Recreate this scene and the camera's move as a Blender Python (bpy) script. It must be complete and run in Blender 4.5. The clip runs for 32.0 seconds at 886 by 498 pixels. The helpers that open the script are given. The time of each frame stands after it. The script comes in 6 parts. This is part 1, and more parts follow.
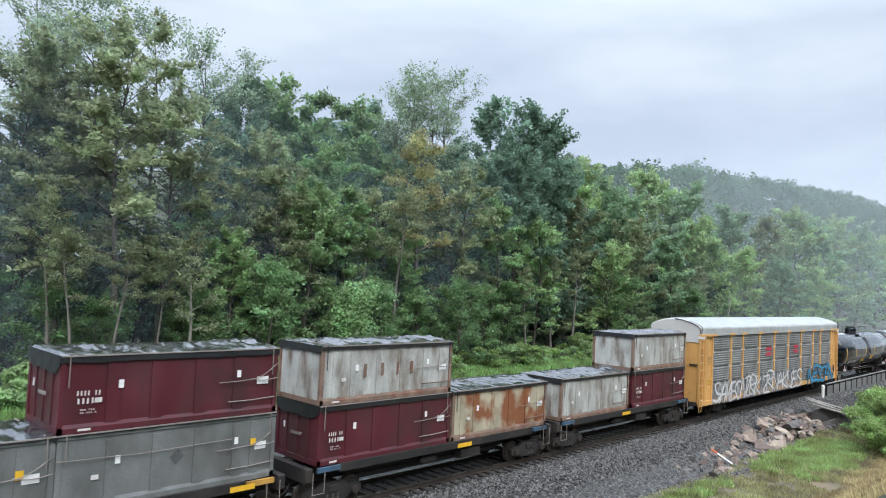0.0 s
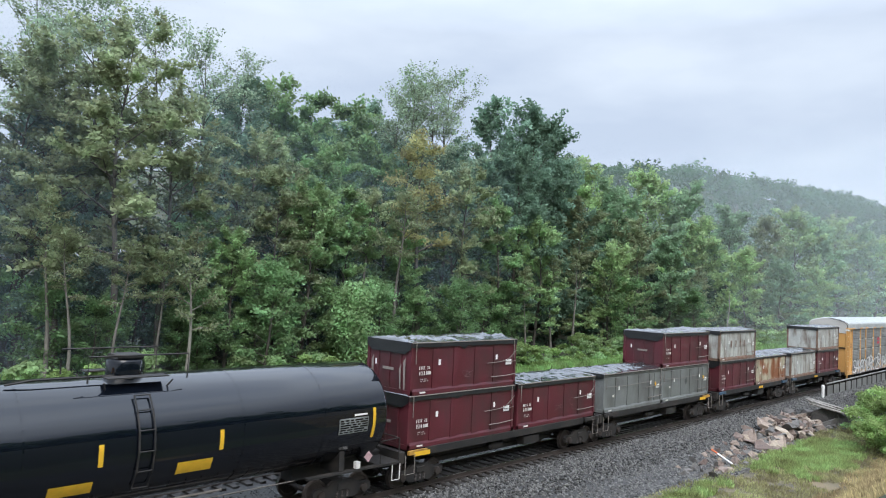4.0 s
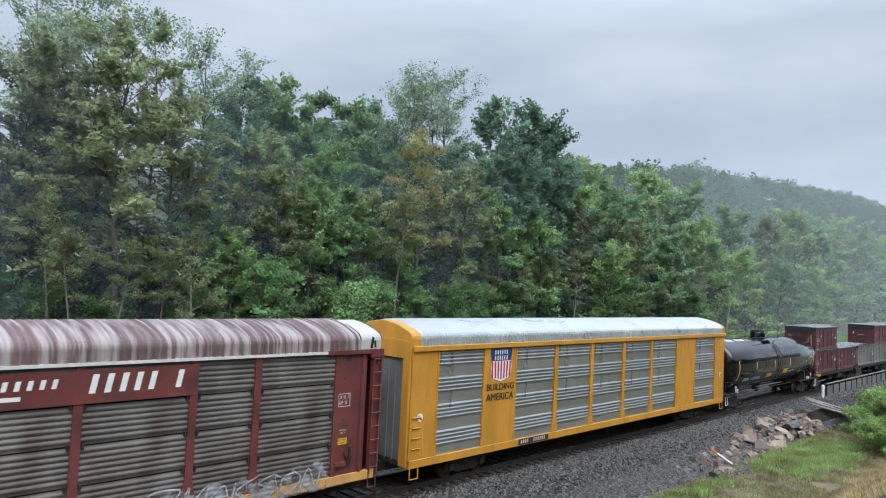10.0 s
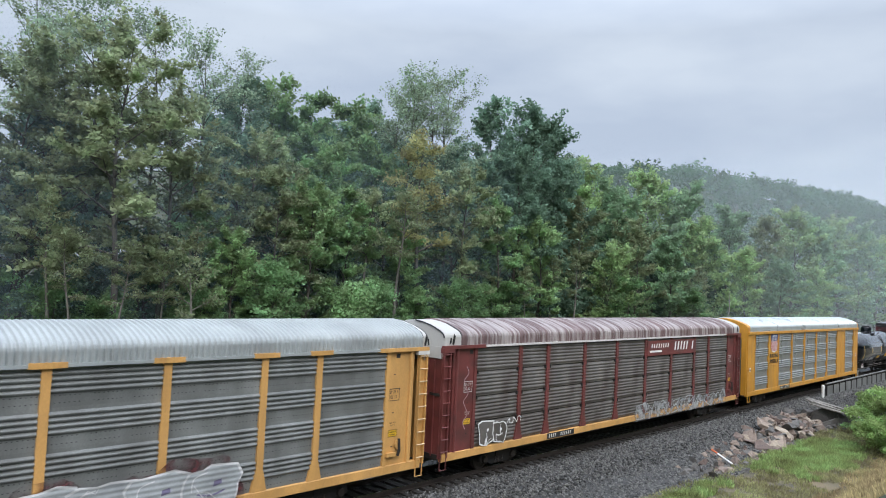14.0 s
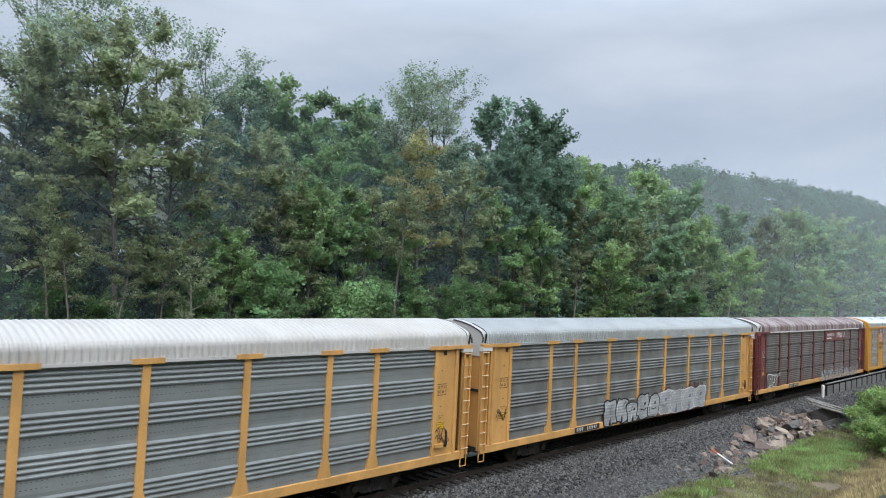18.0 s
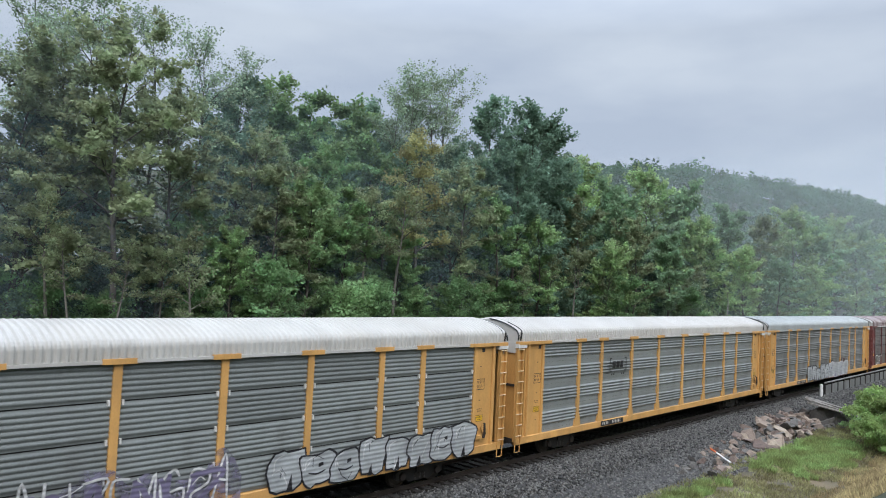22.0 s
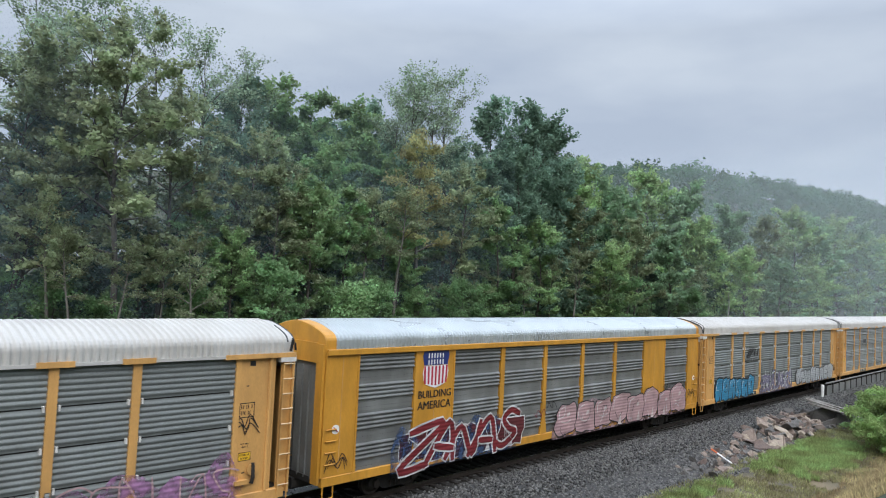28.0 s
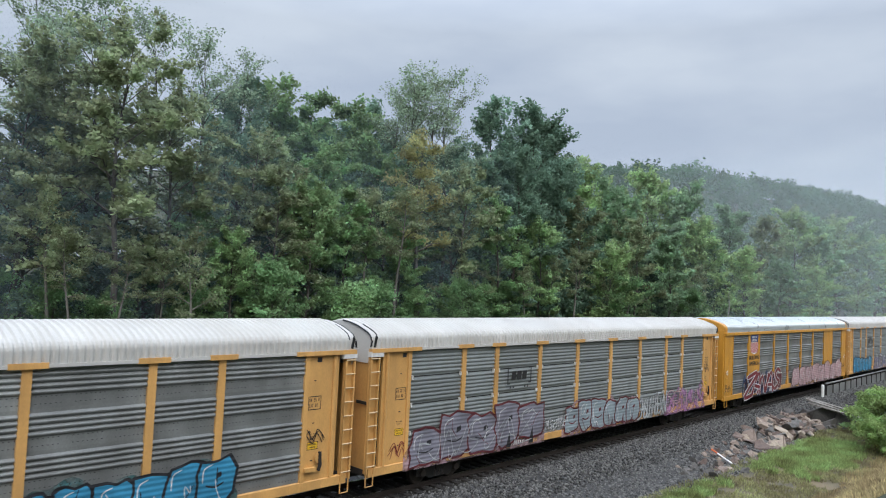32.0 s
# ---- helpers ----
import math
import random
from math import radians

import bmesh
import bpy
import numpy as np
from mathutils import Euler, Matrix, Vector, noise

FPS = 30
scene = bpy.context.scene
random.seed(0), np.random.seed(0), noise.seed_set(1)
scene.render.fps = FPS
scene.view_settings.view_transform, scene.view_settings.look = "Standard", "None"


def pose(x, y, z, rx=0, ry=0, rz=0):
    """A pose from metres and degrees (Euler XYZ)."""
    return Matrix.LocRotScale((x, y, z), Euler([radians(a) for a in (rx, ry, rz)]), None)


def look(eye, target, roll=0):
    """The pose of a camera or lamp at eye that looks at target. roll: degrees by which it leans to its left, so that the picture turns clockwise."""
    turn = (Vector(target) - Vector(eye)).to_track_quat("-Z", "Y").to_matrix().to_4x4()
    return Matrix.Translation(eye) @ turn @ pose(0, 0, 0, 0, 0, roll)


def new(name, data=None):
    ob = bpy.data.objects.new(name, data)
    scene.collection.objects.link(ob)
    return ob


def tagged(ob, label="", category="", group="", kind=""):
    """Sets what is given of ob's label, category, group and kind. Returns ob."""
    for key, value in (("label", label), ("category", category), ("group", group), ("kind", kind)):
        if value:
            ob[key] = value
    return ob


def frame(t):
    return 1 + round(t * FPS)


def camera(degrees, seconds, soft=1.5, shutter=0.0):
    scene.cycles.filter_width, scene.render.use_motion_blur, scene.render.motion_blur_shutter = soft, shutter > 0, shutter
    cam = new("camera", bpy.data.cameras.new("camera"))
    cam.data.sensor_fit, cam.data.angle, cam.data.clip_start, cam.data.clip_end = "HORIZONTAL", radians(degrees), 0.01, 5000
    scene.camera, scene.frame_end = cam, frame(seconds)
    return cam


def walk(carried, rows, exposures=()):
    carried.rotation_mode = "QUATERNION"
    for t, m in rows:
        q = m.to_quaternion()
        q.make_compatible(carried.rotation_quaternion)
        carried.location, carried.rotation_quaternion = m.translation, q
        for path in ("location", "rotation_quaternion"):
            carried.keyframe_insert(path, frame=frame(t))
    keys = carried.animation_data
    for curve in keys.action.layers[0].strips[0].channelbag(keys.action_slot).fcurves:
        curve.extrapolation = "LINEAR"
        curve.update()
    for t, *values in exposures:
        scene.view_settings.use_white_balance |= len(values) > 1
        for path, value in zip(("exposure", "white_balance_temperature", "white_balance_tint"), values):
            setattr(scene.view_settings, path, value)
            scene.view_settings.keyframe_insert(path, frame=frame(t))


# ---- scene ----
cam = camera(64.57, 32.0, soft=1.0, shutter=0.12)
EYE = Vector((0.0, 0.0, 7.42))


def aim(yaw, pitch, roll):
    """Pose of the camera from its heading off the track, its tilt and its lean, in degrees."""
    a, b = radians(yaw), radians(pitch)
    way = Vector((math.cos(a) * math.cos(b), math.sin(a) * math.cos(b), math.sin(b)))
    return look(EYE, EYE + way, roll)


EXPOSURES = ((0.0, 1.02), (3.5, 1.04), (6.0, 0.82), (9.0, 0.71), (12.0, 0.77), (14.0, 0.77), (17.0, 0.69), (20.0, 0.64), (23.0, 0.63), (25.0, 0.60), (28.0, 0.62), (32.0, 0.63))
walk(cam, [(0.0, aim(44.19, 2.81, 2.75)), (19.0, aim(44.19, 2.81, 2.75)), (20.2, aim(44.06, 2.70, 2.75)),
           (21.5, aim(44.09, 2.74, 2.75)), (25.5, aim(44.09, 2.74, 2.75)), (27.5, aim(44.16, 2.78, 2.75)),
           (32.0, aim(44.17, 2.79, 2.75))], EXPOSURES)

# ---- world, sun, exposure ----
world = bpy.data.worlds.new("overcast")
scene.world = world
world.use_nodes = True
wn, wl = world.node_tree.nodes, world.node_tree.links
wn.clear()
w_out = wn.new("ShaderNodeOutputWorld")
w_bg = wn.new("ShaderNodeBackground")
w_sky = wn.new("ShaderNodeTexSky")
w_sky.sky_type = "NISHITA"
w_sky.sun_disc = False
w_sky.sun_elevation, w_sky.sun_rotation = radians(47), radians(217)
w_sky.dust_density = 4.0
w_tc = wn.new("ShaderNodeTexCoord")
w_map = wn.new("ShaderNodeMapping")
w_map.inputs["Scale"].default_value = (1.0, 1.0, 3.2)
w_noise = wn.new("ShaderNodeTexNoise")
w_noise.inputs["Scale"].default_value = 2.6
w_noise.inputs["Detail"].default_value = 5.0
w_noise.inputs["Roughness"].default_value = 0.5
w_ramp = wn.new("ShaderNodeValToRGB")
w_ramp.color_ramp.elements[0].position, w_ramp.color_ramp.elements[1].position = 0.36, 0.66
w_ramp.color_ramp.elements[0].color = (3.0, 3.5, 4.35, 1)
w_ramp.color_ramp.elements[1].color = (4.0, 4.5, 5.2, 1)
w_mix = wn.new("ShaderNodeMix")
w_mix.data_type = "RGBA"
w_mix.inputs[0].default_value = 0.93
wl.new(w_tc.outputs["Generated"], w_map.inputs["Vector"])
wl.new(w_map.outputs["Vector"], w_noise.inputs["Vector"])
wl.new(w_noise.outputs["Fac"], w_ramp.inputs["Fac"])
wl.new(w_sky.outputs["Color"], w_mix.inputs[6])
wl.new(w_ramp.outputs["Color"], w_mix.inputs[7])
# an overcast dome is brighter overhead than at the horizon
w_sep = wn.new("ShaderNodeSeparateXYZ")
w_up = wn.new("ShaderNodeMapRange")
for i, v in enumerate((0.34, 0.78, 1.0, 3.3)):
    w_up.inputs[i + 1].default_value = v
w_dome = wn.new("ShaderNodeVectorMath")
w_dome.operation = "SCALE"
wl.new(w_tc.outputs["Generated"], w_sep.inputs[0])
wl.new(w_sep.outputs["Z"], w_up.inputs[0])
wl.new(w_mix.outputs[2], w_dome.inputs[0])
wl.new(w_up.outputs[0], w_dome.inputs["Scale"])
wl.new(w_dome.outputs[0], w_bg.inputs["Color"])
w_bg.inputs["Strength"].default_value = 0.1
wl.new(w_bg.outputs["Background"], w_out.inputs["Surface"])

sun_data = bpy.data.lights.new("sun", "SUN")
sun_data.energy, sun_data.angle, sun_data.color = 1.0, radians(40), (1.0, 0.97, 0.93)
sun = new("sun", sun_data)
sun.matrix_world = look((0, 0, 60), (20, 27, 24))


# ---- materials ----
def shade(name, color, rough=0.6, metal=0.0, var=0.25, scale=3.0, fine=40.0, bump=0.0, dirt=None, dirt_amount=0.0,
          dirt_scale=1.2, stretch=(1, 1, 1), obj_var=0.0, hue=0.0, coat=0.0, hard=0.68, coat_ior=1.5, spec=0.5):
    """A painted or raw surface: base colour, broad and fine variation, dirt with its own shape, relief."""
    m = bpy.data.materials.new(name)
    m.use_nodes = True
    nt = m.node_tree
    b = nt.nodes["Principled BSDF"]
    tc = nt.nodes.new("ShaderNodeTexCoord")
    mp = nt.nodes.new("ShaderNodeMapping")
    mp.inputs["Scale"].default_value = stretch
    nt.links.new(tc.outputs["Object"], mp.inputs["Vector"])

    def noise_tex(sc, detail=4.0):
        n = nt.nodes.new("ShaderNodeTexNoise")
        n.inputs["Scale"].default_value = sc
        n.inputs["Detail"].default_value = detail
        nt.links.new(mp.outputs["Vector"], n.inputs["Vector"])
        return n.outputs["Fac"]

    def rng(sock, lo, hi, a=0.3, z=0.7):
        r = nt.nodes.new("ShaderNodeMapRange")
        for i, v in enumerate((a, z, lo, hi)):
            r.inputs[i + 1].default_value = v
        nt.links.new(sock, r.inputs[0])
        return r.outputs[0]

    def mul(s1, s2):
        n = nt.nodes.new("ShaderNodeMath")
        n.operation = "MULTIPLY"
        nt.links.new(s1, n.inputs[0])
        nt.links.new(s2, n.inputs[1])
        return n.outputs[0]

    broad = noise_tex(scale)
    grain = noise_tex(fine, 3.0)
    fac = mul(rng(broad, 1 - var, 1 + var), rng(grain, 1 - var * 0.5, 1 + var * 0.5))
    hsv = nt.nodes.new("ShaderNodeHueSaturation")
    hsv.inputs["Color"].default_value = (*color, 1)
    if obj_var or hue:
        info = nt.nodes.new("ShaderNodeObjectInfo")
        fac = mul(fac, rng(info.outputs["Random"], 1 - obj_var, 1 + obj_var, 0, 1))
        if hue:
            nt.links.new(rng(info.outputs["Random"], 0.5 - hue, 0.5 + hue, 0, 1), hsv.inputs["Hue"])
    nt.links.new(fac, hsv.inputs["Value"])
    col = hsv.outputs["Color"]
    if dirt:
        mx = nt.nodes.new("ShaderNodeMix")
        mx.data_type = "RGBA"
        nt.links.new(rng(noise_tex(dirt_scale, 7.0), 0.0, dirt_amount, 0.45, hard), mx.inputs[0])
        nt.links.new(col, mx.inputs[6])
        mx.inputs[7].default_value = (*dirt, 1)
        col = mx.outputs[2]
    nt.links.new(col, b.inputs["Base Color"])
    nt.links.new(rng(broad, max(rough - 0.12, 0.05), min(rough + 0.12, 1)), b.inputs["Roughness"])
    b.inputs["Metallic"].default_value = metal
    b.inputs["Coat Weight"].default_value = coat
    b.inputs["Coat IOR"].default_value = coat_ior
    b.inputs["Specular IOR Level"].default_value = spec
    if bump:
        bp = nt.nodes.new("ShaderNodeBump")
        bp.inputs["Strength"].default_value = 0.6
        bp.inputs["Distance"].default_value = bump
        nt.links.new(grain, bp.inputs["Height"])
        nt.links.new(bp.outputs["Normal"], b.inputs["Normal"])
    return m


def leaf_mat(name, color, var=0.17, hue=0.022, obj_var=0.18, clump=0.75, patch_var=0.42):
    """Leaves: each its own tone, some light coming through."""
    m = bpy.data.materials.new(name)
    m.use_nodes = True
    nt = m.node_tree
    b = nt.nodes["Principled BSDF"]
    geo = nt.nodes.new("ShaderNodeNewGeometry")
    info = nt.nodes.new("ShaderNodeObjectInfo")
    tc = nt.nodes.new("ShaderNodeTexCoord")
    nz = nt.nodes.new("ShaderNodeTexNoise")
    nz.inputs["Scale"].default_value = clump
    nt.links.new(tc.outputs["Object"], nz.inputs["Vector"])

    def rng(sock, lo, hi, a=0.0, z=1.0):
        r = nt.nodes.new("ShaderNodeMapRange")
        for i, v in enumerate((a, z, lo, hi)):
            r.inputs[i + 1].default_value = v
        nt.links.new(sock, r.inputs[0])
        return r.outputs[0]

    def mul(s1, s2):
        n = nt.nodes.new("ShaderNodeMath")
        n.operation = "MULTIPLY"
        nt.links.new(s1, n.inputs[0])
        nt.links.new(s2, n.inputs[1])
        return n.outputs[0]

    hsv = nt.nodes.new("ShaderNodeHueSaturation")
    hsv.inputs["Color"].default_value = (*color, 1)
    v = mul(rng(geo.outputs["Random Per Island"], 1 - var, 1 + var), rng(info.outputs["Random"], 1 - obj_var, 1 + obj_var))
    v = mul(v, rng(nz.outputs["Fac"], 1 - patch_var, 1 + patch_var, 0.3, 0.7))
    nt.links.new(v, hsv.inputs["Value"])
    nt.links.new(rng(nz.outputs["Fac"], 0.5 - hue, 0.5 + hue, 0.3, 0.7), hsv.inputs["Hue"])
    nt.links.new(hsv.outputs["Color"], b.inputs["Base Color"])
    b.inputs["Roughness"].default_value = 0.7
    b.inputs["Specular IOR Level"].default_value = 0.12
    tr = nt.nodes.new("ShaderNodeBsdfTranslucent")
    nt.links.new(hsv.outputs["Color"], tr.inputs["Color"])
    mx = nt.nodes.new("ShaderNodeMixShader")
    mx.inputs[0].default_value = 0.5
    nt.links.new(b.outputs[0], mx.inputs[1])
    nt.links.new(tr.outputs[0], mx.inputs[2])
    nt.links.new(mx.outputs[0], nt.nodes["Material Output"].inputs["Surface"])
    return m


M = {
    "yellow": shade("yellow_paint", (0.56, 0.27, 0.035), 0.42, 0, 0.12, 1.2, 30, 0.0, (0.30, 0.15, 0.03), 0.35, 3.0, (1, 1, 0.3)),
    "amber": shade("amber_paint", (0.61, 0.335, 0.11), 0.45, 0, 0.14, 0.8, 30, 0.0, (0.32, 0.185, 0.075), 0.5, 1.8, (1, 1, 0.35), hard=0.75),
    "galv": shade("galvanised_panel", (0.27, 0.29, 0.285), 0.5, 0.25, 0.16, 0.9, 25, 0.0, (0.13, 0.13, 0.125), 0.55, 0.9, (1, 1, 0.6), 0.14, hard=0.72),
    "galv_bright": shade("clean_galvanised_panel", (0.37, 0.39, 0.385), 0.34, 0.65, 0.10, 1.2, 25, 0.0, (0.24, 0.235, 0.22), 0.3, 1.1, (1, 1, 0.4), 0.08),
    "galv_soft": shade("dull_galvanised_panel", (0.20, 0.218, 0.212), 0.58, 0.12, 0.18, 0.9, 25, 0.0, (0.10, 0.10, 0.098), 0.55, 0.9, (1, 1, 0.6), 0.16, hard=0.72),
    "galv_dark": shade("grimy_galvanised_panel", (0.215, 0.222, 0.215), 0.52, 0.25, 0.2, 0.7, 25, 0.0, (0.085, 0.082, 0.078), 0.65, 0.8, (1, 1, 0.6), 0.14, hard=0.72),
    "galv_brown": shade("rust_filmed_panel", (0.165, 0.152, 0.138), 0.5, 0.35, 0.2, 1.2, 25, 0.0, (0.07, 0.05, 0.04), 0.65, 0.9, (1, 1, 0.5), 0.10),
    "roof_white": shade("white_roof_sheet", (0.50, 0.49, 0.465), 0.5, 0.0, 0.07, 0.9, 20, 0.0, (0.38, 0.355, 0.32), 0.4, 0.6, (1, 0.5, 1)),
    "roof_silver": shade("silver_roof_sheet", (0.50, 0.54, 0.55), 0.36, 0.5, 0.07, 0.9, 20, 0.0, (0.36, 0.38, 0.38), 0.3, 0.8),
    "roof_grey": shade("grey_roof_sheet", (0.37, 0.395, 0.395), 0.5, 0.2, 0.1, 0.9, 20, 0.0, (0.27, 0.28, 0.28), 0.4, 0.8),
    "roof_brown": shade("stained_roof_sheet", (0.15, 0.10, 0.10), 0.5, 0.1, 0.2, 0.5, 20, 0.0, (0.46, 0.42, 0.41), 0.75, 6.0, (1, 0.06, 0.06), hard=0.6),
    "oxide": shade("oxide_red_paint", (0.16, 0.042, 0.038), 0.5, 0, 0.18, 1.5, 25, 0.0, (0.06, 0.03, 0.028), 0.6, 1.4),
    "maroon": shade("maroon_steel", (0.095, 0.017, 0.025), 0.45, 0, 0.2, 1.3, 22, 0.004, (0.04, 0.022, 0.022), 0.7, 0.8, (1, 1, 0.6)),
    "grey_steel": shade("grey_steel", (0.165, 0.176, 0.172), 0.45, 0, 0.2, 1.3, 22, 0.004, (0.075, 0.072, 0.066), 0.7, 0.9, (1, 1, 0.6)),
    "worn_white": shade("worn_white_steel", (0.40, 0.41, 0.385), 0.5, 0, 0.25, 1.5, 22, 0.006, (0.12, 0.078, 0.05), 0.92, 1.2, (1.6, 1.6, 0.55), hard=0.68),
    "rusty": shade("rusty_steel", (0.40, 0.36, 0.26), 0.65, 0, 0.25, 1.5, 22, 0.008, (0.21, 0.068, 0.022), 0.95, 1.0, (1, 1, 0.8), hard=0.58),
    "rust_post": shade("rust_brown_steel", (0.20, 0.135, 0.10), 0.7, 0, 0.3, 2.0, 25, 0.005, (0.13, 0.05, 0.03), 0.8, 1.8, hard=0.62),
    "rust": shade("rust", (0.22, 0.075, 0.028), 0.75, 0, 0.3, 3.0, 30, 0.006),
    # the paler patches stand in for silvery sky sheen on wet plastic
    "tarp": shade("black_tarpaulin", (0.02, 0.021, 0.023), 0.2, 0, 0.25, 1.0, 9, 0.015, (0.07, 0.073, 0.076), 0.5, 0.9, (0.5, 1.6, 1), coat=1.0, hard=0.7, coat_ior=1.6),
    "tarp_side": shade("black_tarpaulin_skirt", (0.014, 0.015, 0.016), 0.45, 0, 0.25, 2.0, 14, 0.01),
    "black": shade("black_tank_paint", (0.003, 0.0045, 0.008), 0.06, 0, 0.1, 1.0, 20, 0.0, (0.006, 0.006, 0.007), 0.2, 0.8, coat=0.7, coat_ior=1.5, spec=0.25),
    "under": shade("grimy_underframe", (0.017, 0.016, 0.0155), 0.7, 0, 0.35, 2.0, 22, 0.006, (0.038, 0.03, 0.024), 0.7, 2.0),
    "blue_steel": shade("blue_painted_steel", (0.05, 0.12, 0.2), 0.55, 0, 0.3, 2.0, 22, 0.0, (0.04, 0.035, 0.03), 0.8, 2.0),
    "wheel": shade("wheel_steel", (0.06, 0.05, 0.045), 0.55, 0.6, 0.3, 4.0, 30, 0.0),
    "rail": shade("rail_steel", (0.075, 0.062, 0.055), 0.5, 0.6, 0.25, 2.0, 40, 0.002),
    "rail_top": shade("polished_rail_head", (0.42, 0.42, 0.42), 0.22, 0.95, 0.1, 2.0, 40),
    "tie": shade("creosoted_tie", (0.034, 0.03, 0.027), 0.85, 0, 0.3, 2.0, 30, 0.02, (0.055, 0.052, 0.05), 0.6, 3.0, (0.4, 3, 3), 0.3),
    "ballast": shade("ballast_bed", (0.05, 0.05, 0.05), 0.8, 0, 0.35, 0.7, 18, 0.06, (0.04, 0.04, 0.04), 0.6, 3.0),
    "stone": shade("ballast_stone", (0.15, 0.155, 0.16), 0.72, 0, 0.3, 5.0, 40, 0.006, obj_var=0.0),
    # wet oily bed, with the shadow zone by the rails put into its colour
    "bed_dark": shade("shaded_oily_bed", (0.036, 0.036, 0.037), 0.75, 0, 0.35, 1.2, 18, 0.05, (0.06, 0.055, 0.05), 0.6, 2.0),
    "grass": shade("verge_ground", (0.115, 0.10, 0.062), 0.9, 0, 0.4, 0.9, 14, 0.06, (0.20, 0.15, 0.09), 0.7, 0.6),
    "soil": shade("forest_floor", (0.05, 0.052, 0.032), 0.95, 0, 0.35, 0.6, 10, 0.05, (0.04, 0.07, 0.025), 0.7, 0.5),
    "bark": shade("grey_brown_bark", (0.085, 0.075, 0.062), 0.9, 0, 0.3, 3.0, 20, 0.03, (0.15, 0.145, 0.13), 0.5, 1.5, (1, 1, 0.25)),
    "bark_grey": shade("grey_bark", (0.15, 0.14, 0.12), 0.9, 0, 0.3, 3.0, 20, 0.02, (0.06, 0.055, 0.045), 0.6, 1.5, (1, 1, 0.3)),
    "bark_pale": shade("pale_bark", (0.26, 0.245, 0.21), 0.85, 0, 0.3, 3.0, 20, 0.02, (0.08, 0.07, 0.06), 0.6, 1.5, (1, 1, 0.3)),
    "rock": shade("broken_sandstone", (0.25, 0.195, 0.16), 0.8, 0, 0.3, 1.6, 14, 0.04, (0.09, 0.06, 0.048), 0.8, 1.3, obj_var=0.5, hue=0.025),
    "rock_dark": shade("dark_broken_rock", (0.14, 0.13, 0.12), 0.75, 0, 0.3, 1.6, 14, 0.04, (0.04, 0.04, 0.04), 0.7, 1.0, obj_var=0.2),
    "board": shade("weathered_board", (0.21, 0.195, 0.175), 0.8, 0, 0.3, 2.0, 30, 0.01, (0.07, 0.06, 0.05), 0.8, 1.2, (0.5, 4, 4)),
    "white": shade("white_paint", (0.78, 0.78, 0.76), 0.5, 0, 0.05, 3.0, 30),
    "offwhite": shade("weathered_white_lettering", (0.62, 0.60, 0.57), 0.6, 0, 0.12, 6.0, 30),
    "cream": shade("worn_cream_paint", (0.62, 0.46, 0.27), 0.55, 0, 0.15, 4.0, 30),
    "ink": shade("black_lettering", (0.02, 0.02, 0.022), 0.5, 0, 0.15, 6.0, 30),
    "reflect": shade("yellow_reflector", (0.72, 0.42, 0.03), 0.4, 0, 0.08, 6.0, 30),
    "shield_blue": shade("shield_blue", (0.018, 0.035, 0.16), 0.5, 0, 0.1, 3.0, 30),
    "shield_red": shade("shield_red", (0.45, 0.025, 0.05), 0.5, 0, 0.1, 3.0, 30),
    "orange": shade("orange_paint", (0.62, 0.13, 0.04), 0.55, 0, 0.1, 6.0, 30),
    "rope": shade("pale_strap", (0.22, 0.195, 0.175), 0.8, 0, 0.15, 6.0, 60),
    "chalk": shade("faint_chalk", (0.15, 0.085, 0.085), 0.8, 0, 0.3, 6.0, 40),
    "grimy_amber": shade("grimy_amber_paint", (0.40, 0.22, 0.045), 0.6, 0, 0.25, 2.0, 25, 0.0, (0.05, 0.042, 0.035), 0.75, 1.8),
    "stain": shade("stained_grey_steel", (0.085, 0.09, 0.09), 0.7, 0, 0.3, 4.0, 30),
    "leaf_green": leaf_mat("leaf_green", (0.275, 0.395, 0.19)),
    "leaf_bush": leaf_mat("leaf_bush", (0.28, 0.39, 0.145)),
    "leaf_far": leaf_mat("leaf_far_woods", (0.08, 0.145, 0.085), 0.06, 0.02, 0.0, 0.06, 0.5),
    # far eastern trees: distance haze is mixed into these two paler leaf colours
    "leaf_mist": leaf_mat("leaf_haze_tint_green", (0.35, 0.475, 0.23)),
    "leaf_mist_b": leaf_mat("leaf_haze_tint_blue", (0.25, 0.365, 0.22)),
    # inner trees: the shade inside the wood is put into this colour
    "leaf_shade": leaf_mat("leaf_shade", (0.095, 0.155, 0.105)),
    "leaf_blue": leaf_mat("leaf_blue_green", (0.20, 0.305, 0.215)),
    # poplar leaves: the haze round the tall crowns lightens this colour
    "leaf_airy": leaf_mat("leaf_grey_green", (0.28, 0.36, 0.24), 0.25),
    "leaf_yellow": leaf_mat("leaf_yellowing", (0.38, 0.37, 0.18), 0.2, 0.015),
    "leaf_olive": leaf_mat("leaf_olive", (0.265, 0.308, 0.178)),
    "leaf_fresh": leaf_mat("leaf_fresh", (0.245, 0.365, 0.135)),
    "leaf_mid": leaf_mat("leaf_mid_green", (0.235, 0.355, 0.17)),
    # leaf_mid made darker: shade under the canopy is put into the colour
    "leaf_under": leaf_mat("leaf_understory_shade", (0.185, 0.295, 0.14)),
    "blade": leaf_mat("grass_blade", (0.30, 0.38, 0.15), 0.4, 0.03, 0.0, 0.8),
    "blade_lush": leaf_mat("lush_weed", (0.25, 0.40, 0.145), 0.3, 0.02),
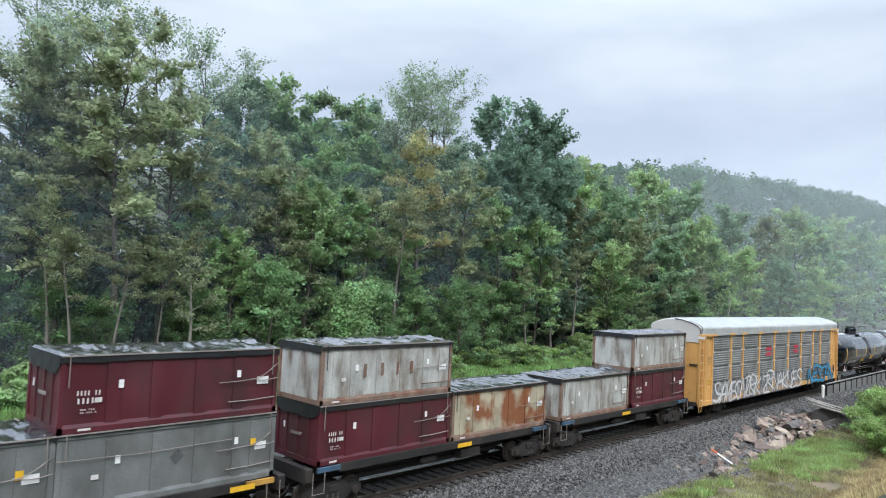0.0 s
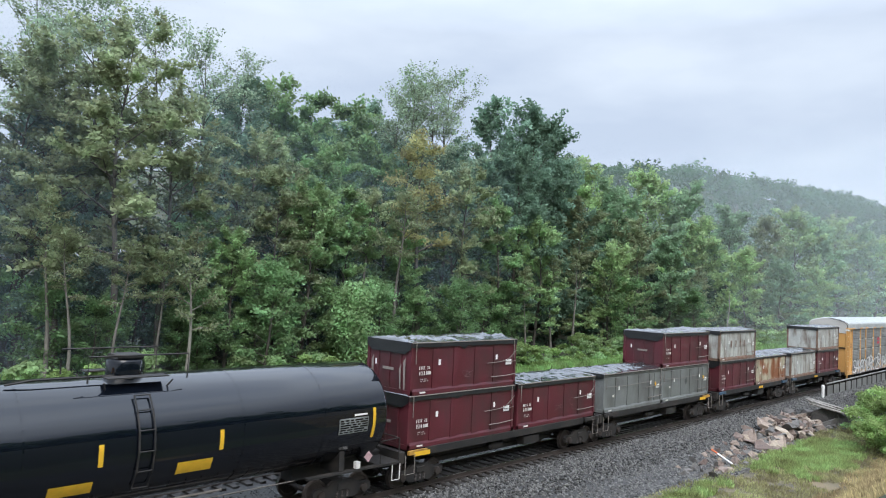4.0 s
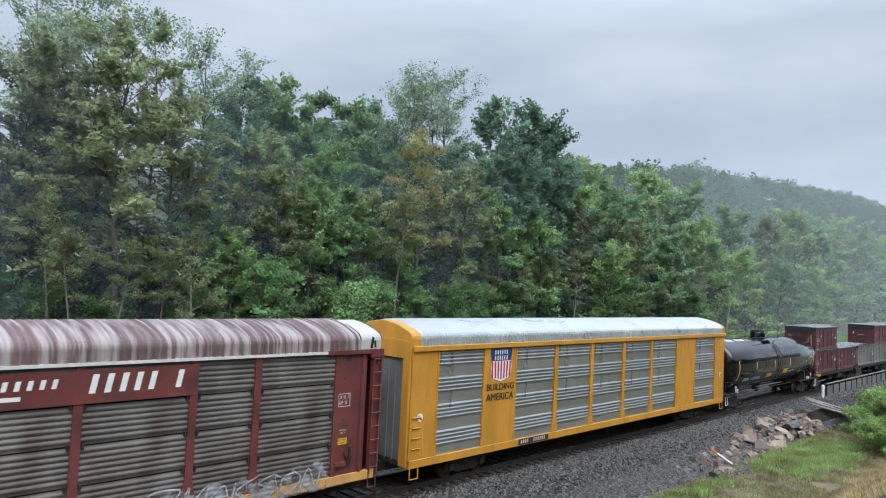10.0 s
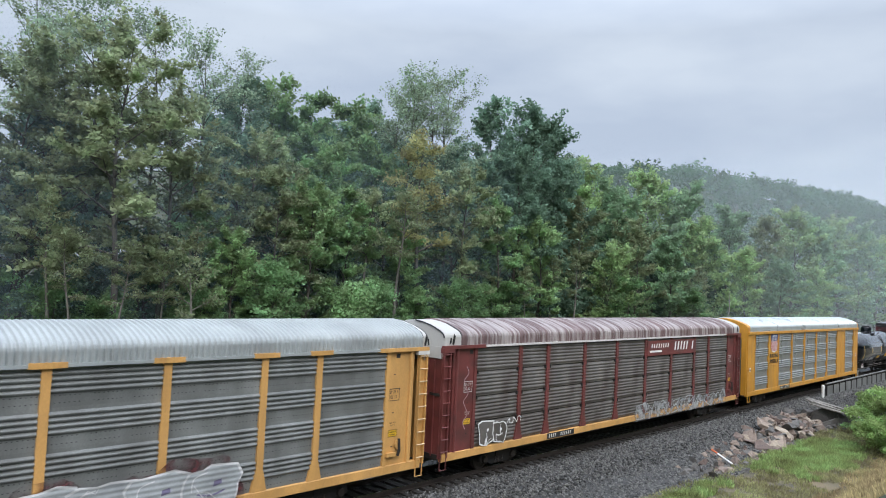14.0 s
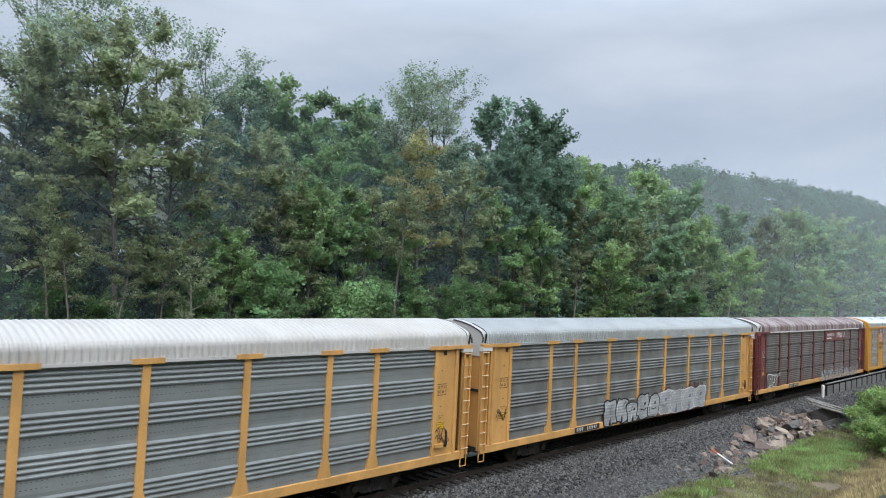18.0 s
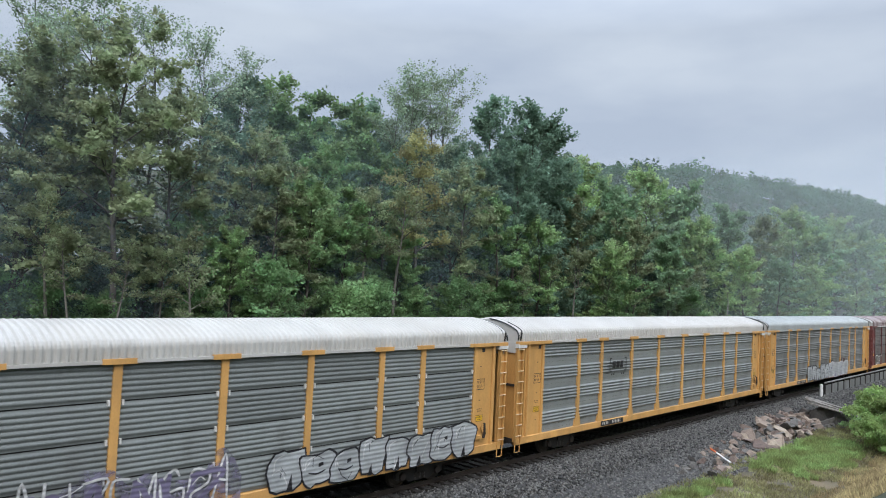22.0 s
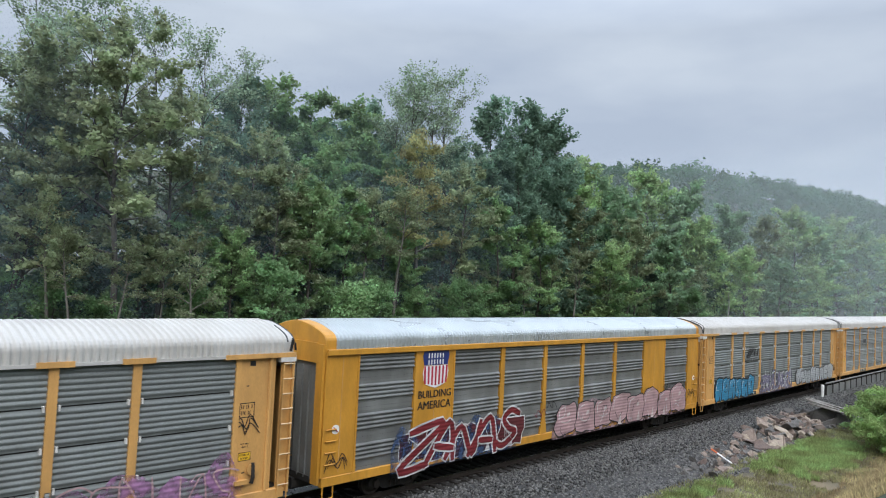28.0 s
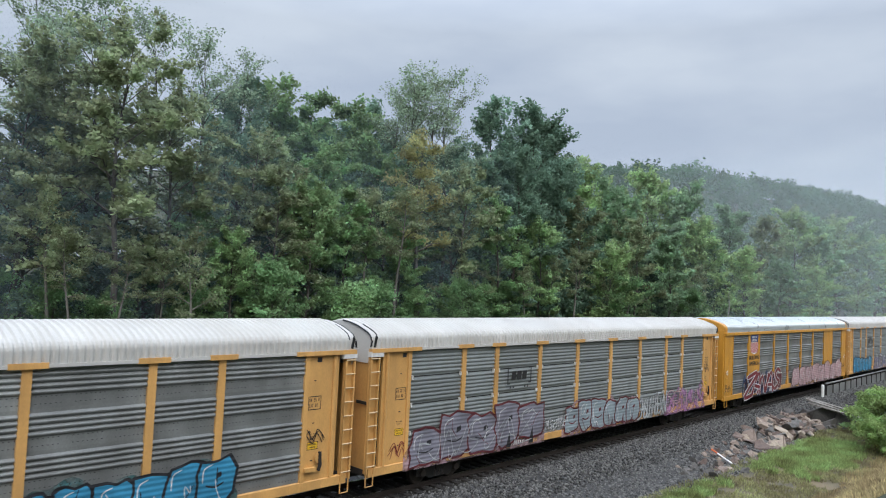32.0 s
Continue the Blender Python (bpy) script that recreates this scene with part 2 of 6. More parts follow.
    "blade_thin": leaf_mat("thin_grass_blade", (0.33, 0.32, 0.16), 0.45, 0.03),
    "blade_dry": leaf_mat("dry_grass_blade", (0.50, 0.40, 0.22), 0.35, 0.015),
}


def spray(name, color, cover=1.0, var=0.15):
    """Sprayed paint over ribbed sheet: uneven, with the sheet's ribs under it, patchy where it is thin."""
    m = shade(name, color, 0.5, 0.1, var, 1.5, 20, 0.0, tuple(0.5 * c for c in color), 0.6, 1.1, (1, 1, 1.6), hard=0.66)
    nt = m.node_tree
    b = nt.nodes["Principled BSDF"]
    tc, wave = nt.nodes.new("ShaderNodeTexCoord"), nt.nodes.new("ShaderNodeTexWave")
    wave.bands_direction = "Z"
    wave.inputs["Scale"].default_value = 2.17
    wave.inputs["Phase Offset"].default_value = 1.1
    bp = nt.nodes.new("ShaderNodeBump")
    bp.inputs["Strength"].default_value, bp.inputs["Distance"].default_value = 0.35, 0.03
    nt.links.new(tc.outputs["Object"], wave.inputs["Vector"])
    nt.links.new(wave.outputs["Fac"], bp.inputs["Height"])
    nt.links.new(bp.outputs["Normal"], b.inputs["Normal"])
    if cover < 1.0:
        nz, rm = nt.nodes.new("ShaderNodeTexNoise"), nt.nodes.new("ShaderNodeMapRange")
        nz.inputs["Scale"].default_value, nz.inputs["Detail"].default_value = 2.4, 6.0
        for i, v in enumerate((0.36, 0.62, 0.0, cover)):
            rm.inputs[i + 1].default_value = v
        nt.links.new(tc.outputs["Object"], nz.inputs["Vector"])
        nt.links.new(nz.outputs["Fac"], rm.inputs[0])
        nt.links.new(rm.outputs[0], b.inputs["Alpha"])
    return m


M.update({
    "g_blue": spray("spray_blue", (0.04, 0.25, 0.42)), "g_red": spray("spray_red", (0.20, 0.022, 0.028)),
    "g_pink": spray("spray_pink", (0.46, 0.30, 0.31)),
    "g_silver": spray("spray_silver", (0.40, 0.42, 0.43)), "g_lilac": spray("spray_lilac", (0.223, 0.217, 0.260)),
    "g_violet": spray("spray_violet", (0.17, 0.15, 0.24)), "g_ice": spray("spray_ice", (0.274, 0.331, 0.360)),
    "g_white": spray("spray_white", (0.62, 0.62, 0.62)), "g_black": spray("spray_black", (0.02, 0.02, 0.024)),
    "g_maroon": spray("spray_maroon", (0.11, 0.02, 0.025)),
    "haze_violet": spray("overspray_violet", (0.24, 0.22, 0.32), 0.85), "haze_pink": spray("overspray_pink", (0.48, 0.33, 0.36), 0.85),
    "haze_blue": spray("overspray_blue", (0.05, 0.09, 0.19), 0.9), "haze_teal": spray("overspray_teal", (0.05, 0.16, 0.17), 0.8),
    "haze_maroon": spray("overspray_maroon", (0.13, 0.035, 0.04), 0.8), "g_pale": spray("spray_pale", (0.55, 0.48, 0.47)),
    "haze_mauve": spray("overspray_mauve", (0.40, 0.20, 0.38), 0.95), "haze_silver": spray("overspray_silver", (0.42, 0.43, 0.44), 0.85),
})


# ---- mesh helpers ----
class Shape:
    """Collects vertices and faces of one mesh."""

    def __init__(self):
        self.v, self.f = [], []

    def add(self, verts, faces):
        n = len(self.v)
        self.v += [tuple(p) for p in verts]
        self.f += [tuple(i + n for i in f) for f in faces]
        return self

    def box(self, x0, x1, y0, y1, z0, z1, c=0.0):
        """A box; c chamfers its long edges along x."""
        if c:
            sec = [(y0 + c, z0), (y1 - c, z0), (y1, z0 + c), (y1, z1 - c), (y1 - c, z1), (y0 + c, z1), (y0, z1 - c), (y0, z0 + c)]
            return self.prism_x(sec, x0, x1)
        p = [(x, y, z) for x in (x0, x1) for y in (y0, y1) for z in (z0, z1)]
        return self.add(p, [(0, 1, 3, 2), (4, 6, 7, 5), (0, 4, 5, 1), (2, 3, 7, 6), (0, 2, 6, 4), (1, 5, 7, 3)])

    def prism_x(self, sec, x0, x1, caps=True, closed=True):
        """A section of (y, z) drawn out along x."""
        n = len(sec)
        v = [(x, y, z) for x in (x0, x1) for y, z in sec]
        f = [(i, (i + 1) % n, n + (i + 1) % n, n + i) for i in range(n if closed else n - 1)]
        if caps and closed:
            f += [tuple(range(n))[::-1], tuple(range(n, 2 * n))]
        return self.add(v, f)

    def prism_y(self, sec, y0, y1):
        """A section of (x, z) drawn out along y."""
        n = len(sec)
        v = [(x, y, z) for y in (y0, y1) for x, z in sec]
        f = [(i, n + i, n + (i + 1) % n, (i + 1) % n) for i in range(n)]
        return self.add(v, f + [tuple(range(n)), tuple(range(n, 2 * n))[::-1]])

    def tube(self, pts, radii, n=6, caps=True):
        """A round bar through points."""
        pts = [Vector(p) for p in pts]
        if not isinstance(radii, (list, tuple)):
            radii = [radii] * len(pts)
        v, f = [], []
        for i, p in enumerate(pts):
            d = (pts[min(i + 1, len(pts) - 1)] - pts[max(i - 1, 0)]).normalized()
            a = d.orthogonal().normalized() if abs(d.z) > 0.9 else d.cross(Vector((0, 0, 1))).normalized()
            b = d.cross(a)
            v += [p + (a * math.cos(2 * math.pi * k / n) + b * math.sin(2 * math.pi * k / n)) * radii[i] for k in range(n)]
        for i in range(len(pts) - 1):
            f += [(i * n + k, i * n + (k + 1) % n, (i + 1) * n + (k + 1) % n, (i + 1) * n + k) for k in range(n)]
        if caps:
            f += [tuple(range(n))[::-1], tuple(range(len(v) - n, len(v)))]
        return self.add(v, f)

    def lathe_y(self, prof, cx, cz, n=20):
        """A profile of (radius, y) turned about an axle along y."""
        v, f = [], []
        for r, y in prof:
            v += [(cx + r * math.cos(2 * math.pi * k / n), y, cz + r * math.sin(2 * math.pi * k / n)) for k in range(n)]
        for i in range(len(prof) - 1):
            f += [(i * n + k, (i + 1) * n + k, (i + 1) * n + (k + 1) % n, i * n + (k + 1) % n) for k in range(n)]
        f += [tuple(range(n)), tuple(range(len(v) - n, len(v)))[::-1]]
        return self.add(v, f)

    def mesh(self, name, material, smooth=0.0):
        me = bpy.data.meshes.new(name)
        me.from_pydata(self.v, [], self.f)
        if material:
            me.materials.append(material)
        if smooth:
            me.polygons.foreach_set("use_smooth", [True] * len(me.polygons))
            me.set_sharp_from_angle(angle=radians(smooth))
        return me


def part(name, shape, material, parent, label="", smooth=0.0, at=None):
    """One mesh object under a thing or a part."""
    me = shape if isinstance(shape, bpy.types.Mesh) else shape.mesh(name, material, smooth)
    ob = new(name, me)
    ob.parent = parent
    if at is not None:
        ob.location = at
    return tagged(ob, label, kind="stuff" if name in ("stencil", "number_bars", "lettering_row") else "")


def thing(name, label, category, group="", kind=""):
    return tagged(new(name), label, category, group, kind)


def single(name, shape, material, label, category, group="", kind="", smooth=0.0):
    me = shape if isinstance(shape, bpy.types.Mesh) else shape.mesh(name, material, smooth)
    return tagged(new(name, me), label, category, group, kind)


def quads_mesh(name, verts, material, smooth=False):
    """A mesh of loose quads from an (n, 4, 3) array."""
    n = len(verts)
    me = bpy.data.meshes.new(name)
    me.vertices.add(4 * n)
    me.vertices.foreach_set("co", np.ascontiguousarray(verts, np.float32).reshape(-1))
    me.loops.add(4 * n)
    me.loops.foreach_set("vertex_index", np.arange(4 * n, dtype=np.int32))
    me.polygons.add(n)
    me.polygons.foreach_set("loop_start", np.arange(0, 4 * n, 4, dtype=np.int32))
    me.update(calc_edges=True)
    me.materials.append(material)
    return me


def words(text, size, bold=0.0):
    """Flat lettering in the plane x-z, as a Shape starting at the origin."""
    cu = bpy.data.curves.new("lettering", "FONT")
    cu.body, cu.size, cu.offset, cu.resolution_u = text, size, bold, 3
    ob = bpy.data.objects.new("lettering", cu)
    me = bpy.data.meshes.new_from_object(ob)
    s = Shape().add([(v.co.x, 0, v.co.y) for v in me.vertices], [tuple(p.vertices) for p in me.polygons])
    bpy.data.objects.remove(ob)
    bpy.data.curves.remove(cu)
    bpy.data.meshes.remove(me)
    return s


def moved(shape, dx=0.0, dy=0.0, dz=0.0, k=1.0):
    shape.v = [(x * k + dx, y + dy, z * k + dz) for x, y, z in shape.v]
    return shape


def bars(x, y, z, rows, h, gap, w_char, s=None, lean=0.0):
    """Rows of upright bars in place of characters: rows are strings, a blank leaves a space."""
    s = s or Shape()
    for r, row in enumerate(rows):
        zz = z - r * (h + gap)
        for i, ch in enumerate(row):
            if ch != " ":
                xx = x + i * w_char
                s.add([(xx, y, zz - h), (xx + w_char * 0.42, y, zz - h), (xx + w_char * 0.42 + lean * h, y, zz), (xx + lean * h, y, zz)], [(0, 1, 2, 3)])
    return s


def plate(x0, x1, z0, z1, y):
    return Shape().add([(x0, y, z0), (x1, y, z0), (x1, y, z1), (x0, y, z1)], [(0, 1, 2, 3)])


def frame_shape(x0, x1, z0, z1, y, w):
    """A thin outlined box in the plane y."""
    s = Shape()
    for a, b, c, d in ((x0, x1, z0, z0 + w), (x0, x1, z1 - w, z1), (x0, x0 + w, z0 + w, z1 - w), (x1 - w, x1, z0 + w, z1 - w)):
        s.add([(a, y, c), (b, y, c), (b, y, d), (a, y, d)], [(0, 1, 2, 3)])
    return s


def ribbon(pts, w, y, s=None, step=0.00025):
    """A brushed stroke of width w along (x, z) points, near the plane y, each piece a hair before the last."""
    s = s or Shape()
    pts = [Vector((p[0], 0, p[1])) for p in pts]
    v = []
    for i, p in enumerate(pts):
        d = pts[min(i + 1, len(pts) - 1)] - pts[max(i - 1, 0)]
        d = d.normalized() if d.length > 1e-6 else Vector((1, 0, 0))
        nrm = Vector((-d.z, 0, d.x)) * (w / 2)
        if i in (0, len(pts) - 1):
            p = p + d * (w * 0.35 if i else -w * 0.35)
            nrm *= 0.72
        off = Vector((0, y - step * i, 0))
        v += [p - nrm + off, p + nrm + off]
    return s.add(v, [(2 * i, 2 * i + 2, 2 * i + 3, 2 * i + 1) for i in range(len(pts) - 1)])


STROKES = {"R": [[(0, 0), (0, 1), (.7, .95), (.75, .6), (.1, .5), (.8, 0)]], "E": [[(.75, 1), (0, .95), (.05, .5), (.6, .52), (.05, .5), (0, 0), (.8, .05)]],
           "V": [[(0, 1), (.4, 0), (.8, 1)]], "I": [[(.3, 1), (.3, 0)]], "O": [[(.4, 1), (.05, .75), (.05, .25), (.4, 0), (.75, .25), (.75, .75), (.4, 1)]],
           "S": [[(.75, .85), (.4, 1), (.05, .8), (.35, .52), (.72, .3), (.4, 0), (0, .15)]], "Z": [[(0, .95), (.8, 1), (.05, .05), (.85, 0)]],
           "A": [[(0, 0), (.4, 1), (.8, 0)], [(.2, .4), (.6, .4)]], "N": [[(0, 0), (.05, 1), (.7, .05), (.75, 1)]], "U": [[(0, 1), (.05, .2), (.4, 0), (.72, .2), (.78, 1)]],
           "C": [[(.75, .85), (.4, 1), (.05, .7), (.05, .25), (.4, 0), (.78, .15)]], "G": [[(.75, .85), (.4, 1), (.05, .7), (.05, .25), (.4, 0), (.75, .2), (.75, .5), (.4, .48)]],
           "M": [[(0, 0), (.1, 1), (.4, .3), (.7, 1), (.8, 0)]], "Y": [[(0, 1), (.4, .5), (.8, 1)], [(.4, .5), (.35, 0)]], "K": [[(.05, 1), (0, 0)], [(.75, 1), (.1, .5), (.8, 0)]]}


def smooth_line(pts, n=4):
    out = []
    for i in range(len(pts) - 1):
        p0, p1, p2, p3 = pts[max(i - 1, 0)], pts[i], pts[i + 1], pts[min(i + 2, len(pts) - 1)]
        for k in range(n):
            t = k / n
            out.append(tuple(0.5 * (2 * b + (c - a) * t + (2 * a - 5 * b + 4 * c - d) * t * t + (3 * b - a - 3 * c + d) * t ** 3)
                             for a, b, c, d in zip(p0, p1, p2, p3)))
    return out + [pts[-1]]


def graffiti(parent, letters, x, z, width, height, fill, line, y, seed, weight=0.26, shine=None, cloud=None, lean=0.15, edge=0.055, crowd=1.35):
    """A sprayed piece of swelling, overlapping letters: a patchy cloud behind, outlines, fills and glints."""
    rnd = random.Random(seed)
    step = width / max(len(letters), 1)
    w = weight * height
    if cloud:
        n = max(int(width / 0.35), 8)
        top = [(x - .25 + (width + .5) * k / n, z + height * rnd.uniform(0.6, 1.2) * (0.5 if k in (0, n) else 1)) for k in range(n + 1)]
        pts = smooth_line(top, 3)
        low = [(a, z - 0.12) for a, _ in pts]
        v = [(a, y + 0.012, b) for a, b in low] + [(a, y + 0.012, b) for a, b in pts]
        m = len(pts)
        part("sprayed_cloud", Shape().add(v, [(k, k + 1, m + k + 1, m + k) for k in range(m - 1)]), cloud, parent)
    for i, ch in enumerate(letters):
        bx, bz = x + i * step, z + rnd.uniform(-0.06, 0.08) * height
        sx, sz = step * rnd.uniform(crowd - .15, crowd + .15), height * rnd.uniform(0.82, 1.08)
        tilt = lean + rnd.uniform(-.15, .15)
        yy = y - 0.0012 * i
        for q, line_pts in enumerate(STROKES.get(ch, STROKES["O"])):
            p = [(bx + (a + b * tilt) * sx + rnd.uniform(-.1, .1) * sx, max(bz + b * sz + rnd.uniform(-.08, .08) * sz, z - .06)) for a, b in line_pts]
            p = smooth_line(p, 5)
            g = part("sprayed_letter", ribbon(p, w + 2 * edge if fill else w, yy - 0.012 * q), line, parent)
            if fill:
                part("letter_fill", ribbon(p, w, yy - 0.010 - 0.012 * q), fill, g)
            if shine and q == 0:
                c = p[len(p) // 5:len(p) // 5 + max(3, len(p) // 3)]
                part("glint", ribbon([(a - w * 0.25, b + w * 0.25) for a, b in c], min(w * 0.15, 0.035), yy - 0.020, step=0.0001), shine, g)
    # loose strokes across the piece
    for k in range(int(width / 1.3)):
        a, b = x + rnd.uniform(0, width), z + rnd.uniform(0.1, 0.8) * height
        q = smooth_line([(a, b), (a + rnd.uniform(-.2, .3), b + rnd.uniform(.05, .3)), (a + rnd.uniform(.1, .5), b + rnd.uniform(-.2, .2))], 3)
        part("loose_stroke", ribbon(q, 0.028, y - 0.034), line if k % 2 else (shine or line), parent)


def block_letter(rnd, cx, z0, w, h, grow=0.0):
    """The blocky outline of one sprayed letter, as (x, z) points about its foot."""
    lean, flare, p = rnd.uniform(-.1, .25), rnd.uniform(-.2, .3), rnd.uniform(3.0, 8.0)
    pts = []
    for k in range(16):
        a = 2 * math.pi * (k + rnd.uniform(-.3, .3)) / 16
        c, d = math.cos(a), math.sin(a)
        r = (abs(c) ** p + abs(d) ** p) ** (-1 / p) * rnd.uniform(0.84, 1.1)
        zz = 0.5 + 0.5 * r * d
        pts.append((cx + r * c * (w / 2) * (1 + flare * (zz - .5)) + lean * h * (zz - .5), z0 + h * zz))
    mz = z0 + h / 2
    pts = [(x + grow * (x - cx) / (w / 2), z + grow * (z - mz) / (h / 2)) for x, z in pts]
    return smooth_line(pts + pts[:1], 2)[:-1] if p < 5 else pts


def bubble_piece(parent, n, x0, x1, z, height, fill, line, y, seed, edge=0.07, shine=None, cloud=None, counter=None, tilt=0.0):
    """A sprayed piece of n swollen block letters that run into each other: thick outlines, fills, counters and glints."""
    rnd = random.Random(seed)
    step = (x1 - x0) / n
    if cloud:
        top = smooth_line([(x0 - .3 + (x1 - x0 + .6) * k / 12, z + height * (rnd.uniform(.75, 1.2) if 0 < k < 12 else .3)) for k in range(13)], 3)
        m = len(top)
        part("sprayed_cloud", Shape().add([(a, y + .012, z - .1) for a, _ in top] + [(a, y + .012, b) for a, b in top], [(k, k + 1, m + k + 1, m + k) for k in range(m - 1)]), cloud, parent)
    for i in range(n):
        cx, w, h = x0 + step * (i + .5), step * rnd.uniform(1.02, 1.2), height * rnd.uniform(.82, 1.12)
        z0, yy, key = z + rnd.uniform(-.03, .05) * height + tilt * i, y - 0.011 * i, rnd.random()
        shapes = []
        for grow in (edge, 0.0):
            own = random.Random(seed * 31 + i)
            pts = [(a, max(b, z - (edge if grow else 0.02))) for a, b in block_letter(own, cx, z0, w, h, grow)]
            shapes.append(pts)
        g = part("sprayed_letter", Shape().add([(a, yy, b) for a, b in shapes[0]], [tuple(range(len(shapes[0])))]), line, parent)
        part("letter_fill", Shape().add([(a, yy - .004, b) for a, b in shapes[1]], [tuple(range(len(shapes[1])))]), fill, g)
        ink = counter or line
        if key < .55:
            q = [(cx + w * .02, z0 + h * .55), (cx + w * .17, z0 + h * .60), (cx + w * .16, z0 + h * .71), (cx + w * .03, z0 + h * .68)]
            part("counter", Shape().add([(a, yy - .007, b) for a, b in q], [(0, 1, 2, 3)]), ink, g)
        if key > .3:
            e = rnd.uniform(-.1, .15) * w
            q = [(cx + e - w * .09, z), (cx + e + w * .1, z), (cx + e + w * .05, z0 + h * rnd.uniform(.3, .42))]
            part("counter", Shape().add([(a, yy - .007, b) for a, b in q], [(0, 1, 2)]), ink, g)
        else:
            part("counter", ribbon(smooth_line([(cx - w * .25, z0 + h * .42), (cx, z0 + h * .36), (cx + w * .22, z0 + h * .44)], 3), .05, yy - .007, step=0.0001), ink, g)
        for k in range(2):
            q = [(cx + rnd.uniform(-.42, .1) * w, z0 + rnd.uniform(.15, .8) * h)]
            for _ in range(3):
                q.append((q[-1][0] + rnd.uniform(-.05, .2) * w, min(max(q[-1][1] + rnd.uniform(-.32, .32) * h, z), z0 + h * .92)))
            part("inner_line", ribbon(q if k else smooth_line(q, 3), .028, yy - .0075, step=0.0001), line if k else (shine or line), g)
        if shine:
            part("glint", ribbon(smooth_line([(cx - w * .36, z0 + h * .5), (cx - w * .33, z0 + h * .8), (cx - w * .1, z0 + h * .9)], 3), .035, yy - .008, step=0.0001), shine, g)


# ---- ground and tracks ----
TRACKS = (19.53, 24.1, 30.6)


def ground_height(x, y):
    """Height of the ground under the rail tops: near bank, service strip, track bed, meadow, rising woods."""
    z = -0.95 + 0.10 * noise.noise((x * 0.11, y * 0.17, 3.0))
    if y > 14.6:
        k = min((y - 14.6) / 2.4, 1.0)
        z += (-0.27 - z) * k * k * (3 - 2 * k)
    if 17.0 <= y < 35.0:
        z = -0.27
    elif y >= 35.0:
        k = min((y - 35.0) / 3.0, 1.0)
        z = -0.27 - 0.35 * k + max(y - 41.0, 0) * 0.05 + 0.15 * noise.noise((x * 0.1, y * 0.1, 7.0)) * k
        z = min(z, 9.0 + 0.0 * y)
    if y < 8.8:
        z += min(8.8 - y, 9.6) * 0.78 * (1 - 0.1 * noise.noise((x * 0.2, y * 0.2, 1.0)))
    if x > 62.0 and y < 16.4:
        z -= min((x - 62.0) * 0.25, 2.2) * min((16.4 - y) / 1.0, 1.0)
    return z


gx = [-900, -400, -150, -60] + [-30 + 1.5 * i for i in range(101)] + [125, 135, 150, 170, 200, 240, 300, 400, 600, 1000, 1800, 3200]
gy = [-1500, -600, -200, -60, -20, -8] + [-3 + 0.9 * i for i in range(66)] + [60, 66, 74, 84, 100, 130, 180, 260, 400, 700, 1300, 2600]
ground = Shape()
ground.add([(x, y, ground_height(x, y)) for y in gy for x in gx],
           [(j * len(gx) + i, j * len(gx) + i + 1, (j + 1) * len(gx) + i + 1, (j + 1) * len(gx) + i) for j in range(len(gy) - 1) for i in range(len(gx) - 1)])
gm = ground.mesh("ground", M["ballast"], 80)
gm.materials.append(M["grass"])
gm.materials.append(M["soil"])
gm.materials.append(M["bed_dark"])
# the unseen near bank below x 22 gets dark soil only to darken reflections
for p in gm.polygons:
    c = p.center
    p.material_index = 2 if c.y > 43 or (c.y < 13 and c.x < 22) else 3 if 18.0 < c.y < 33.5 else 1 if (c.y < 13.6 + 0.9 * noise.noise((c.x * 0.3, 0, 0)) and c.x > 5) or c.y > 34.8 else 0
tagged(new("ground", gm), "grey ballast bed, grassy strip and dark forest floor", "ground", kind="structure")

RAIL_SEC = [(-0.075, 0), (0.075, 0), (0.075, 0.015), (0.012, 0.035), (0.012, 0.125), (0.036, 0.135), (0.036, 0.165), (0.028, 0.172), (-0.028, 0.172),
            (-0.036, 0.165), (-0.036, 0.135), (-0.012, 0.125), (-0.012, 0.035), (-0.075, 0.015)]
tie_mesh = Shape().box(-0.115, 0.115, -1.3, 1.3, -0.36, -0.185).mesh("tie", M["tie"])
plate_mesh = Shape().box(-0.09, 0.09, -0.17, 0.17, -0.187, -0.170).mesh("tie_plate", M["rail"])
for n_track, yc in enumerate(TRACKS):
    track = thing("railway_track", "wet steel rails on dark creosoted ties in grey ballast", "railway track", "parallel tracks", "structure")
    for side in (-1, 1):
        yr = yc + side * 0.755
        r = part("rail", Shape().prism_x([(yr + a, b - 0.172) for a, b in RAIL_SEC], -140, 420), M["rail"], track)
        part("rail_head", Shape().prism_x([(yr + a, b) for a, b in ((-0.027, 0.0005), (0.027, 0.0005), (0.02, 0.003), (-0.02, 0.003))], -140, 420), M["rail_top"], r, "polished running surface")
    lo, hi = (2, 86) if n_track == 0 else (4, 20)
    rest = Shape()
    x, i = -30.0, 0
    while x < 160:
        if lo < x < hi and i % (1 if n_track == 0 else 2) == 0:
            o = part("tie", tie_mesh, None, track, at=(x + random.uniform(-.03, .03), yc + random.uniform(-.05, .05), random.uniform(-.008, .004)))
            if n_track == 0 and x < 45:
                part("tie_plate", plate_mesh, None, track, at=(x, yc - 0.755, 0))
        else:
            rest.box(x - 0.115, x + 0.115, yc - 1.3, yc + 1.3, -0.36, -0.19)
        x += 0.53
        i += 1
    tagged(part("far_ties", rest, M["tie"], track), kind="stuff")


# ---- the train: running gear ----
SPEED = 7.697
LINE = TRACKS[0]
MOVING = []      # (thing, place along the train, height)
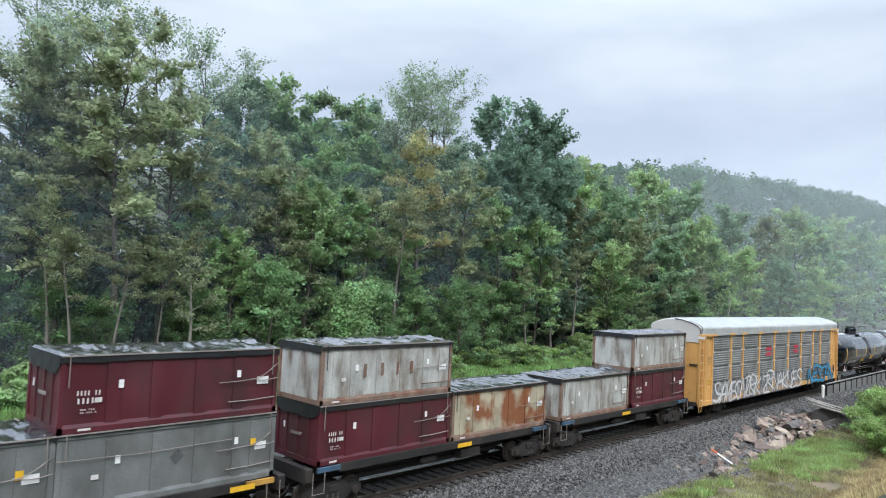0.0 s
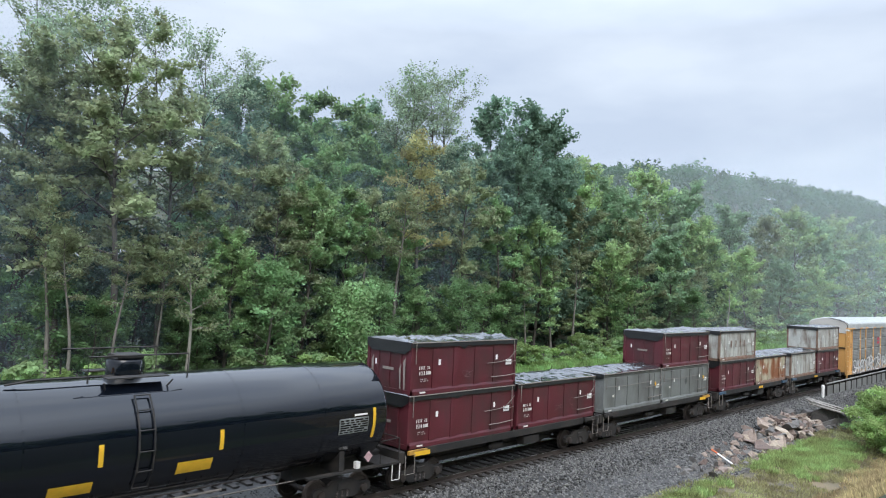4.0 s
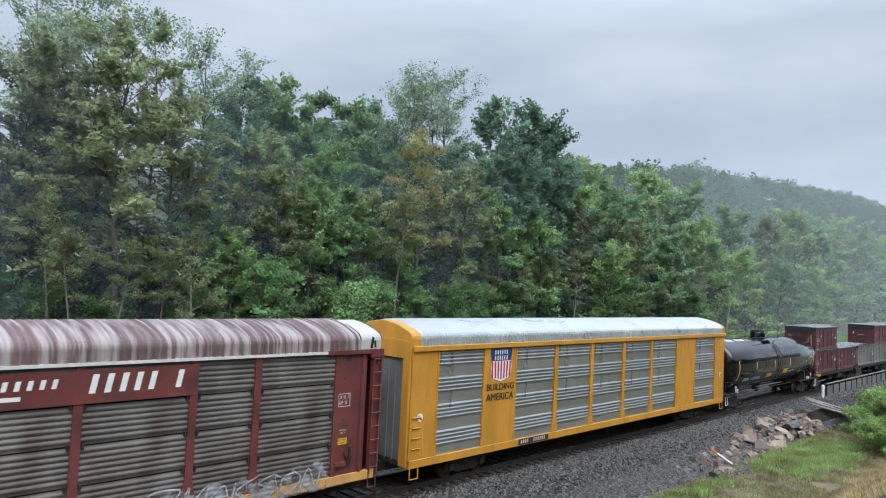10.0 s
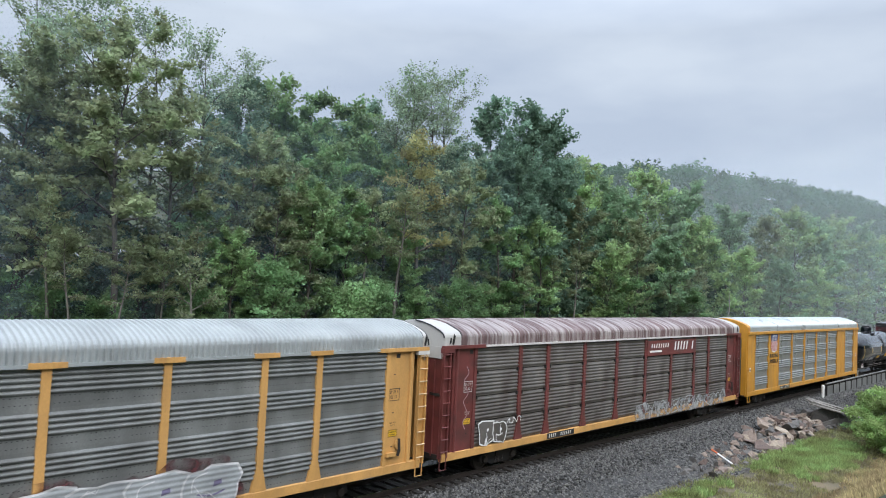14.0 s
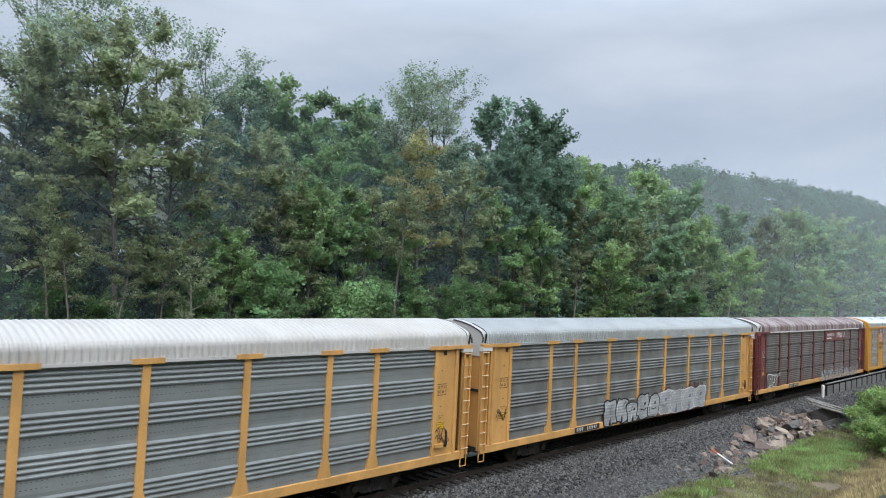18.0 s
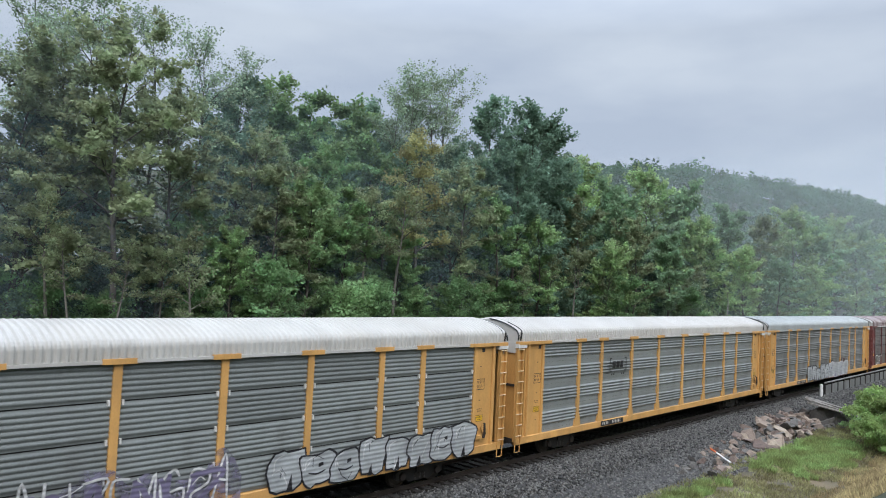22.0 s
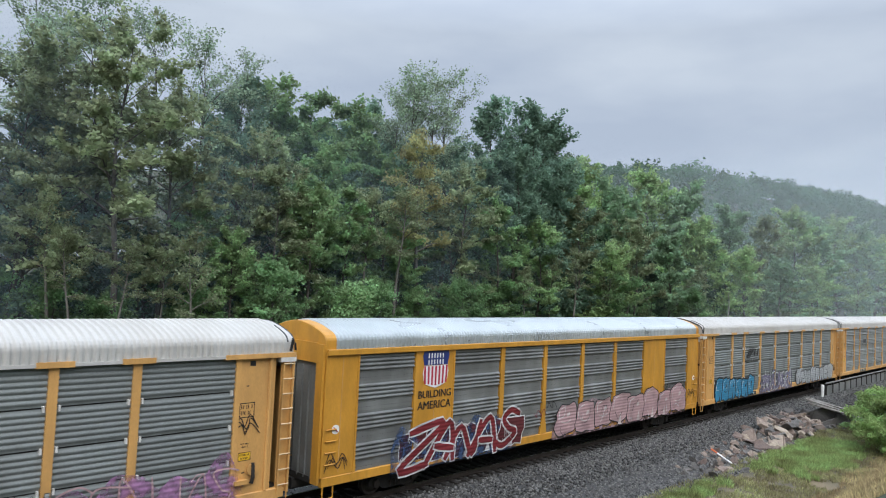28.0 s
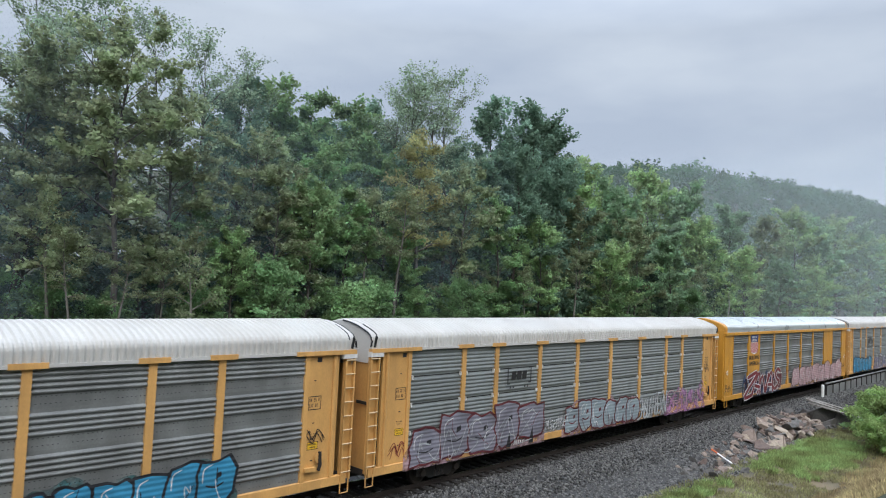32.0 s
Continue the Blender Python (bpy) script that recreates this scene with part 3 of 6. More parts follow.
WHEELS = []      # (wheelset, radius, axle height)


def roll_on(ob, u, z=0.0):
    """A thing of the train, at u metres along it."""
    ob.location = (u, LINE, z)
    MOVING.append((ob, u, z))
    return ob


WR = 0.43
wheel_prof = [(0.08, -0.98), (0.08, -0.80), (0.2, -0.80), (0.34, -0.80), (0.36, -0.83), (WR, -0.83), (WR, -0.73), (WR + 0.025, -0.70), (WR + 0.02, -0.68),
              (0.36, -0.69), (0.33, -0.74), (0.14, -0.74), (0.09, -0.66), (0.085, 0.66), (0.14, 0.74), (0.33, 0.74), (0.36, 0.69), (WR + 0.02, 0.68),
              (WR + 0.025, 0.70), (WR, 0.73), (WR, 0.83), (0.36, 0.83), (0.34, 0.80), (0.08, 0.80), (0.08, 0.98)]
wheel_mesh = Shape().lathe_y(wheel_prof, 0, 0, 20).mesh("wheelset", M["wheel"], 40)
side_sec = [(-1.18, 0.36), (-1.05, 0.30), (-0.72, 0.34), (-0.50, 0.20), (0.50, 0.20), (0.72, 0.34), (1.05, 0.30), (1.18, 0.36), (1.18, 0.56), (1.02, 0.64),
            (0.66, 0.64), (0.40, 0.80), (-0.40, 0.80), (-0.66, 0.64), (-1.02, 0.64), (-1.18, 0.56)]
frame_mesh = Shape().prism_y(side_sec, -0.07, 0.07).mesh("sideframe", M["under"])
spring_mesh = Shape().tube([(0, 0, 0.22 + 0.026 * k) for k in range(10)], [0.05 + 0.02 * (k % 2) for k in range(10)], 8).mesh("coil_spring", M["wheel"])
box_mesh = Shape().lathe_y([(0.02, -0.14), (0.13, -0.13), (0.15, -0.06), (0.15, 0.10)], 0, 0, 10).mesh("axle_box", M["wheel"], 40)
bolster_mesh = Shape().box(-0.2, 0.2, -1.1, 1.1, 0.46, 0.74, 0.05).mesh("bolster", M["under"])


def truck(parent, x):
    t = part("truck", bolster_mesh, None, parent, "grimy two-axle freight truck", at=(x, 0, 0))
    for s in (-1, 1):
        part("sideframe", frame_mesh, None, t, at=(0, s * 1.0, 0))
        if s < 0:
            for sx in (-0.22, 0.0, 0.22):
                part("coil_spring", spring_mesh, None, t, at=(sx, -1.04, 0))
        for a in (-0.88, 0.88):
            if s < 0:
                part("axle_box", box_mesh, None, t, at=(a, -1.02, WR))
    for a in (-0.88, 0.88):
        w = part("wheelset", wheel_mesh, None, t, at=(a, 0, WR))
        WHEELS.append((w, a))
    return t


coupler_mesh = Shape().box(0, 0.55, -0.09, 0.09, 0.78, 0.96, 0.03).box(0.5, 0.86, -0.17, 0.13, 0.72, 1.02, 0.04).mesh("coupler", M["under"])


def couplers(parent, half):
    for s in (-1, 1):
        c = part("coupler", coupler_mesh, None, parent, at=(s * half, 0, 0))
        c.rotation_euler = (0, 0, 0 if s > 0 else math.pi)
        part("air_hose", Shape().tube(smooth_line([(s * (half + .1), -.3, .75), (s * (half + .35), -.32, .48), (s * (half + .6), -.22, .42), (s * (half + .75), -.1, .5)][0:4], 3), 0.03, 5), M["under"], parent)


# ---- autoracks ----
POSTS = (-9.22, -7.27, -4.36, -1.46, 1.46, 4.36, 7.27, 9.22)
Z_SILL0, Z_SILL1, Z_EAVE = 0.86, 1.16, 5.06
NEAR = -1.58


def rib_section(y, z0, z1, ribs, out=0.045):
    """Wall section with ribs at the given heights, seen from the near side (towards -y)."""
    sec = [(y, z0)]
    for r, h in ribs:
        sec += [(y, r - h), (y - out * .55, r - h * 0.62), (y - out, r - h * 0.15), (y - out * .96, r + h * 0.22), (y - out * .5, r + h * 0.66), (y, r + h)]
    return sec + [(y, z1)]


PANEL_CACHE = {}


def wall_panel(width, style, row, mat):
    """One sheet of a side wall: grouped ribs over a plain perforated band, or evenly ribbed with a dark joint."""
    key = (round(width, 2), style, row, mat.name)
    if key not in PANEL_CACHE:
        h = (Z_EAVE - Z_SILL1 - 0.02) / 4
        z0 = Z_SILL1 + row * h
        s = Shape()
        if style == "grouped":
            ribs = [(z0 + 0.39 + 0.14 * i, 0.068) for i in range(4)]
            s.prism_x(rib_section(NEAR + 0.06, z0, z0 + h, ribs, 0.065), 0, width, closed=False)
            for zz in (z0 + 0.10, z0 + 0.27):
                n = int(width / 0.11)
                for i in range(n):
                    if i % 9 < 7:
                        xx = 0.08 + i * 0.11
                        s.add([(xx, NEAR + 0.0575, zz), (xx + .03, NEAR + 0.0575, zz), (xx + .03, NEAR + 0.0575, zz + .02), (xx, NEAR + 0.0575, zz + .02)], [(0, 1, 2, 3)])
            me = s.mesh("wall_panel", mat, 50)
            me.materials.append(M["ink"])
            for p in me.polygons:
                p.material_index = 1 if abs(p.center.y - (NEAR + 0.0575)) < 1e-4 else 0
        else:
            ribs = [(z0 + 0.135 + 0.142 * i, 0.066) for i in range(6)]
            s.prism_x(rib_section(NEAR + 0.06, z0 + 0.022, z0 + h - 0.012, ribs, 0.036), 0, width, closed=False)
            s.add([(0, NEAR + 0.1, z0 + .022), (width, NEAR + 0.1, z0 + .022), (width, NEAR + 0.06, z0 + .022), (0, NEAR + 0.06, z0 + .022)], [(0, 1, 2, 3)])
            me = s.mesh("wall_panel", mat, 60)
        PANEL_CACHE[key] = me
    return PANEL_CACHE[key]


def roof_section(z_eave=Z_EAVE, lift=0.0, half=1.60):
    prof = ((1.0, 0.0), (1.0, 0.36), (0.985, 0.44), (0.94, 0.53), (0.85, 0.61), (0.70, 0.70), (0.50, 0.80), (0.25, 0.88))
    pts = [(-half * a, z_eave + b + lift) for a, b in prof] + [(0.0, z_eave + 0.92 + lift)]
    return pts + [(-y, z) for y, z in pts[-2::-1]]


ROOF_CACHE = {}


def roof_mesh(mat, pitch, x0, x1, depth=0.06):
    key = (mat.name, pitch, x0, x1)
    if key not in ROOF_CACHE:
        sec = roof_section()
        n = int((x1 - x0) / pitch)
        xs, offs = [], []
        for i in range(n):
            a = x0 + (x1 - x0) * i / n
            w = (x1 - x0) / n
            xs += [a, a + w * 0.22, a + w * 0.55, a + w * 0.77]
            offs += [0, depth, depth, 0]
        xs.append(x1)
        offs.append(0)
        m = len(sec)
        cy, cz = 0.0, Z_EAVE - 0.3
        v = []
        for x, o in zip(xs, offs):
            for y, z in sec:
                d = Vector((y - cy, z - cz)).normalized() * o
                v.append((x, y + d.x, z + d.y))
        f = [(i * m + k, (i + 1) * m + k, (i + 1) * m + k + 1, i * m + k + 1) for i in range(len(xs) - 1) for k in range(m - 1)]
        ROOF_CACHE[key] = Shape().add(v, f).mesh("roof", mat)
    return ROOF_CACHE[key]


def ladder(parent, x, mat, w=0.38, z0=1.0, z1=4.95, y=NEAR - 0.03):
    """A corner ladder: two stiles, rungs and a stirrup."""
    s = Shape().box(x - w / 2, x - w / 2 + 0.05, y - 0.05, y + 0.05, z0, z1).box(x + w / 2 - 0.05, x + w / 2, y - 0.05, y + 0.05, z0, z1)
    lad = part("ladder", s, mat, parent)
    n = 9
    for i in range(n):
        zz = z0 + 0.25 + (z1 - z0 - 0.4) * i / (n - 1)
        part("rung", Shape().tube([(x - w / 2, y - 0.05, zz), (x + w / 2, y - 0.05, zz)], 0.024, 5), M["cream"] if mat is M["amber"] else mat, lad)
    part("stirrup", Shape().tube([(x - w / 2 + .03, y, z0), (x - w / 2 + .03, y, z0 - 0.42), (x + w / 2 - .03, y, z0 - 0.42), (x + w / 2 - .03, y, z0)], 0.025, 5), mat, lad)
    return lad


def tapered_post(parent, x, mat, w=0.24, z0=Z_SILL1, z1=Z_EAVE + 0.0, cap=True, y=NEAR, foot=0.52):
    sec = [(x - foot / 2, z0), (x + foot / 2, z0), (x + w / 2 + 0.05, z0 + 0.45), (x + w / 2, z0 + 0.62), (x + w / 2, z1), (x - w / 2, z1), (x - w / 2, z0 + 0.62), (x - w / 2 - 0.05, z0 + 0.45)]
    p = part("post", Shape().prism_y(sec, y - 0.02, y + 0.10), mat, parent)
    if cap:
        part("post_cap", Shape().box(x - 0.42, x + 0.42, y - 0.105, y + 0.06, z1 - 0.05, z1 + 0.09), mat, p)
    return p


def autorack(u, label, paint, wall, roof, roof_pitch, style, end_cap, sill=None, door_paint=None, high_road=False):
    """A long covered car carrier: flat car, ribbed sides between posts, arched roof, end doors and ladders."""
    end = 13.5 if high_road else 13.86
    car = thing("autorack_car", label, "freight car", "autorack cars of the train")
    sill = sill or paint
        # flat car
    part("deck", Shape().box(-end, end, -1.45, 1.45, 0.92, 1.12), M["under"], car)
    part("side_sill", Shape().box(-end + 0.1, end - 0.1, NEAR - 0.03, NEAR + 0.14, Z_SILL0, Z_SILL1, 0.02), sill, car)
    part("side_sill", Shape().box(-end + 0.1, end - 0.1, 1.44, 1.61, Z_SILL0, Z_SILL1, 0.02), sill, car)
    part("centre_sill", Shape().box(-13.6, 13.6, -0.3, 0.3, 0.55, 0.92, 0.05).box(-3.5, 3.5, -0.25, 0.25, 0.38, 0.55), M["under"], car)
    for xx in (-6.0, 2.4, 5.2):
        part("brake_reservoir", Shape().tube([(xx, -0.8, 0.72), (xx + 0.12, -0.8, 0.72), (xx + 0.9, -0.8, 0.72), (xx + 1.0, -0.8, 0.72)], [0.08, 0.19, 0.19, 0.08], 10), M["under"], car, smooth=40)
    for s in (-1, 1):
        truck(car, s * 9.8)
    couplers(car, 13.6)
    # walls
    far = Shape().prism_x([(1.52, Z_SILL1), (1.52, Z_EAVE), (1.50, Z_EAVE), (1.50, Z_SILL1)], -13.3, 13.3)
    part("far_side_wall", far, wall, car)
    # dark sheet behind the near panels, closing the gaps between them
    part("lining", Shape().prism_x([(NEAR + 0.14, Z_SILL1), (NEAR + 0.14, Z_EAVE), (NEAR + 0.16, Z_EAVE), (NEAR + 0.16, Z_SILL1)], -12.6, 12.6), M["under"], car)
    h = (Z_EAVE - Z_SILL1 - 0.02) / 4
    if high_road:
        bays = [(-12.1, -9.55), (-7.52, -4.78), (-4.52, -1.86), (-1.60, 1.08), (1.34, 3.98), (4.24, 6.95), (9.33, 12.1)]
        for x in (-4.65, -1.73, 1.21, 4.11):
            tapered_post(car, x, paint, 0.24, cap=False, foot=0.46)
        blanks = [(-13.45, -12.1), (-9.55, -7.52), (6.95, 9.33), (12.1, 13.45)]
        for a, b in blanks:
            p = part("blank_panel", Shape().box(a, b, NEAR - 0.012, NEAR + 0.10, Z_SILL1, Z_EAVE + 0.02), paint, car)
            mid = (a + b) / 2
            part("seam", Shape().box(mid - 0.012, mid + 0.012, NEAR - 0.024, NEAR - 0.011, Z_SILL1 + 0.1, Z_EAVE - 0.1), M["amber"] if paint is M["yellow"] else paint, p)
            for e in (a + 0.03, b - 0.03):
                part("edge_strip", Shape().prism_y([(e - .07, Z_SILL1), (e + .07, Z_SILL1), (e + .035, Z_SILL1 + .5), (e + .035, Z_EAVE), (e - .035, Z_EAVE), (e - .035, Z_SILL1 + .5)], NEAR - 0.035, NEAR - 0.010), paint, p)
        part("eave_beam", Shape().box(-13.45, 13.45, NEAR - 0.11, NEAR + 0.10, Z_EAVE - 0.10, Z_EAVE + 0.10, 0.02), paint, car)
        part("eave_beam", Shape().box(-13.45, 13.45, 1.48, 1.63, Z_EAVE - 0.10, Z_EAVE + 0.10, 0.02), paint, car)
    else:
        edges = (-12.07,) + POSTS + (12.07,)
        bays = [(a, b) for a, b in zip(edges, edges[1:])]
        for x in POSTS:
            tapered_post(car, x, paint, 0.22, cap=paint is not M["oxide"])
        part("eave_strip", Shape().box(-13.6, 13.6, NEAR - 0.095, NEAR + 0.08, Z_EAVE - 0.03, Z_EAVE + 0.05), M["offwhite"] if paint is M["oxide"] else roof, car)
        for s in (-1, 1):
            a, b = sorted((s * 12.07, s * 13.3))
            p = part("corner_panel", Shape().box(a, b, NEAR + 0.02, NEAR + 0.12, Z_SILL1, Z_EAVE), door_paint or paint, car)
            part("panel_post", Shape().box(s * 12.07 - 0.08, s * 12.07 + 0.08, NEAR - 0.03, NEAR + 0.06, Z_SILL1, Z_EAVE), paint, p)
            part("hinge_post", Shape().tube([(s * 13.12, NEAR - 0.01, Z_SILL1), (s * 13.12, NEAR - 0.01, Z_EAVE)], 0.06, 8), paint, p)
            a, b = sorted((s * 11.6, s * 13.9))
            part("head_strip", Shape().box(a, b, NEAR - 0.115, NEAR + 0.08, Z_EAVE - 0.06, Z_EAVE + 0.07), paint, p)
            ink = M["ink"] if paint is not M["oxide"] else M["offwhite"]
            px = s * 12.42
            box = part("stencil_frame", frame_shape(px - 0.24, px + 0.24, 3.32, 3.74, NEAR + 0.015, 0.022), ink, p)
            part("stencil", bars(px - 0.19, NEAR + 0.014, 3.68, ["aa aa a", "aaa aa "], 0.11, 0.06, 0.055), ink, box)
            part("stencil", bars(px - 0.14, NEAR + 0.013, 2.60, ["aaa aaaa", " aaaa a"], 0.045, 0.04, 0.036), ink, p)
            lab = part("warning_label", plate(px - 0.2, px + 0.2, 2.10, 2.34, NEAR + 0.015), M["reflect"], p)
            part("label_border", frame_shape(px - 0.2, px + 0.2, 2.10, 2.34, NEAR + 0.012, 0.015), M["ink"], lab)
            part("stencil", bars(px - 0.16, NEAR + 0.011, 2.29, ["aaaaaaaa", " aaaaaa "], 0.05, 0.04, 0.04), M["ink"], lab)
            part("vent_hole", plate(px + 0.02, px + 0.2, 4.78, 4.93, NEAR + 0.014), M["ink"], p)
            for zz in (1.75, 2.9, 4.2):
                part("drain_hole", plate(px - 0.06, px + 0.02, zz, zz + 0.03, NEAR + 0.014), M["ink"], p)
            if s > 0:
                part("brake_step", Shape().box(12.1, 12.5, NEAR - 0.12, NEAR + 0.03, 1.46, 1.58), paint, p)
                part("brake_wheel", Shape().tube([(12.66, NEAR - 0.03, 1.84), (12.66, NEAR - 0.07, 1.84)], 0.17, 14), paint, p)
                part("brake_gear", Shape().tube([(12.66, NEAR - 0.04, 1.45), (12.68, NEAR - 0.08, 1.62), (12.66, NEAR - 0.06, 2.02)], 0.06, 6), M["under"], p)
    for a, b in bays:
        for r in range(4):
            part("wall_panel", wall_panel(b - a - 0.06, style, r, wall), None, car, at=(a + 0.03, 0, 0))
        if style == "even":
            for r in range(1, 4):
                zz = Z_SILL1 + r * h
                for e in (a + 0.17, b - 0.17):
                    part("clip", Shape().box(e - 0.025, e + 0.025, NEAR - 0.02, NEAR + 0.06, zz - 0.09, zz + 0.05), M["under"] if paint is M["oxide"] else M["offwhite"], car)
    # roof
    cap_len = 0.42 if high_road else 0.9 if paint is M["oxide"] else 0.22
    part("roof", roof_mesh(roof, roof_pitch, cap_len - 0.01 - end, end - cap_len + 0.01), None, car)
    for s in (-1, 1):
        sec = roof_section(lift=0.012)
        m = len(sec)
        v = [(s * x, y, z) for x in (end - cap_len, end - 0.03) for y, z in sec] + [(s * end, y * 0.985, z - 0.02) for y, z in sec]
        f = [(i * m + k, (i + 1) * m + k, (i + 1) * m + k + 1, i * m + k + 1) for i in range(2) for k in range(m - 1)] + [tuple(range(2 * m, 3 * m))]
        cap = part("roof_end", Shape().add(v, f), end_cap, car)
        if not high_road:
            part("end_plate", Shape().box(min(s * (end - .05), s * (end + .012)), max(s * (end - .05), s * (end + .012)), NEAR + .04, -NEAR - .04, Z_EAVE - 0.42, Z_EAVE + 0.02), end_cap, cap)
            seal = [(s * (end + 0.012), y * 0.985, z - 0.02) for y, z in sec]
            part("rubber_seal", Shape().tube(seal[1:m // 2 + 1], 0.028, 5), M["tarp_side"], cap, "perished black rubber seal")
            part("rubber_seal", Shape().tube([(x - s * (cap_len + 0.02), y * 1.015, z + 0.03) for x, y, z in seal[1:m // 2 - 1]], 0.024, 5), M["tarp_side"], cap)
            x0 = s * (end - cap_len * 0.5)
            part("seal_flap", Shape().prism_y([(x0 - .05, Z_EAVE + .12), (x0 + .03, Z_EAVE + .10), (x0 + .10, Z_EAVE + .42), (x0 + .02, Z_EAVE + .50)], NEAR - .05, NEAR - .03), M["tarp_side"], cap)
            part("seal_flap", Shape().prism_y([(x0 + .13 * s, Z_EAVE + .14), (x0 + .2 * s, Z_EAVE + .12), (x0 + .16 * s, Z_EAVE + .36), (x0 + .10 * s, Z_EAVE + .34)], NEAR - .05, NEAR - .03), M["tarp_side"], cap)
            x0, x1 = sorted((s * 13.38, s * 13.92))
            part("corner_bracket", Shape().box(x0, x1, NEAR - 0.11, NEAR + 0.10, Z_EAVE - 0.20, Z_EAVE - 0.03), M["offwhite"] if paint is M["amber"] else paint, cap, "white corner bracket over the ladder")
            x0, x1 = sorted((s * (end - .02), s * (end + .03)))
            part("door_latch", Shape().box(x0, x1, NEAR + .08, NEAR + .62, 3.26, 3.36), M["under"], cap)
        # end doors: two curved leaves
        for side in (-1, 1):
            sec_d = [(side * 0.02, 0), (side * 1.46, 0), (side * 1.52, -0.12)]
            v = [(s * (end - 0.04 + o), y, z) for z in (1.0, Z_EAVE - 0.35 if not high_road else Z_EAVE + 0.05) for y, o in sec_d]
            d = part("end_door", Shape().add(v, [(0, 1, 4, 3), (1, 2, 5, 4)]), door_paint or paint, car)
            for k in range(1, 4) if (high_road or paint is M["oxide"]) else ():
                yy = side * (0.05 + 0.36 * k)
                part("door_rib", Shape().box(min(s * (end - .04), s * (end + .01)), max(s * (end - .04), s * (end + .01)), yy - 0.03, yy + 0.03, 1.05, Z_EAVE - 0.5), door_paint or paint, d)
        if not high_road:
            ladder(car, s * 13.70, paint)
            part("ladder_back", Shape().box(s * 13.70 - 0.19, s * 13.70 + 0.19, NEAR + 0.05, NEAR + 0.09, 1.0, 4.95), paint, car)
        else:
            for yy in (NEAR + 0.02, 1.22):
                x0, x1 = sorted((s * (end - 0.03), s * (end + 0.06)))
                part("end_post", Shape().box(x0, x1, yy, yy + 0.34, 0.95, Z_EAVE + 0.25), paint, car)
            x0, x1 = sorted((s * (end - 0.03), s * (end + 0.05)))
            part("end_lintel", Shape().box(x0, x1, NEAR + 0.36, 1.22, Z_EAVE - 0.35, Z_EAVE + 0.28), paint, car)
            lad = part("grab_irons", Shape().tube([(s * 13.15 - .2, NEAR - .06, 1.55), (s * 13.15 + .2, NEAR - .06, 1.55)], 0.025, 5), paint, car)
            for k in range(2, 5):
                part("rung", Shape().tube([(s * 13.15 - .2, NEAR - .06, 1.2 + .36 * k), (s * 13.15 + .2, NEAR - .06, 1.2 + .36 * k)], 0.025, 5), paint, lad)
            part("stirrup", Shape().tube([(s * 13.15 - .2, NEAR - .03, .9), (s * 13.15 - .2, NEAR - .03, .5), (s * 13.15 + .2, NEAR - .03, .5), (s * 13.15 + .2, NEAR - .03, .9)], 0.025, 5), paint, lad)
            part("warning_sign", Shape().tube([(s * 12.95, NEAR - .016, 2.62), (s * 12.95, NEAR - .022, 2.62)], 0.15, 16), M["white"], car, "round white sign with a red bar")
            part("red_bar", Shape().tube([(s * 12.95 - .08, NEAR - .026, 2.7), (s * 12.95 + .08, NEAR - .026, 2.54)], 0.02, 4), M["shield_red"], car)
    part("number_board", plate(-7.2, -5.1, 0.90, 1.14, NEAR - 0.036), M["ink"], car)
    tagged(part("car_number", bars(-7.05, NEAR - 0.041, 1.10, ["aaaa  aaaaaa"], 0.15, 0.03, 0.145, None, 0.15), M["offwhite"], car), kind="stuff")
    return roll_on(car, u)


def shield(car, x, z, y=NEAR - 0.03):
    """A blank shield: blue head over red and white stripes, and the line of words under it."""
    w, h = 1.22, 1.42
    z += 0.13
    out = [(-.5, 1), (-.36, .97), (-.2, 1), (0, 1.03), (.2, 1), (.36, .97), (.5, 1), (.56, .82), (.5, .62), (.5, .58), (-.5, .58), (-.5, .62), (-.56, .82)]
    sh = part("shield", Shape().add([(x + a * w, y, z + (b - .5) * h) for a, b in out], [tuple(range(len(out)))]), M["shield_blue"], car, "blue head of a striped shield")
    low = [(-.5, .57), (.5, .57), (.54, .4), (.5, .22), (.4, .1), (.2, .04), (0, 0), (-.2, .04), (-.4, .1), (-.5, .22), (-.54, .4)]
    part("shield_field", Shape().add([(x + a * w, y, z + (b - .5) * h) for a, b in low], [tuple(range(len(low)))[::-1]]), M["white"], sh)
    st = Shape()
    for i in range(7):
        a = -.5 + i * 0.1538
        b = min(a + 0.077, .5)
        st.add([(x + a * w, y - .006, z + (.56 - .5) * h), (x + b * w, y - .006, z + (.56 - .5) * h), (x + b * w * .95, y - .006, z + (.06 + .13 * abs(b) - .5) * h), (x + a * w * .95, y - .006, z + (.06 + .13 * abs(a) - .5) * h)], [(0, 1, 2, 3)])
    part("stripes", st, M["shield_red"], sh)
    tagged(part("lettering_row", bars(x - 0.41, y - .006, z + .38 * h, ["aaaaaa", "aaaaaa"], 0.17, 0.06, 0.145), M["white"], sh), kind="stuff")
    for i, word in enumerate(("BUILDING", "AMERICA")):
        s = words(word, 0.50)
        s.add([(a + 0.022, b - 0.002, c + 0.006) for a, b, c in s.v], list(s.f))
        wd = max(v[0] for v in s.v)
        part("slogan", moved(s, x - 0.86, y, z - 1.05 - 0.40 * i, 1.72 / wd), M["ink"], car, "black lettering " + word)


CARS = {}
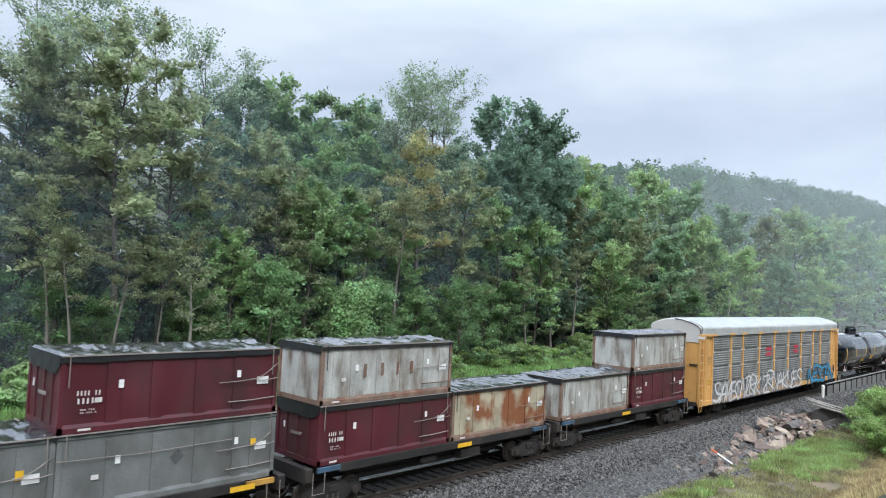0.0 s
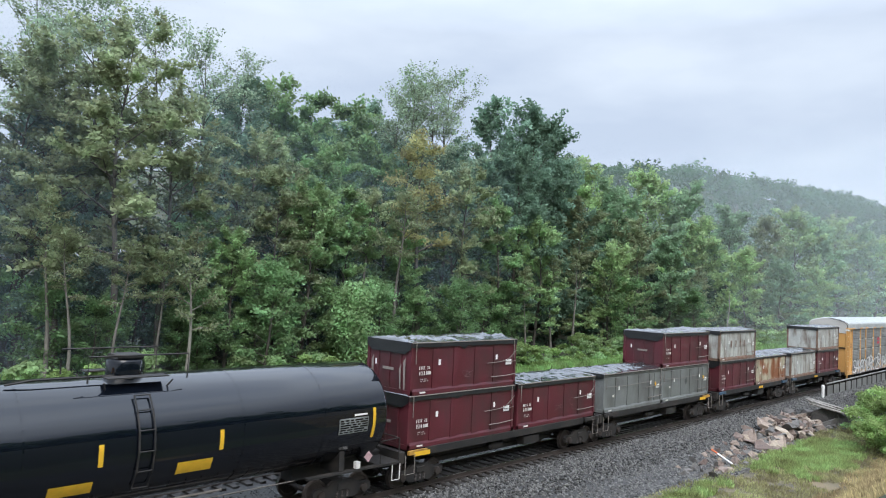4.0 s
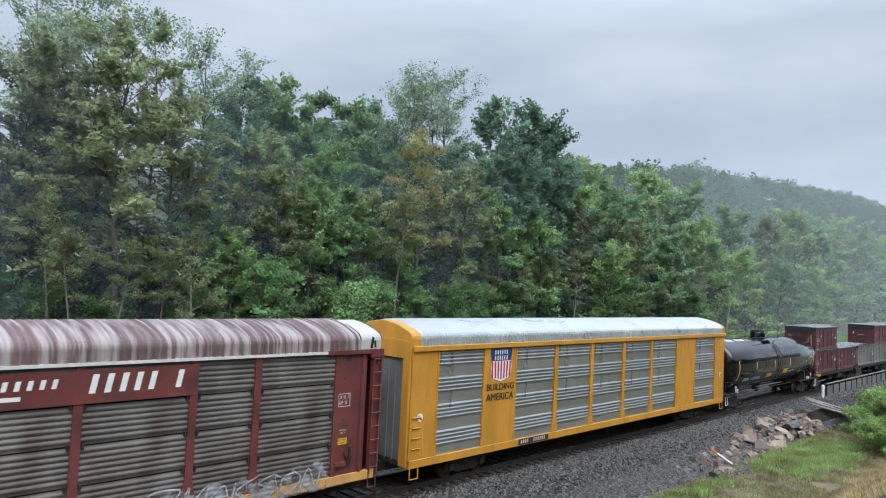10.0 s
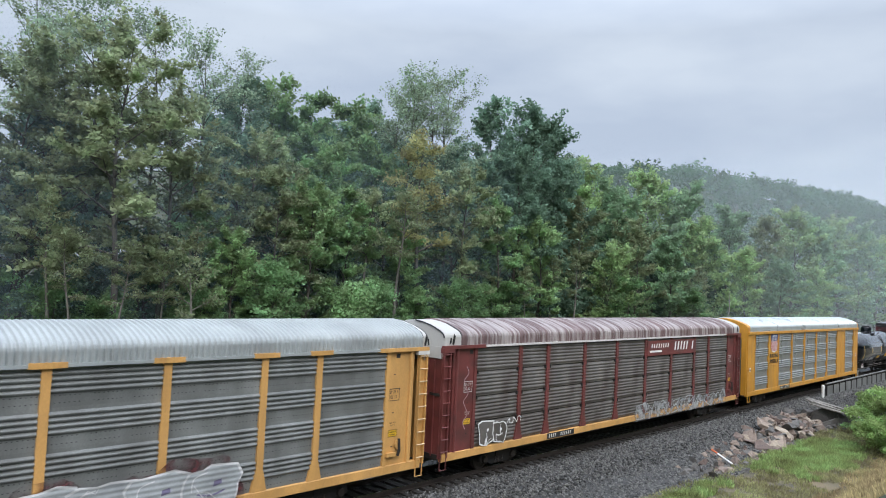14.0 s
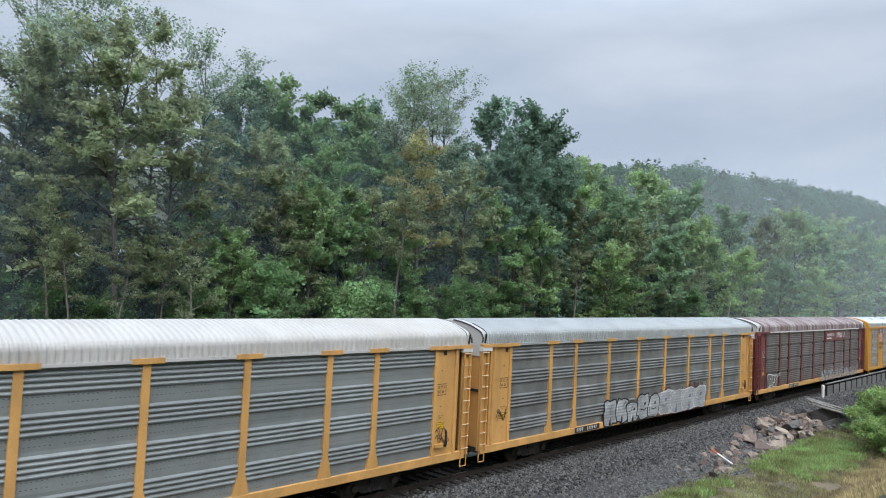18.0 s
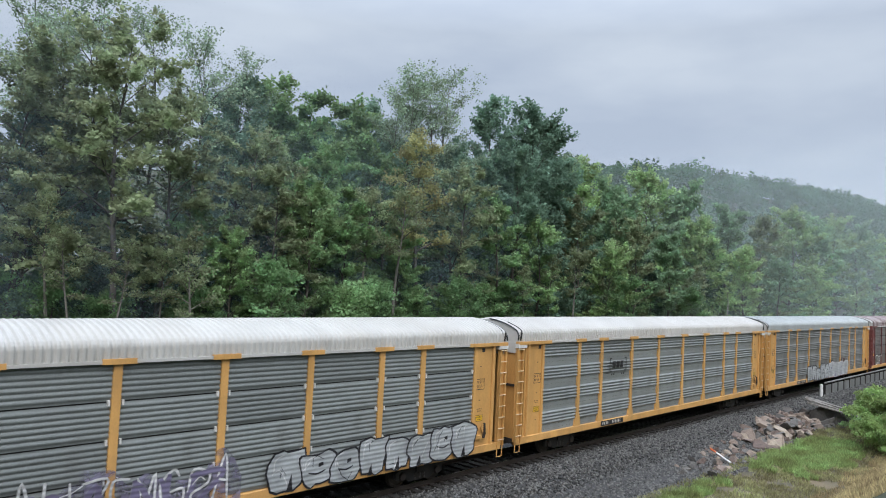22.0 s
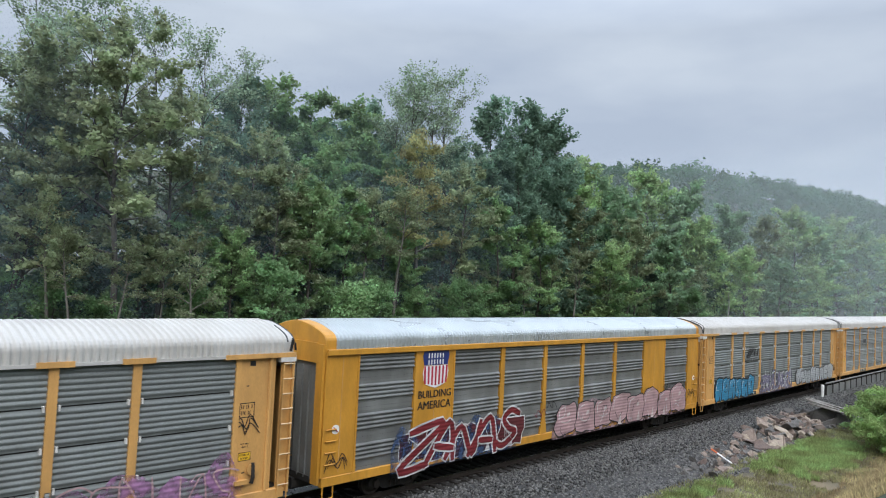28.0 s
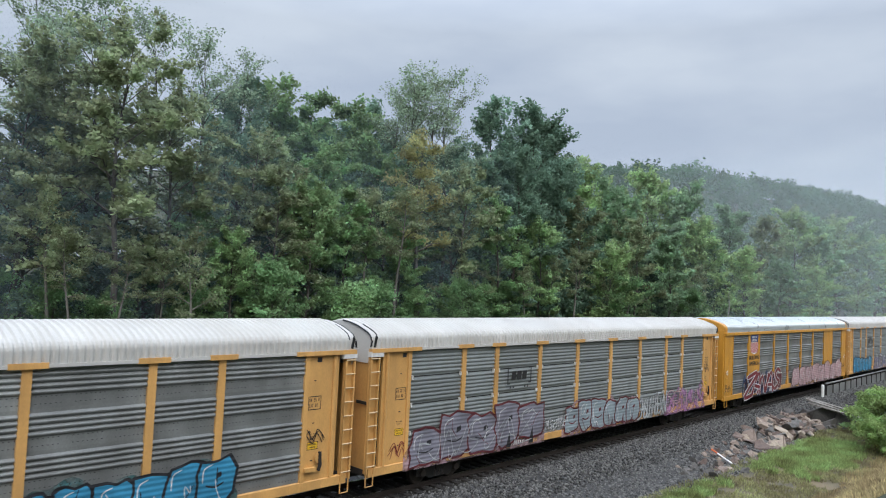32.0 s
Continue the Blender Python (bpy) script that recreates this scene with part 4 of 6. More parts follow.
CARS["up_front"] = autorack(-46.33, "yellow autorack car with silver ribbed panels and a blank striped shield", M["yellow"], M["galv_bright"], M["roof_silver"], 0.16, "grouped", M["yellow"], door_paint=M["grey_steel"], high_road=True)
CARS["oxide"] = autorack(-75.12, "oxide-red autorack car with grimy panels and stained roof", M["oxide"], M["galv_brown"], M["roof_brown"], 0.20, "even", M["roof_white"], sill=M["amber"])
CARS["grey_roof"] = autorack(-103.75, "amber-posted autorack car with grey roof and sprayed silver letters", M["amber"], M["galv_dark"], M["roof_grey"], 0.16, "grouped", M["roof_white"])
CARS["csx"] = autorack(-132.2, "amber-posted autorack car with clean white roof", M["amber"], M["galv"], M["roof_white"], 0.19, "grouped", M["roof_white"])
CARS["ns"] = autorack(-160.75, "amber-posted autorack car with white roof and big blue graffiti", M["amber"], M["galv_soft"], M["roof_white"], 0.19, "even", M["roof_white"])
CARS["up_rear"] = autorack(-188.6, "yellow autorack car with shield and red sprayed letters", M["yellow"], M["galv_dark"], M["roof_silver"], 0.16, "grouped", M["yellow"], door_paint=M["grey_steel"], high_road=True)
CARS["csx_rear"] = autorack(-217.15, "amber-posted autorack car with white roof and pale pink graffiti", M["amber"], M["galv_soft"], M["roof_white"], 0.19, "even", M["roof_white"])
CARS["last"] = autorack(-245.6, "amber-posted autorack car with off-white roof and blue graffiti", M["amber"], M["galv_dark"], M["roof_white"], 0.19, "grouped", M["roof_white"])
CARS["first"] = autorack(54.5, "amber-posted autorack car with grey roof and white sprayed letters", M["amber"], M["galv_dark"], M["roof_grey"], 0.27, "even", M["roof_white"])
for key in ("up_front", "up_rear"):
    shield(CARS[key], -8.53, 4.20)
# marks on the car sides
DEC = NEAR - 0.050


def bracket_mark(car, x, z, mat):
    """A bracketed mark, drawn as plain blocks."""
    for e, d in ((x - 0.80, 1), (x + 0.80, -1)):
        s = Shape()
        s.add([(e, DEC, z - .34), (e + .07 * d, DEC, z - .34), (e + .07 * d, DEC, z + .34), (e, DEC, z + .34)], [(0, 1, 2, 3)])
        for zz in (z - .34, z + .28):
            s.add([(e + .07 * d, DEC, zz), (e + .20 * d, DEC, zz), (e + .20 * d, DEC, zz + .06), (e + .07 * d, DEC, zz + .06)], [(0, 1, 2, 3)])
        mk = part("bracket_mark", s, mat, car, "black bracket beside plain blocks")
    for k in range(3):
        part("mark_block", bars(x - 0.55 + 0.36 * k, DEC - .004, z + .17, ["a"], 0.34, 0.1, 0.66, None, .12), mat, mk)
    for k in (0, 1, 5, 6):
        part("small_block", bars(x - 0.64 + .19 * k, DEC - .004, z - .42, ["a"], 0.09, 0.1, 0.24), mat, mk)


bracket_mark(CARS["csx"], -5.79, 3.80, M["ink"])
bracket_mark(CARS["csx_rear"], -5.82, 3.78, M["ink"])
ns = CARS["ns"]
s = Shape()
for i in range(5):
    z0 = 3.42 + i * 0.13
    s.add([(-7.0 + .11 * i, DEC, z0), (-6.35 + .28 * i * .6, DEC, z0), (-6.25 + .28 * i * .6, DEC, z0 + .085), (-6.95 + .11 * i, DEC, z0 + .085)], [(0, 1, 2, 3)])
nm = part("striped_mark", s, M["ink"], ns, "black slanting stripes and blocks")
for k in range(2):
    part("mark_block", bars(-5.75 + .55 * k, DEC, 3.98, ["a"], 0.46, 0.1, 0.55, None, .35), M["ink"], nm)
tagged(part("small_bars", bars(-7.15, DEC, 3.36, ["aaaaaaa aaaaaaaa"], 0.17, 0.1, 0.165, None, .3), M["ink"], nm), kind="stuff")
ox = CARS["oxide"]
board = part("name_board", Shape().box(1.5, 7.25, DEC - .01, DEC + 0.06, 4.12, 4.92), M["oxide"], ox, "red board with white bars")
part("lettering_row", bars(1.9, DEC - .016, 4.75, ["aaaaaaaa"], 0.22, .1, .26, None, .2), M["white"], board)
part("lettering_row", bars(1.75, DEC - .016, 4.40, ["a"], 0.10, .1, 3.2), M["white"], board)
part("lettering_row", bars(4.55, DEC - .016, 4.82, ["aaaaa a"], 0.46, .1, .36, None, .2), M["white"], board)

bubble_piece(ns, 6, -11.75, -5.75, 0.92, 1.42, M["g_blue"], M["g_black"], DEC, 3, 0.085, M["g_white"])
graffiti(ns, "ANUZEMGRA", -4.3, 0.95, 6.2, 1.35, None, M["g_white"], DEC, 4, 0.05, None, M["haze_violet"], crowd=1.0)
graffiti(ns, "ESAUNVZ", -4.0, 1.05, 5.4, 1.0, M["g_violet"], M["g_lilac"], DEC + .006, 44, 0.14, None, None, edge=.02)
bubble_piece(ns, 8, 3.1, 12.0, 0.95, 1.15, M["g_silver"], M["g_black"], DEC, 5, 0.06, M["g_white"])
upr = CARS["up_rear"]
graffiti(upr, "ZANAS", -10.3, 0.95, 6.4, 1.35, M["g_red"], M["g_white"], DEC - .02, 6, 0.17, None, M["haze_blue"], lean=.3, edge=.07)
bubble_piece(upr, 5, -10.2, -3.3, 0.95, 1.25, M["g_maroon"], M["g_white"], DEC + .03, 66, 0.05)
bubble_piece(upr, 8, -0.8, 11.6, 0.90, 1.42, M["g_pink"], M["g_black"], DEC, 7, 0.05, M["g_white"], M["haze_pink"], M["g_pale"])
for k, (x, ink) in enumerate(((9.2, "g_black"), (10.6, "g_red"), (11.4, "g_black"), (-2.4, "g_red"), (-1.6, "g_black"))):
    part("scrawl", ribbon(smooth_line([(x + .11 * i + .05 * math.sin(i * 2.1), 2.35 - .3 * (k % 2) + .16 * math.sin(i * 1.9 + k)) for i in range(8)], 3), .035, DEC + .02), M[ink], upr)
cr = CARS["csx_rear"]
bubble_piece(cr, 5, -11.9, -4.2, 0.92, 1.5, M["g_lilac"], M["g_maroon"], DEC, 28, 0.085, M["g_white"], M["haze_pink"], M["g_black"], 0.05)
graffiti(cr, "UNSVAZ", -11.6, 1.0, 6.6, 1.2, None, M["g_silver"], DEC - .06, 30, 0.03, crowd=1.2)
graffiti(cr, "EMSUANE", -4.1, 1.3, 1.9, 0.45, None, M["g_white"], DEC, 9, 0.06, None, M["haze_silver"], crowd=0.9)
bubble_piece(cr, 6, -2.3, 4.1, 0.92, 1.25, M["g_ice"], M["g_maroon"], DEC, 8, 0.075, M["g_white"], M["haze_pink"])
graffiti(cr, "EMSUANSEKN", 4.2, 0.98, 3.0, 1.0, M["g_silver"], M["g_black"], DEC, 19, 0.12, M["g_white"], M["haze_silver"], edge=.02)
graffiti(cr, "SENUAS", 7.4, 0.92, 4.7, 1.2, None, M["g_pink"], DEC, 10, 0.04, None, M["haze_mauve"])
la = CARS["last"]
bubble_piece(la, 6, 4.3, 9.6, 0.90, 1.3, M["g_blue"], M["g_black"], DEC, 11, 0.08, M["g_white"], M["haze_teal"], M["g_black"], 0.04)
gr = CARS["grey_roof"]
bubble_piece(gr, 5, -4.7, 0.7, 0.92, 1.1, M["g_silver"], M["g_black"], DEC, 13, 0.075, M["g_white"])
bubble_piece(gr, 4, 0.7, 6.5, 0.92, 1.4, M["g_silver"], M["g_white"], DEC, 12, 0.06, M["g_white"], M["haze_maroon"], M["g_violet"])
graffiti(ox, "EANGUESRMAKSON", 0.6, 0.95, 11.0, 0.7, None, M["g_silver"], DEC, 14, 0.07, None, M["haze_silver"], crowd=1.1)
bubble_piece(ox, 2, -11.7, -10.1, 1.2, 0.85, M["galv_brown"], M["white"], DEC, 21, 0.05, None, None, M["white"])
part("scrawl", ribbon(smooth_line([(-10.0 + .1 * k + .05 * math.sin(k * 2.6), 1.95 + .12 * math.sin(k * 1.9) + .01 * k) for k in range(10)], 4), .035, DEC), M["white"], ox)
part("scrawl", ribbon(smooth_line([(-12.55 + .14 * math.sin(k * 2.1), 4.3 - .26 * k) for k in range(10)]), .035, NEAR - .004), M["g_pink"], ox)
for car, x, z, ink in ((cr, 12.35, 3.2, "ink"), (cr, -12.5, 1.75, "g_red"), (la, 12.35, 2.6, "under"), (gr, -12.5, 2.4, "ink"), (upr, 12.6, 1.9, "ink"), (upr, -12.9, 1.7, "ink"), (CARS["csx"], 12.4, 2.0, "under")):
    rnd = random.Random(int(x * 10 + z * 100))
    for k in range(3):
        q = [(x - 0.35 + 0.2 * i + rnd.uniform(-.08, .08), z + 0.18 * (1 if i % 2 else -1) * rnd.uniform(.5, 1.2) - .1 * k) for i in range(5)]
        part("scrawl", ribbon(smooth_line(q, 4), .03, NEAR - (.03 if car is upr else .004) - .002 * k), M[ink], car)
fi = CARS["first"]
graffiti(fi, "SAMECNZRK", -11.8, 0.95, 7.4, 1.3, None, M["g_white"], DEC, 16, 0.11, None, M["haze_silver"], crowd=1.5)
graffiti(fi, "ZRNAKUES", -3.9, 0.95, 8.0, 1.25, None, M["g_white"], DEC, 17, 0.10, None, M["haze_silver"], crowd=1.5)
for x in (-2.7, 3.0):
    part("red_mark", Shape().add([(x + a, DEC, 3.75 + b) for a, b in ((-.5, -.3), (.5, -.3), (.5, -.06), (-.5, -.06), (-.5, .06), (.5, .06), (.5, .3), (-.5, .3))], [(0, 1, 2, 3), (4, 5, 6, 7)]), M["shield_red"], fi, "small red mark of two bars")
graffiti(fi, "NESCAN", 6.0, 0.95, 6.4, 1.2, M["g_blue"], M["g_black"], DEC, 18, 0.2)


# ---- flat cars with waste containers ----
def flat_car(u0, u1, end_mat, mark, painted=0):
    """A short skeleton flat car under two containers."""
    c = (u0 + u1) / 2
    half = (u1 - u0) / 2
    car = thing("flat_car", "grimy black skeleton flat car carrying waste containers", "freight car", "container flat cars")
    part("spine", Shape().box(-half, half, -0.45, 0.45, 0.72, 1.28, 0.06).box(-half + 2.6, half - 2.6, -0.4, 0.4, 0.5, 0.72, 0.05), M["under"], car)
    for s in (-1, 1):
        part("side_beam", Shape().box(-half + 1.2, half - 1.2, s * 1.2 - 0.05, s * 1.2 + 0.05, 1.14 if s < 0 else 1.05, 1.42, 0.01), M["under"], car)
        part("end_sill", Shape().box(s * half - 0.12, s * half + 0.12, -1.3, 1.3, 0.98, 1.42, 0.03), M["under"], car)
        part("grab_iron", Shape().tube([(s * (half - .1), -1.38, 1.3), (s * (half - .1), -1.38, .62), (s * (half - .55), -1.38, .62), (s * (half - .55), -1.38, 1.3)], 0.016, 5), M["rope"], car)
        part("platform_bracket", Shape().box(min(s * (half - 1.2), s * (half - .3)), max(s * (half - 1.2), s * (half - .3)), -1.36, -1.26, 1.26, 1.41), end_mat if painted in (0, s) else M["under"], car)
    for k in range(7):
        xx = -half + 0.9 + (2 * half - 1.8) * k / 6
        part("cross_bearer", Shape().box(xx - 0.1, xx + 0.1, -1.22, 1.22, 1.18, 1.43), M["under"], car)
    part("brake_cylinder", Shape().tube([(-1.2, -0.85, 0.85), (-1.1, -0.85, 0.85), (-0.4, -0.85, 0.85), (-0.3, -0.85, 0.85)], [0.08, 0.17, 0.17, 0.08], 10), M["under"], car, smooth=40)
    part("equipment_box", Shape().box(0.8, 1.9, -1.15, -0.75, 0.7, 1.05, 0.03), M["under"], car)
    part("marker_plate", plate(mark, mark + 0.8, 1.2, 1.36, -1.375), M["reflect"], car, "yellow marker plate")
    for s in (-1, 1):
        truck(car, s * (half - 1.15))
    couplers(car, half - 0.1)
    return roll_on(car, c)


BOX_L, BOX_W, BOX_H = 6.06, 2.44, 1.87


def container(u, z, label, body, kind, seed, tarp="loose", post=None):
    """A low open-top waste container: ribbed walls, corner posts, top rails, black cover, straps."""
    rnd = random.Random(seed)
    post = M["rust_post"] if kind == "corrugated" else body
    c = thing("waste_container", label, "container", "waste containers on the train")
    L, W, H = BOX_L / 2, BOX_W / 2, BOX_H
    part("floor_pan", Shape().box(-L + .05, L - .05, -W + .05, W - .05, 0.06, 0.2), M["under"], c)
    for s in (-1, 1):
        part("side_wall", Shape().box(-L + 0.1, L - 0.1, s * (W - 0.07) - 0.03, s * (W - 0.07) + 0.03, 0.1, H - 0.05), body, c)
        part("end_wall", Shape().box(s * (L - 0.07) - 0.03, s * (L - 0.07) + 0.03, -W + 0.1, W - 0.1, 0.1, H - 0.05), body, c)
        part("bottom_rail", Shape().prism_x([(s * W, 0.0), (s * W, 0.13), (s * (W - 0.04), 0.22), (s * (W - 0.14), 0.22), (s * (W - 0.14), 0.0)], -L, L), post, c)
        part("top_rail", Shape().box(-L, L, s * (W - 0.06) - 0.06, s * (W - 0.06) + 0.06, H - 0.12, H, 0.02), post, c)
        part("end_rail", Shape().box(s * (L - 0.06) - 0.06, s * (L - 0.06) + 0.06, -W, W, H - 0.12, H), post, c)
        part("end_rail", Shape().box(s * (L - 0.06) - 0.06, s * (L - 0.06) + 0.06, -W, W, 0.0, 0.16), post, c)
        for e in (-1, 1):
            part("corner_post", Shape().box(min(s * L, s * (L - .13)), max(s * L, s * (L - .13)), min(e * W, e * (W - .13)), max(e * W, e * (W - .13)), 0, H + 0.02), post, c)
            part("corner_casting", Shape().box(min(s * (L + .006), s * (L - .18)), max(s * (L + .006), s * (L - .18)), min(e * (W + .006), e * (W - .16)), max(e * (W + .006), e * (W - .16)), H - 0.09, H + 0.025), post, c)
    ribs = {"smooth": (-1.75, -0.62, 0.6, 1.75), "ribbed": (-1.72, -0.55, 0.62, 1.78, 2.35), "corrugated": (-2.45, -1.72, -0.6, 0.5, 1.62, 2.45)}[kind]
    wide = {"smooth": 0.17, "ribbed": 0.15, "corrugated": 0.10}[kind]
    for x in ribs:
        for s in (-1, 1):
            part("side_rib", Shape().prism_y([(x - wide, 0.2), (x + wide, 0.2), (x + wide, H - .2), (x - wide, H - .2)], s * (W - 0.045) - 0.035, s * (W - 0.045) + 0.035), body, c)
    for y in (-0.62, 0.0, 0.62):
        for s in (-1, 1):
            part("end_rib", Shape().box(s * (L - 0.04) - 0.035, s * (L - 0.04) + 0.035, y - 0.06, y + 0.06, 0.15, H - 0.1), body, c)
    # cover
    nx, ny = 120, 10
    v = []
    for i in range(nx + 1):
        for j in range(ny + 1):
            x = -L - 0.015 + (BOX_L + 0.03) * i / nx
            y = -W - 0.012 + (BOX_W + 0.024) * j / ny
            edge = min(i, nx - i, j, ny - j)
            crease = 1 - 5 * abs(noise.noise((x * 1.5 + 0.5 * y + seed, y * 0.35, 5.0)))
            crease = max(crease, 0.0) + 0.7 * max(1 - 6 * abs(noise.noise((x * 2.1 - 0.9 * y, y * 0.5 + seed, 9.0))), 0.0)
            sag = 0.0 if edge == 0 else 0.015 + 0.11 * crease * min(edge / 3, 1) + (0.03 if tarp == "loose" else 0.0) - 0.09 * math.sin(math.pi * i / nx) * math.sin(math.pi * j / ny)
            v.append((x, y, H + 0.03 + sag))
    f = [(i * (ny + 1) + j, (i + 1) * (ny + 1) + j, (i + 1) * (ny + 1) + j + 1, i * (ny + 1) + j + 1) for i in range(nx) for j in range(ny)]
    cov = part("cover", Shape().add(v, f), M["tarp"], c, "creased black plastic cover", smooth=70)
    for s in (-1, 1):
        drop = [{"corrugated": 0.10, "ribbed": 0.04, "smooth": 0.15}[kind] + 0.012 * math.sin(3.1 * k + seed) + rnd.uniform(-.012, .02) + (0.10 if tarp == "loose" and rnd.random() < .025 else 0) for k in range(25)]
        v, f = [], []
        for k in range(25):
            x = -L - 0.015 + (BOX_L + 0.03) * k / 24
            v += [(x, s * (W + 0.016), H + 0.032), (x, s * (W + 0.03), H - drop[k])]
        f = [(2 * k, 2 * k + 1, 2 * k + 3, 2 * k + 2) for k in range(24)]
        part("skirt", Shape().add(v, f), M["tarp_side"], cov)
        d2 = [(0.40 if kind == "smooth" and 0 < k < 8 else 0.2) + rnd.uniform(-.02, .03) for k in range(9)]
        v = []
        for k in range(9):
            y = -W + BOX_W * k / 8
            v += [(s * (L + 0.018), y, H + 0.032), (s * (L + 0.03), y, H - d2[k])]
        part("skirt", Shape().add(v, [(2 * k, 2 * k + 1, 2 * k + 3, 2 * k + 2) for k in range(8)]), M["tarp_side"], cov)
        part("hem_strap", Shape().box(-L, L, s * (W + 0.03) - .012, s * (W + 0.03) + .012, H + 0.0, H + 0.035), M["rope"], cov)
    for s in (-1, 1):
        part("end_strap", Shape().box(s * (L - .25) - .02, s * (L - .25) + .02, -W, W, H + .055, H + .075), M["rope"], cov)
        part("side_strap", Shape().box(s * (L - .2) - .011, s * (L - .2) + .011, -W - .05, -W - .035, H - 0.75, H + .05), M["rope"] if kind != "corrugated" else M["under"], c)
    part("rope", Shape().tube(smooth_line([(L - .02, -W - .03, 1.45), (L - .6, -W - .05, 1.08), (L - 1.2, -W - .05, 1.0), (L - 1.9, -W - .04, 0.98)], 3), 0.014, 5), M["rope"], c)
    part("rope", Shape().tube(smooth_line([(L - .02, -W - .03, 1.02), (L - .5, -W - .05, 0.97), (L - .9, -W - .05, 1.05)], 3), 0.014, 5), M["rope"], c)
    part("lock_bar", Shape().tube([(L - 1.6, -W - .04, .42), (L - .9, -W - .05, .42), (L - .1, -W - .04, .46)], 0.02, 5), M["rope"] if kind != "corrugated" else post, c)
    yy = -W - 0.004
    part("paper_label", plate(-1.64, -1.51, 1.04, 1.25, yy - .005), M["white"], c)
    part("paper_label", plate(1.68, 1.80, 1.10, 1.30, yy - .005), M["white"], c)
    part("paper_label", plate(2.34, 2.72, 0.86, 1.08, yy), M["white"], c)
    part("paper_label", plate(-0.6 - 1.6, -0.6 - 1.42, 0.72, 0.84, yy), M["offwhite"], c)
    part("paper_label", plate(-2.55, -2.25, .05, .11, yy - .004), M["offwhite"], c)
    if kind == "smooth":
        part("number_bars", bars(-2.62, yy, 1.03, ["aaaa aa"], 0.12, 0.05, 0.085), M["offwhite"], c)
        part("number_bars", bars(-2.60, yy, 0.85, ["aaaa"], 0.14, 0.05, 0.11), M["offwhite"], c)
        part("number_bars", bars(-2.52, yy, 0.58, ["aaa aaa", "aa aaa a"], 0.04, 0.03, 0.05), M["offwhite"], c)
        part("paper_label", Shape().box(-L - .008, -L - .004, .66, .74, .95, 1.15), M["white"], c)
        part("number_bars", Shape().box(-L - .012, -L - .004, -.3, .3, 0.82, 0.92), M["rope"], c, "faded painted number on the end")
        if seed in (10, 12):
            q = [(rnd.uniform(-.45, .45), 0.62 + rnd.uniform(-.16, .16)) for _ in range(9)]
            part("chalk_scribble", ribbon(smooth_line(q, 4), .018, -W - .012, step=0.0001), M["chalk"], c, "faint chalk scribble")
        if seed == 10:
            q = [(1.05 + .17 * math.cos(t), .86 + .17 * math.sin(t)) for t in [.2 + .62 * k for k in range(9)]] + [(1.1, .5), (1.6, .45)]
            part("chalk_scribble", ribbon(smooth_line(q, 3), .02, -W - .012, step=0.0001), M["chalk"], c, "faint chalk scribble")
        if seed == 12:
            for y0, y1, z1 in ((-.95, -.80, 1.35), (-.72, -.6, 1.1), (.8, .95, 1.3)):
                part("scuff", Shape().add([(-L - .012, y0, .2), (-L - .012, (y0 + y1) / 2, .18), (-L - .012, y1, z1 - .2), (-L - .012, y0 + .03, z1)], [(0, 1, 2, 3)]), M["rope"], c, "pale scraped paint")
    if kind == "ribbed":
        part("warning_label", plate(2.2, 2.38, 0.98, 1.2, -W - .006), M["reflect"], c, "yellow label")
        if abs(u - 5.92) < 0.1:
            part("stain", Shape().add([(dx, -W + .018, dz) for dx, dz in ((-.02, .78), (.2, .98), (.02, 1.2), (-.2, 1.0))], [(0, 1, 2, 3)]), M["stain"], c, "faint dark diamond stain")
        part("strap", Shape().tube([(-L, -W - .045, 1.28), (-1.0, -W - .05, 1.22), (1.6, -W - .05, 1.27)], 0.012, 5), M["rope"], c)
    return roll_on(c, u + BOX_L / 2, z)


Z1, Z2 = 1.43, 3.34
flat_car(26.75, 39.75, M["blue_steel"], -1.0)
flat_car(13.25, 26.05, M["blue_steel"], 0.35)
flat_car(-0.45, 12.25, M["grimy_amber"], 4.6, 1)
flat_car(-13.6, -0.75, M["grimy_amber"], -5.9, -1)
container(33.42, Z1, "maroon waste container under a white one", M["maroon"], "smooth", 1)
container(33.42, Z2, "weathered white waste container stacked on a maroon one", M["worn_white"], "corrugated", 2, "tight", M["worn_white"])
container(27.0, Z1, "weathered white corrugated waste container with rust", M["worn_white"], "corrugated", 3, "loose", M["worn_white"])
container(19.78, Z1, "rust-streaked waste container with dark posts", M["rusty"], "corrugated", 4, "loose", M["rusty"])
container(13.58, Z1, "maroon waste container under a weathered white one", M["maroon"], "smooth", 5)
epi = container(13.55, Z2, "weathered white waste container with rusty bottom rail", M["worn_white"], "corrugated", 6, "tight", M["rusty"])
container(5.92, Z1, "grey ribbed waste container under a maroon one", M["grey_steel"], "ribbed", 7, "tight")
container(5.88, Z2, "maroon waste container with torn cover", M["maroon"], "smooth", 8)
container(-0.16, Z1, "grey ribbed waste container with sagging cover", M["grey_steel"], "ribbed", 9)
container(-7.02, Z1, "maroon waste container with flapping black cover", M["maroon"], "smooth", 10)
container(-13.32, Z1, "maroon waste container at the bottom of a stack", M["maroon"], "smooth", 11)
container(-13.3, Z2, "maroon waste container on top of a stack", M["maroon"], "smooth", 12)
for dx, w in ((-1.28, .34), (-0.52, .34), (0.22, .22), (0.86, .36)):
    part("faded_block", Shape().box(dx, dx + w * 0.38, -BOX_W / 2 - .014, -BOX_W / 2 - .006, .82, 1.26), M["rust_post"], epi)


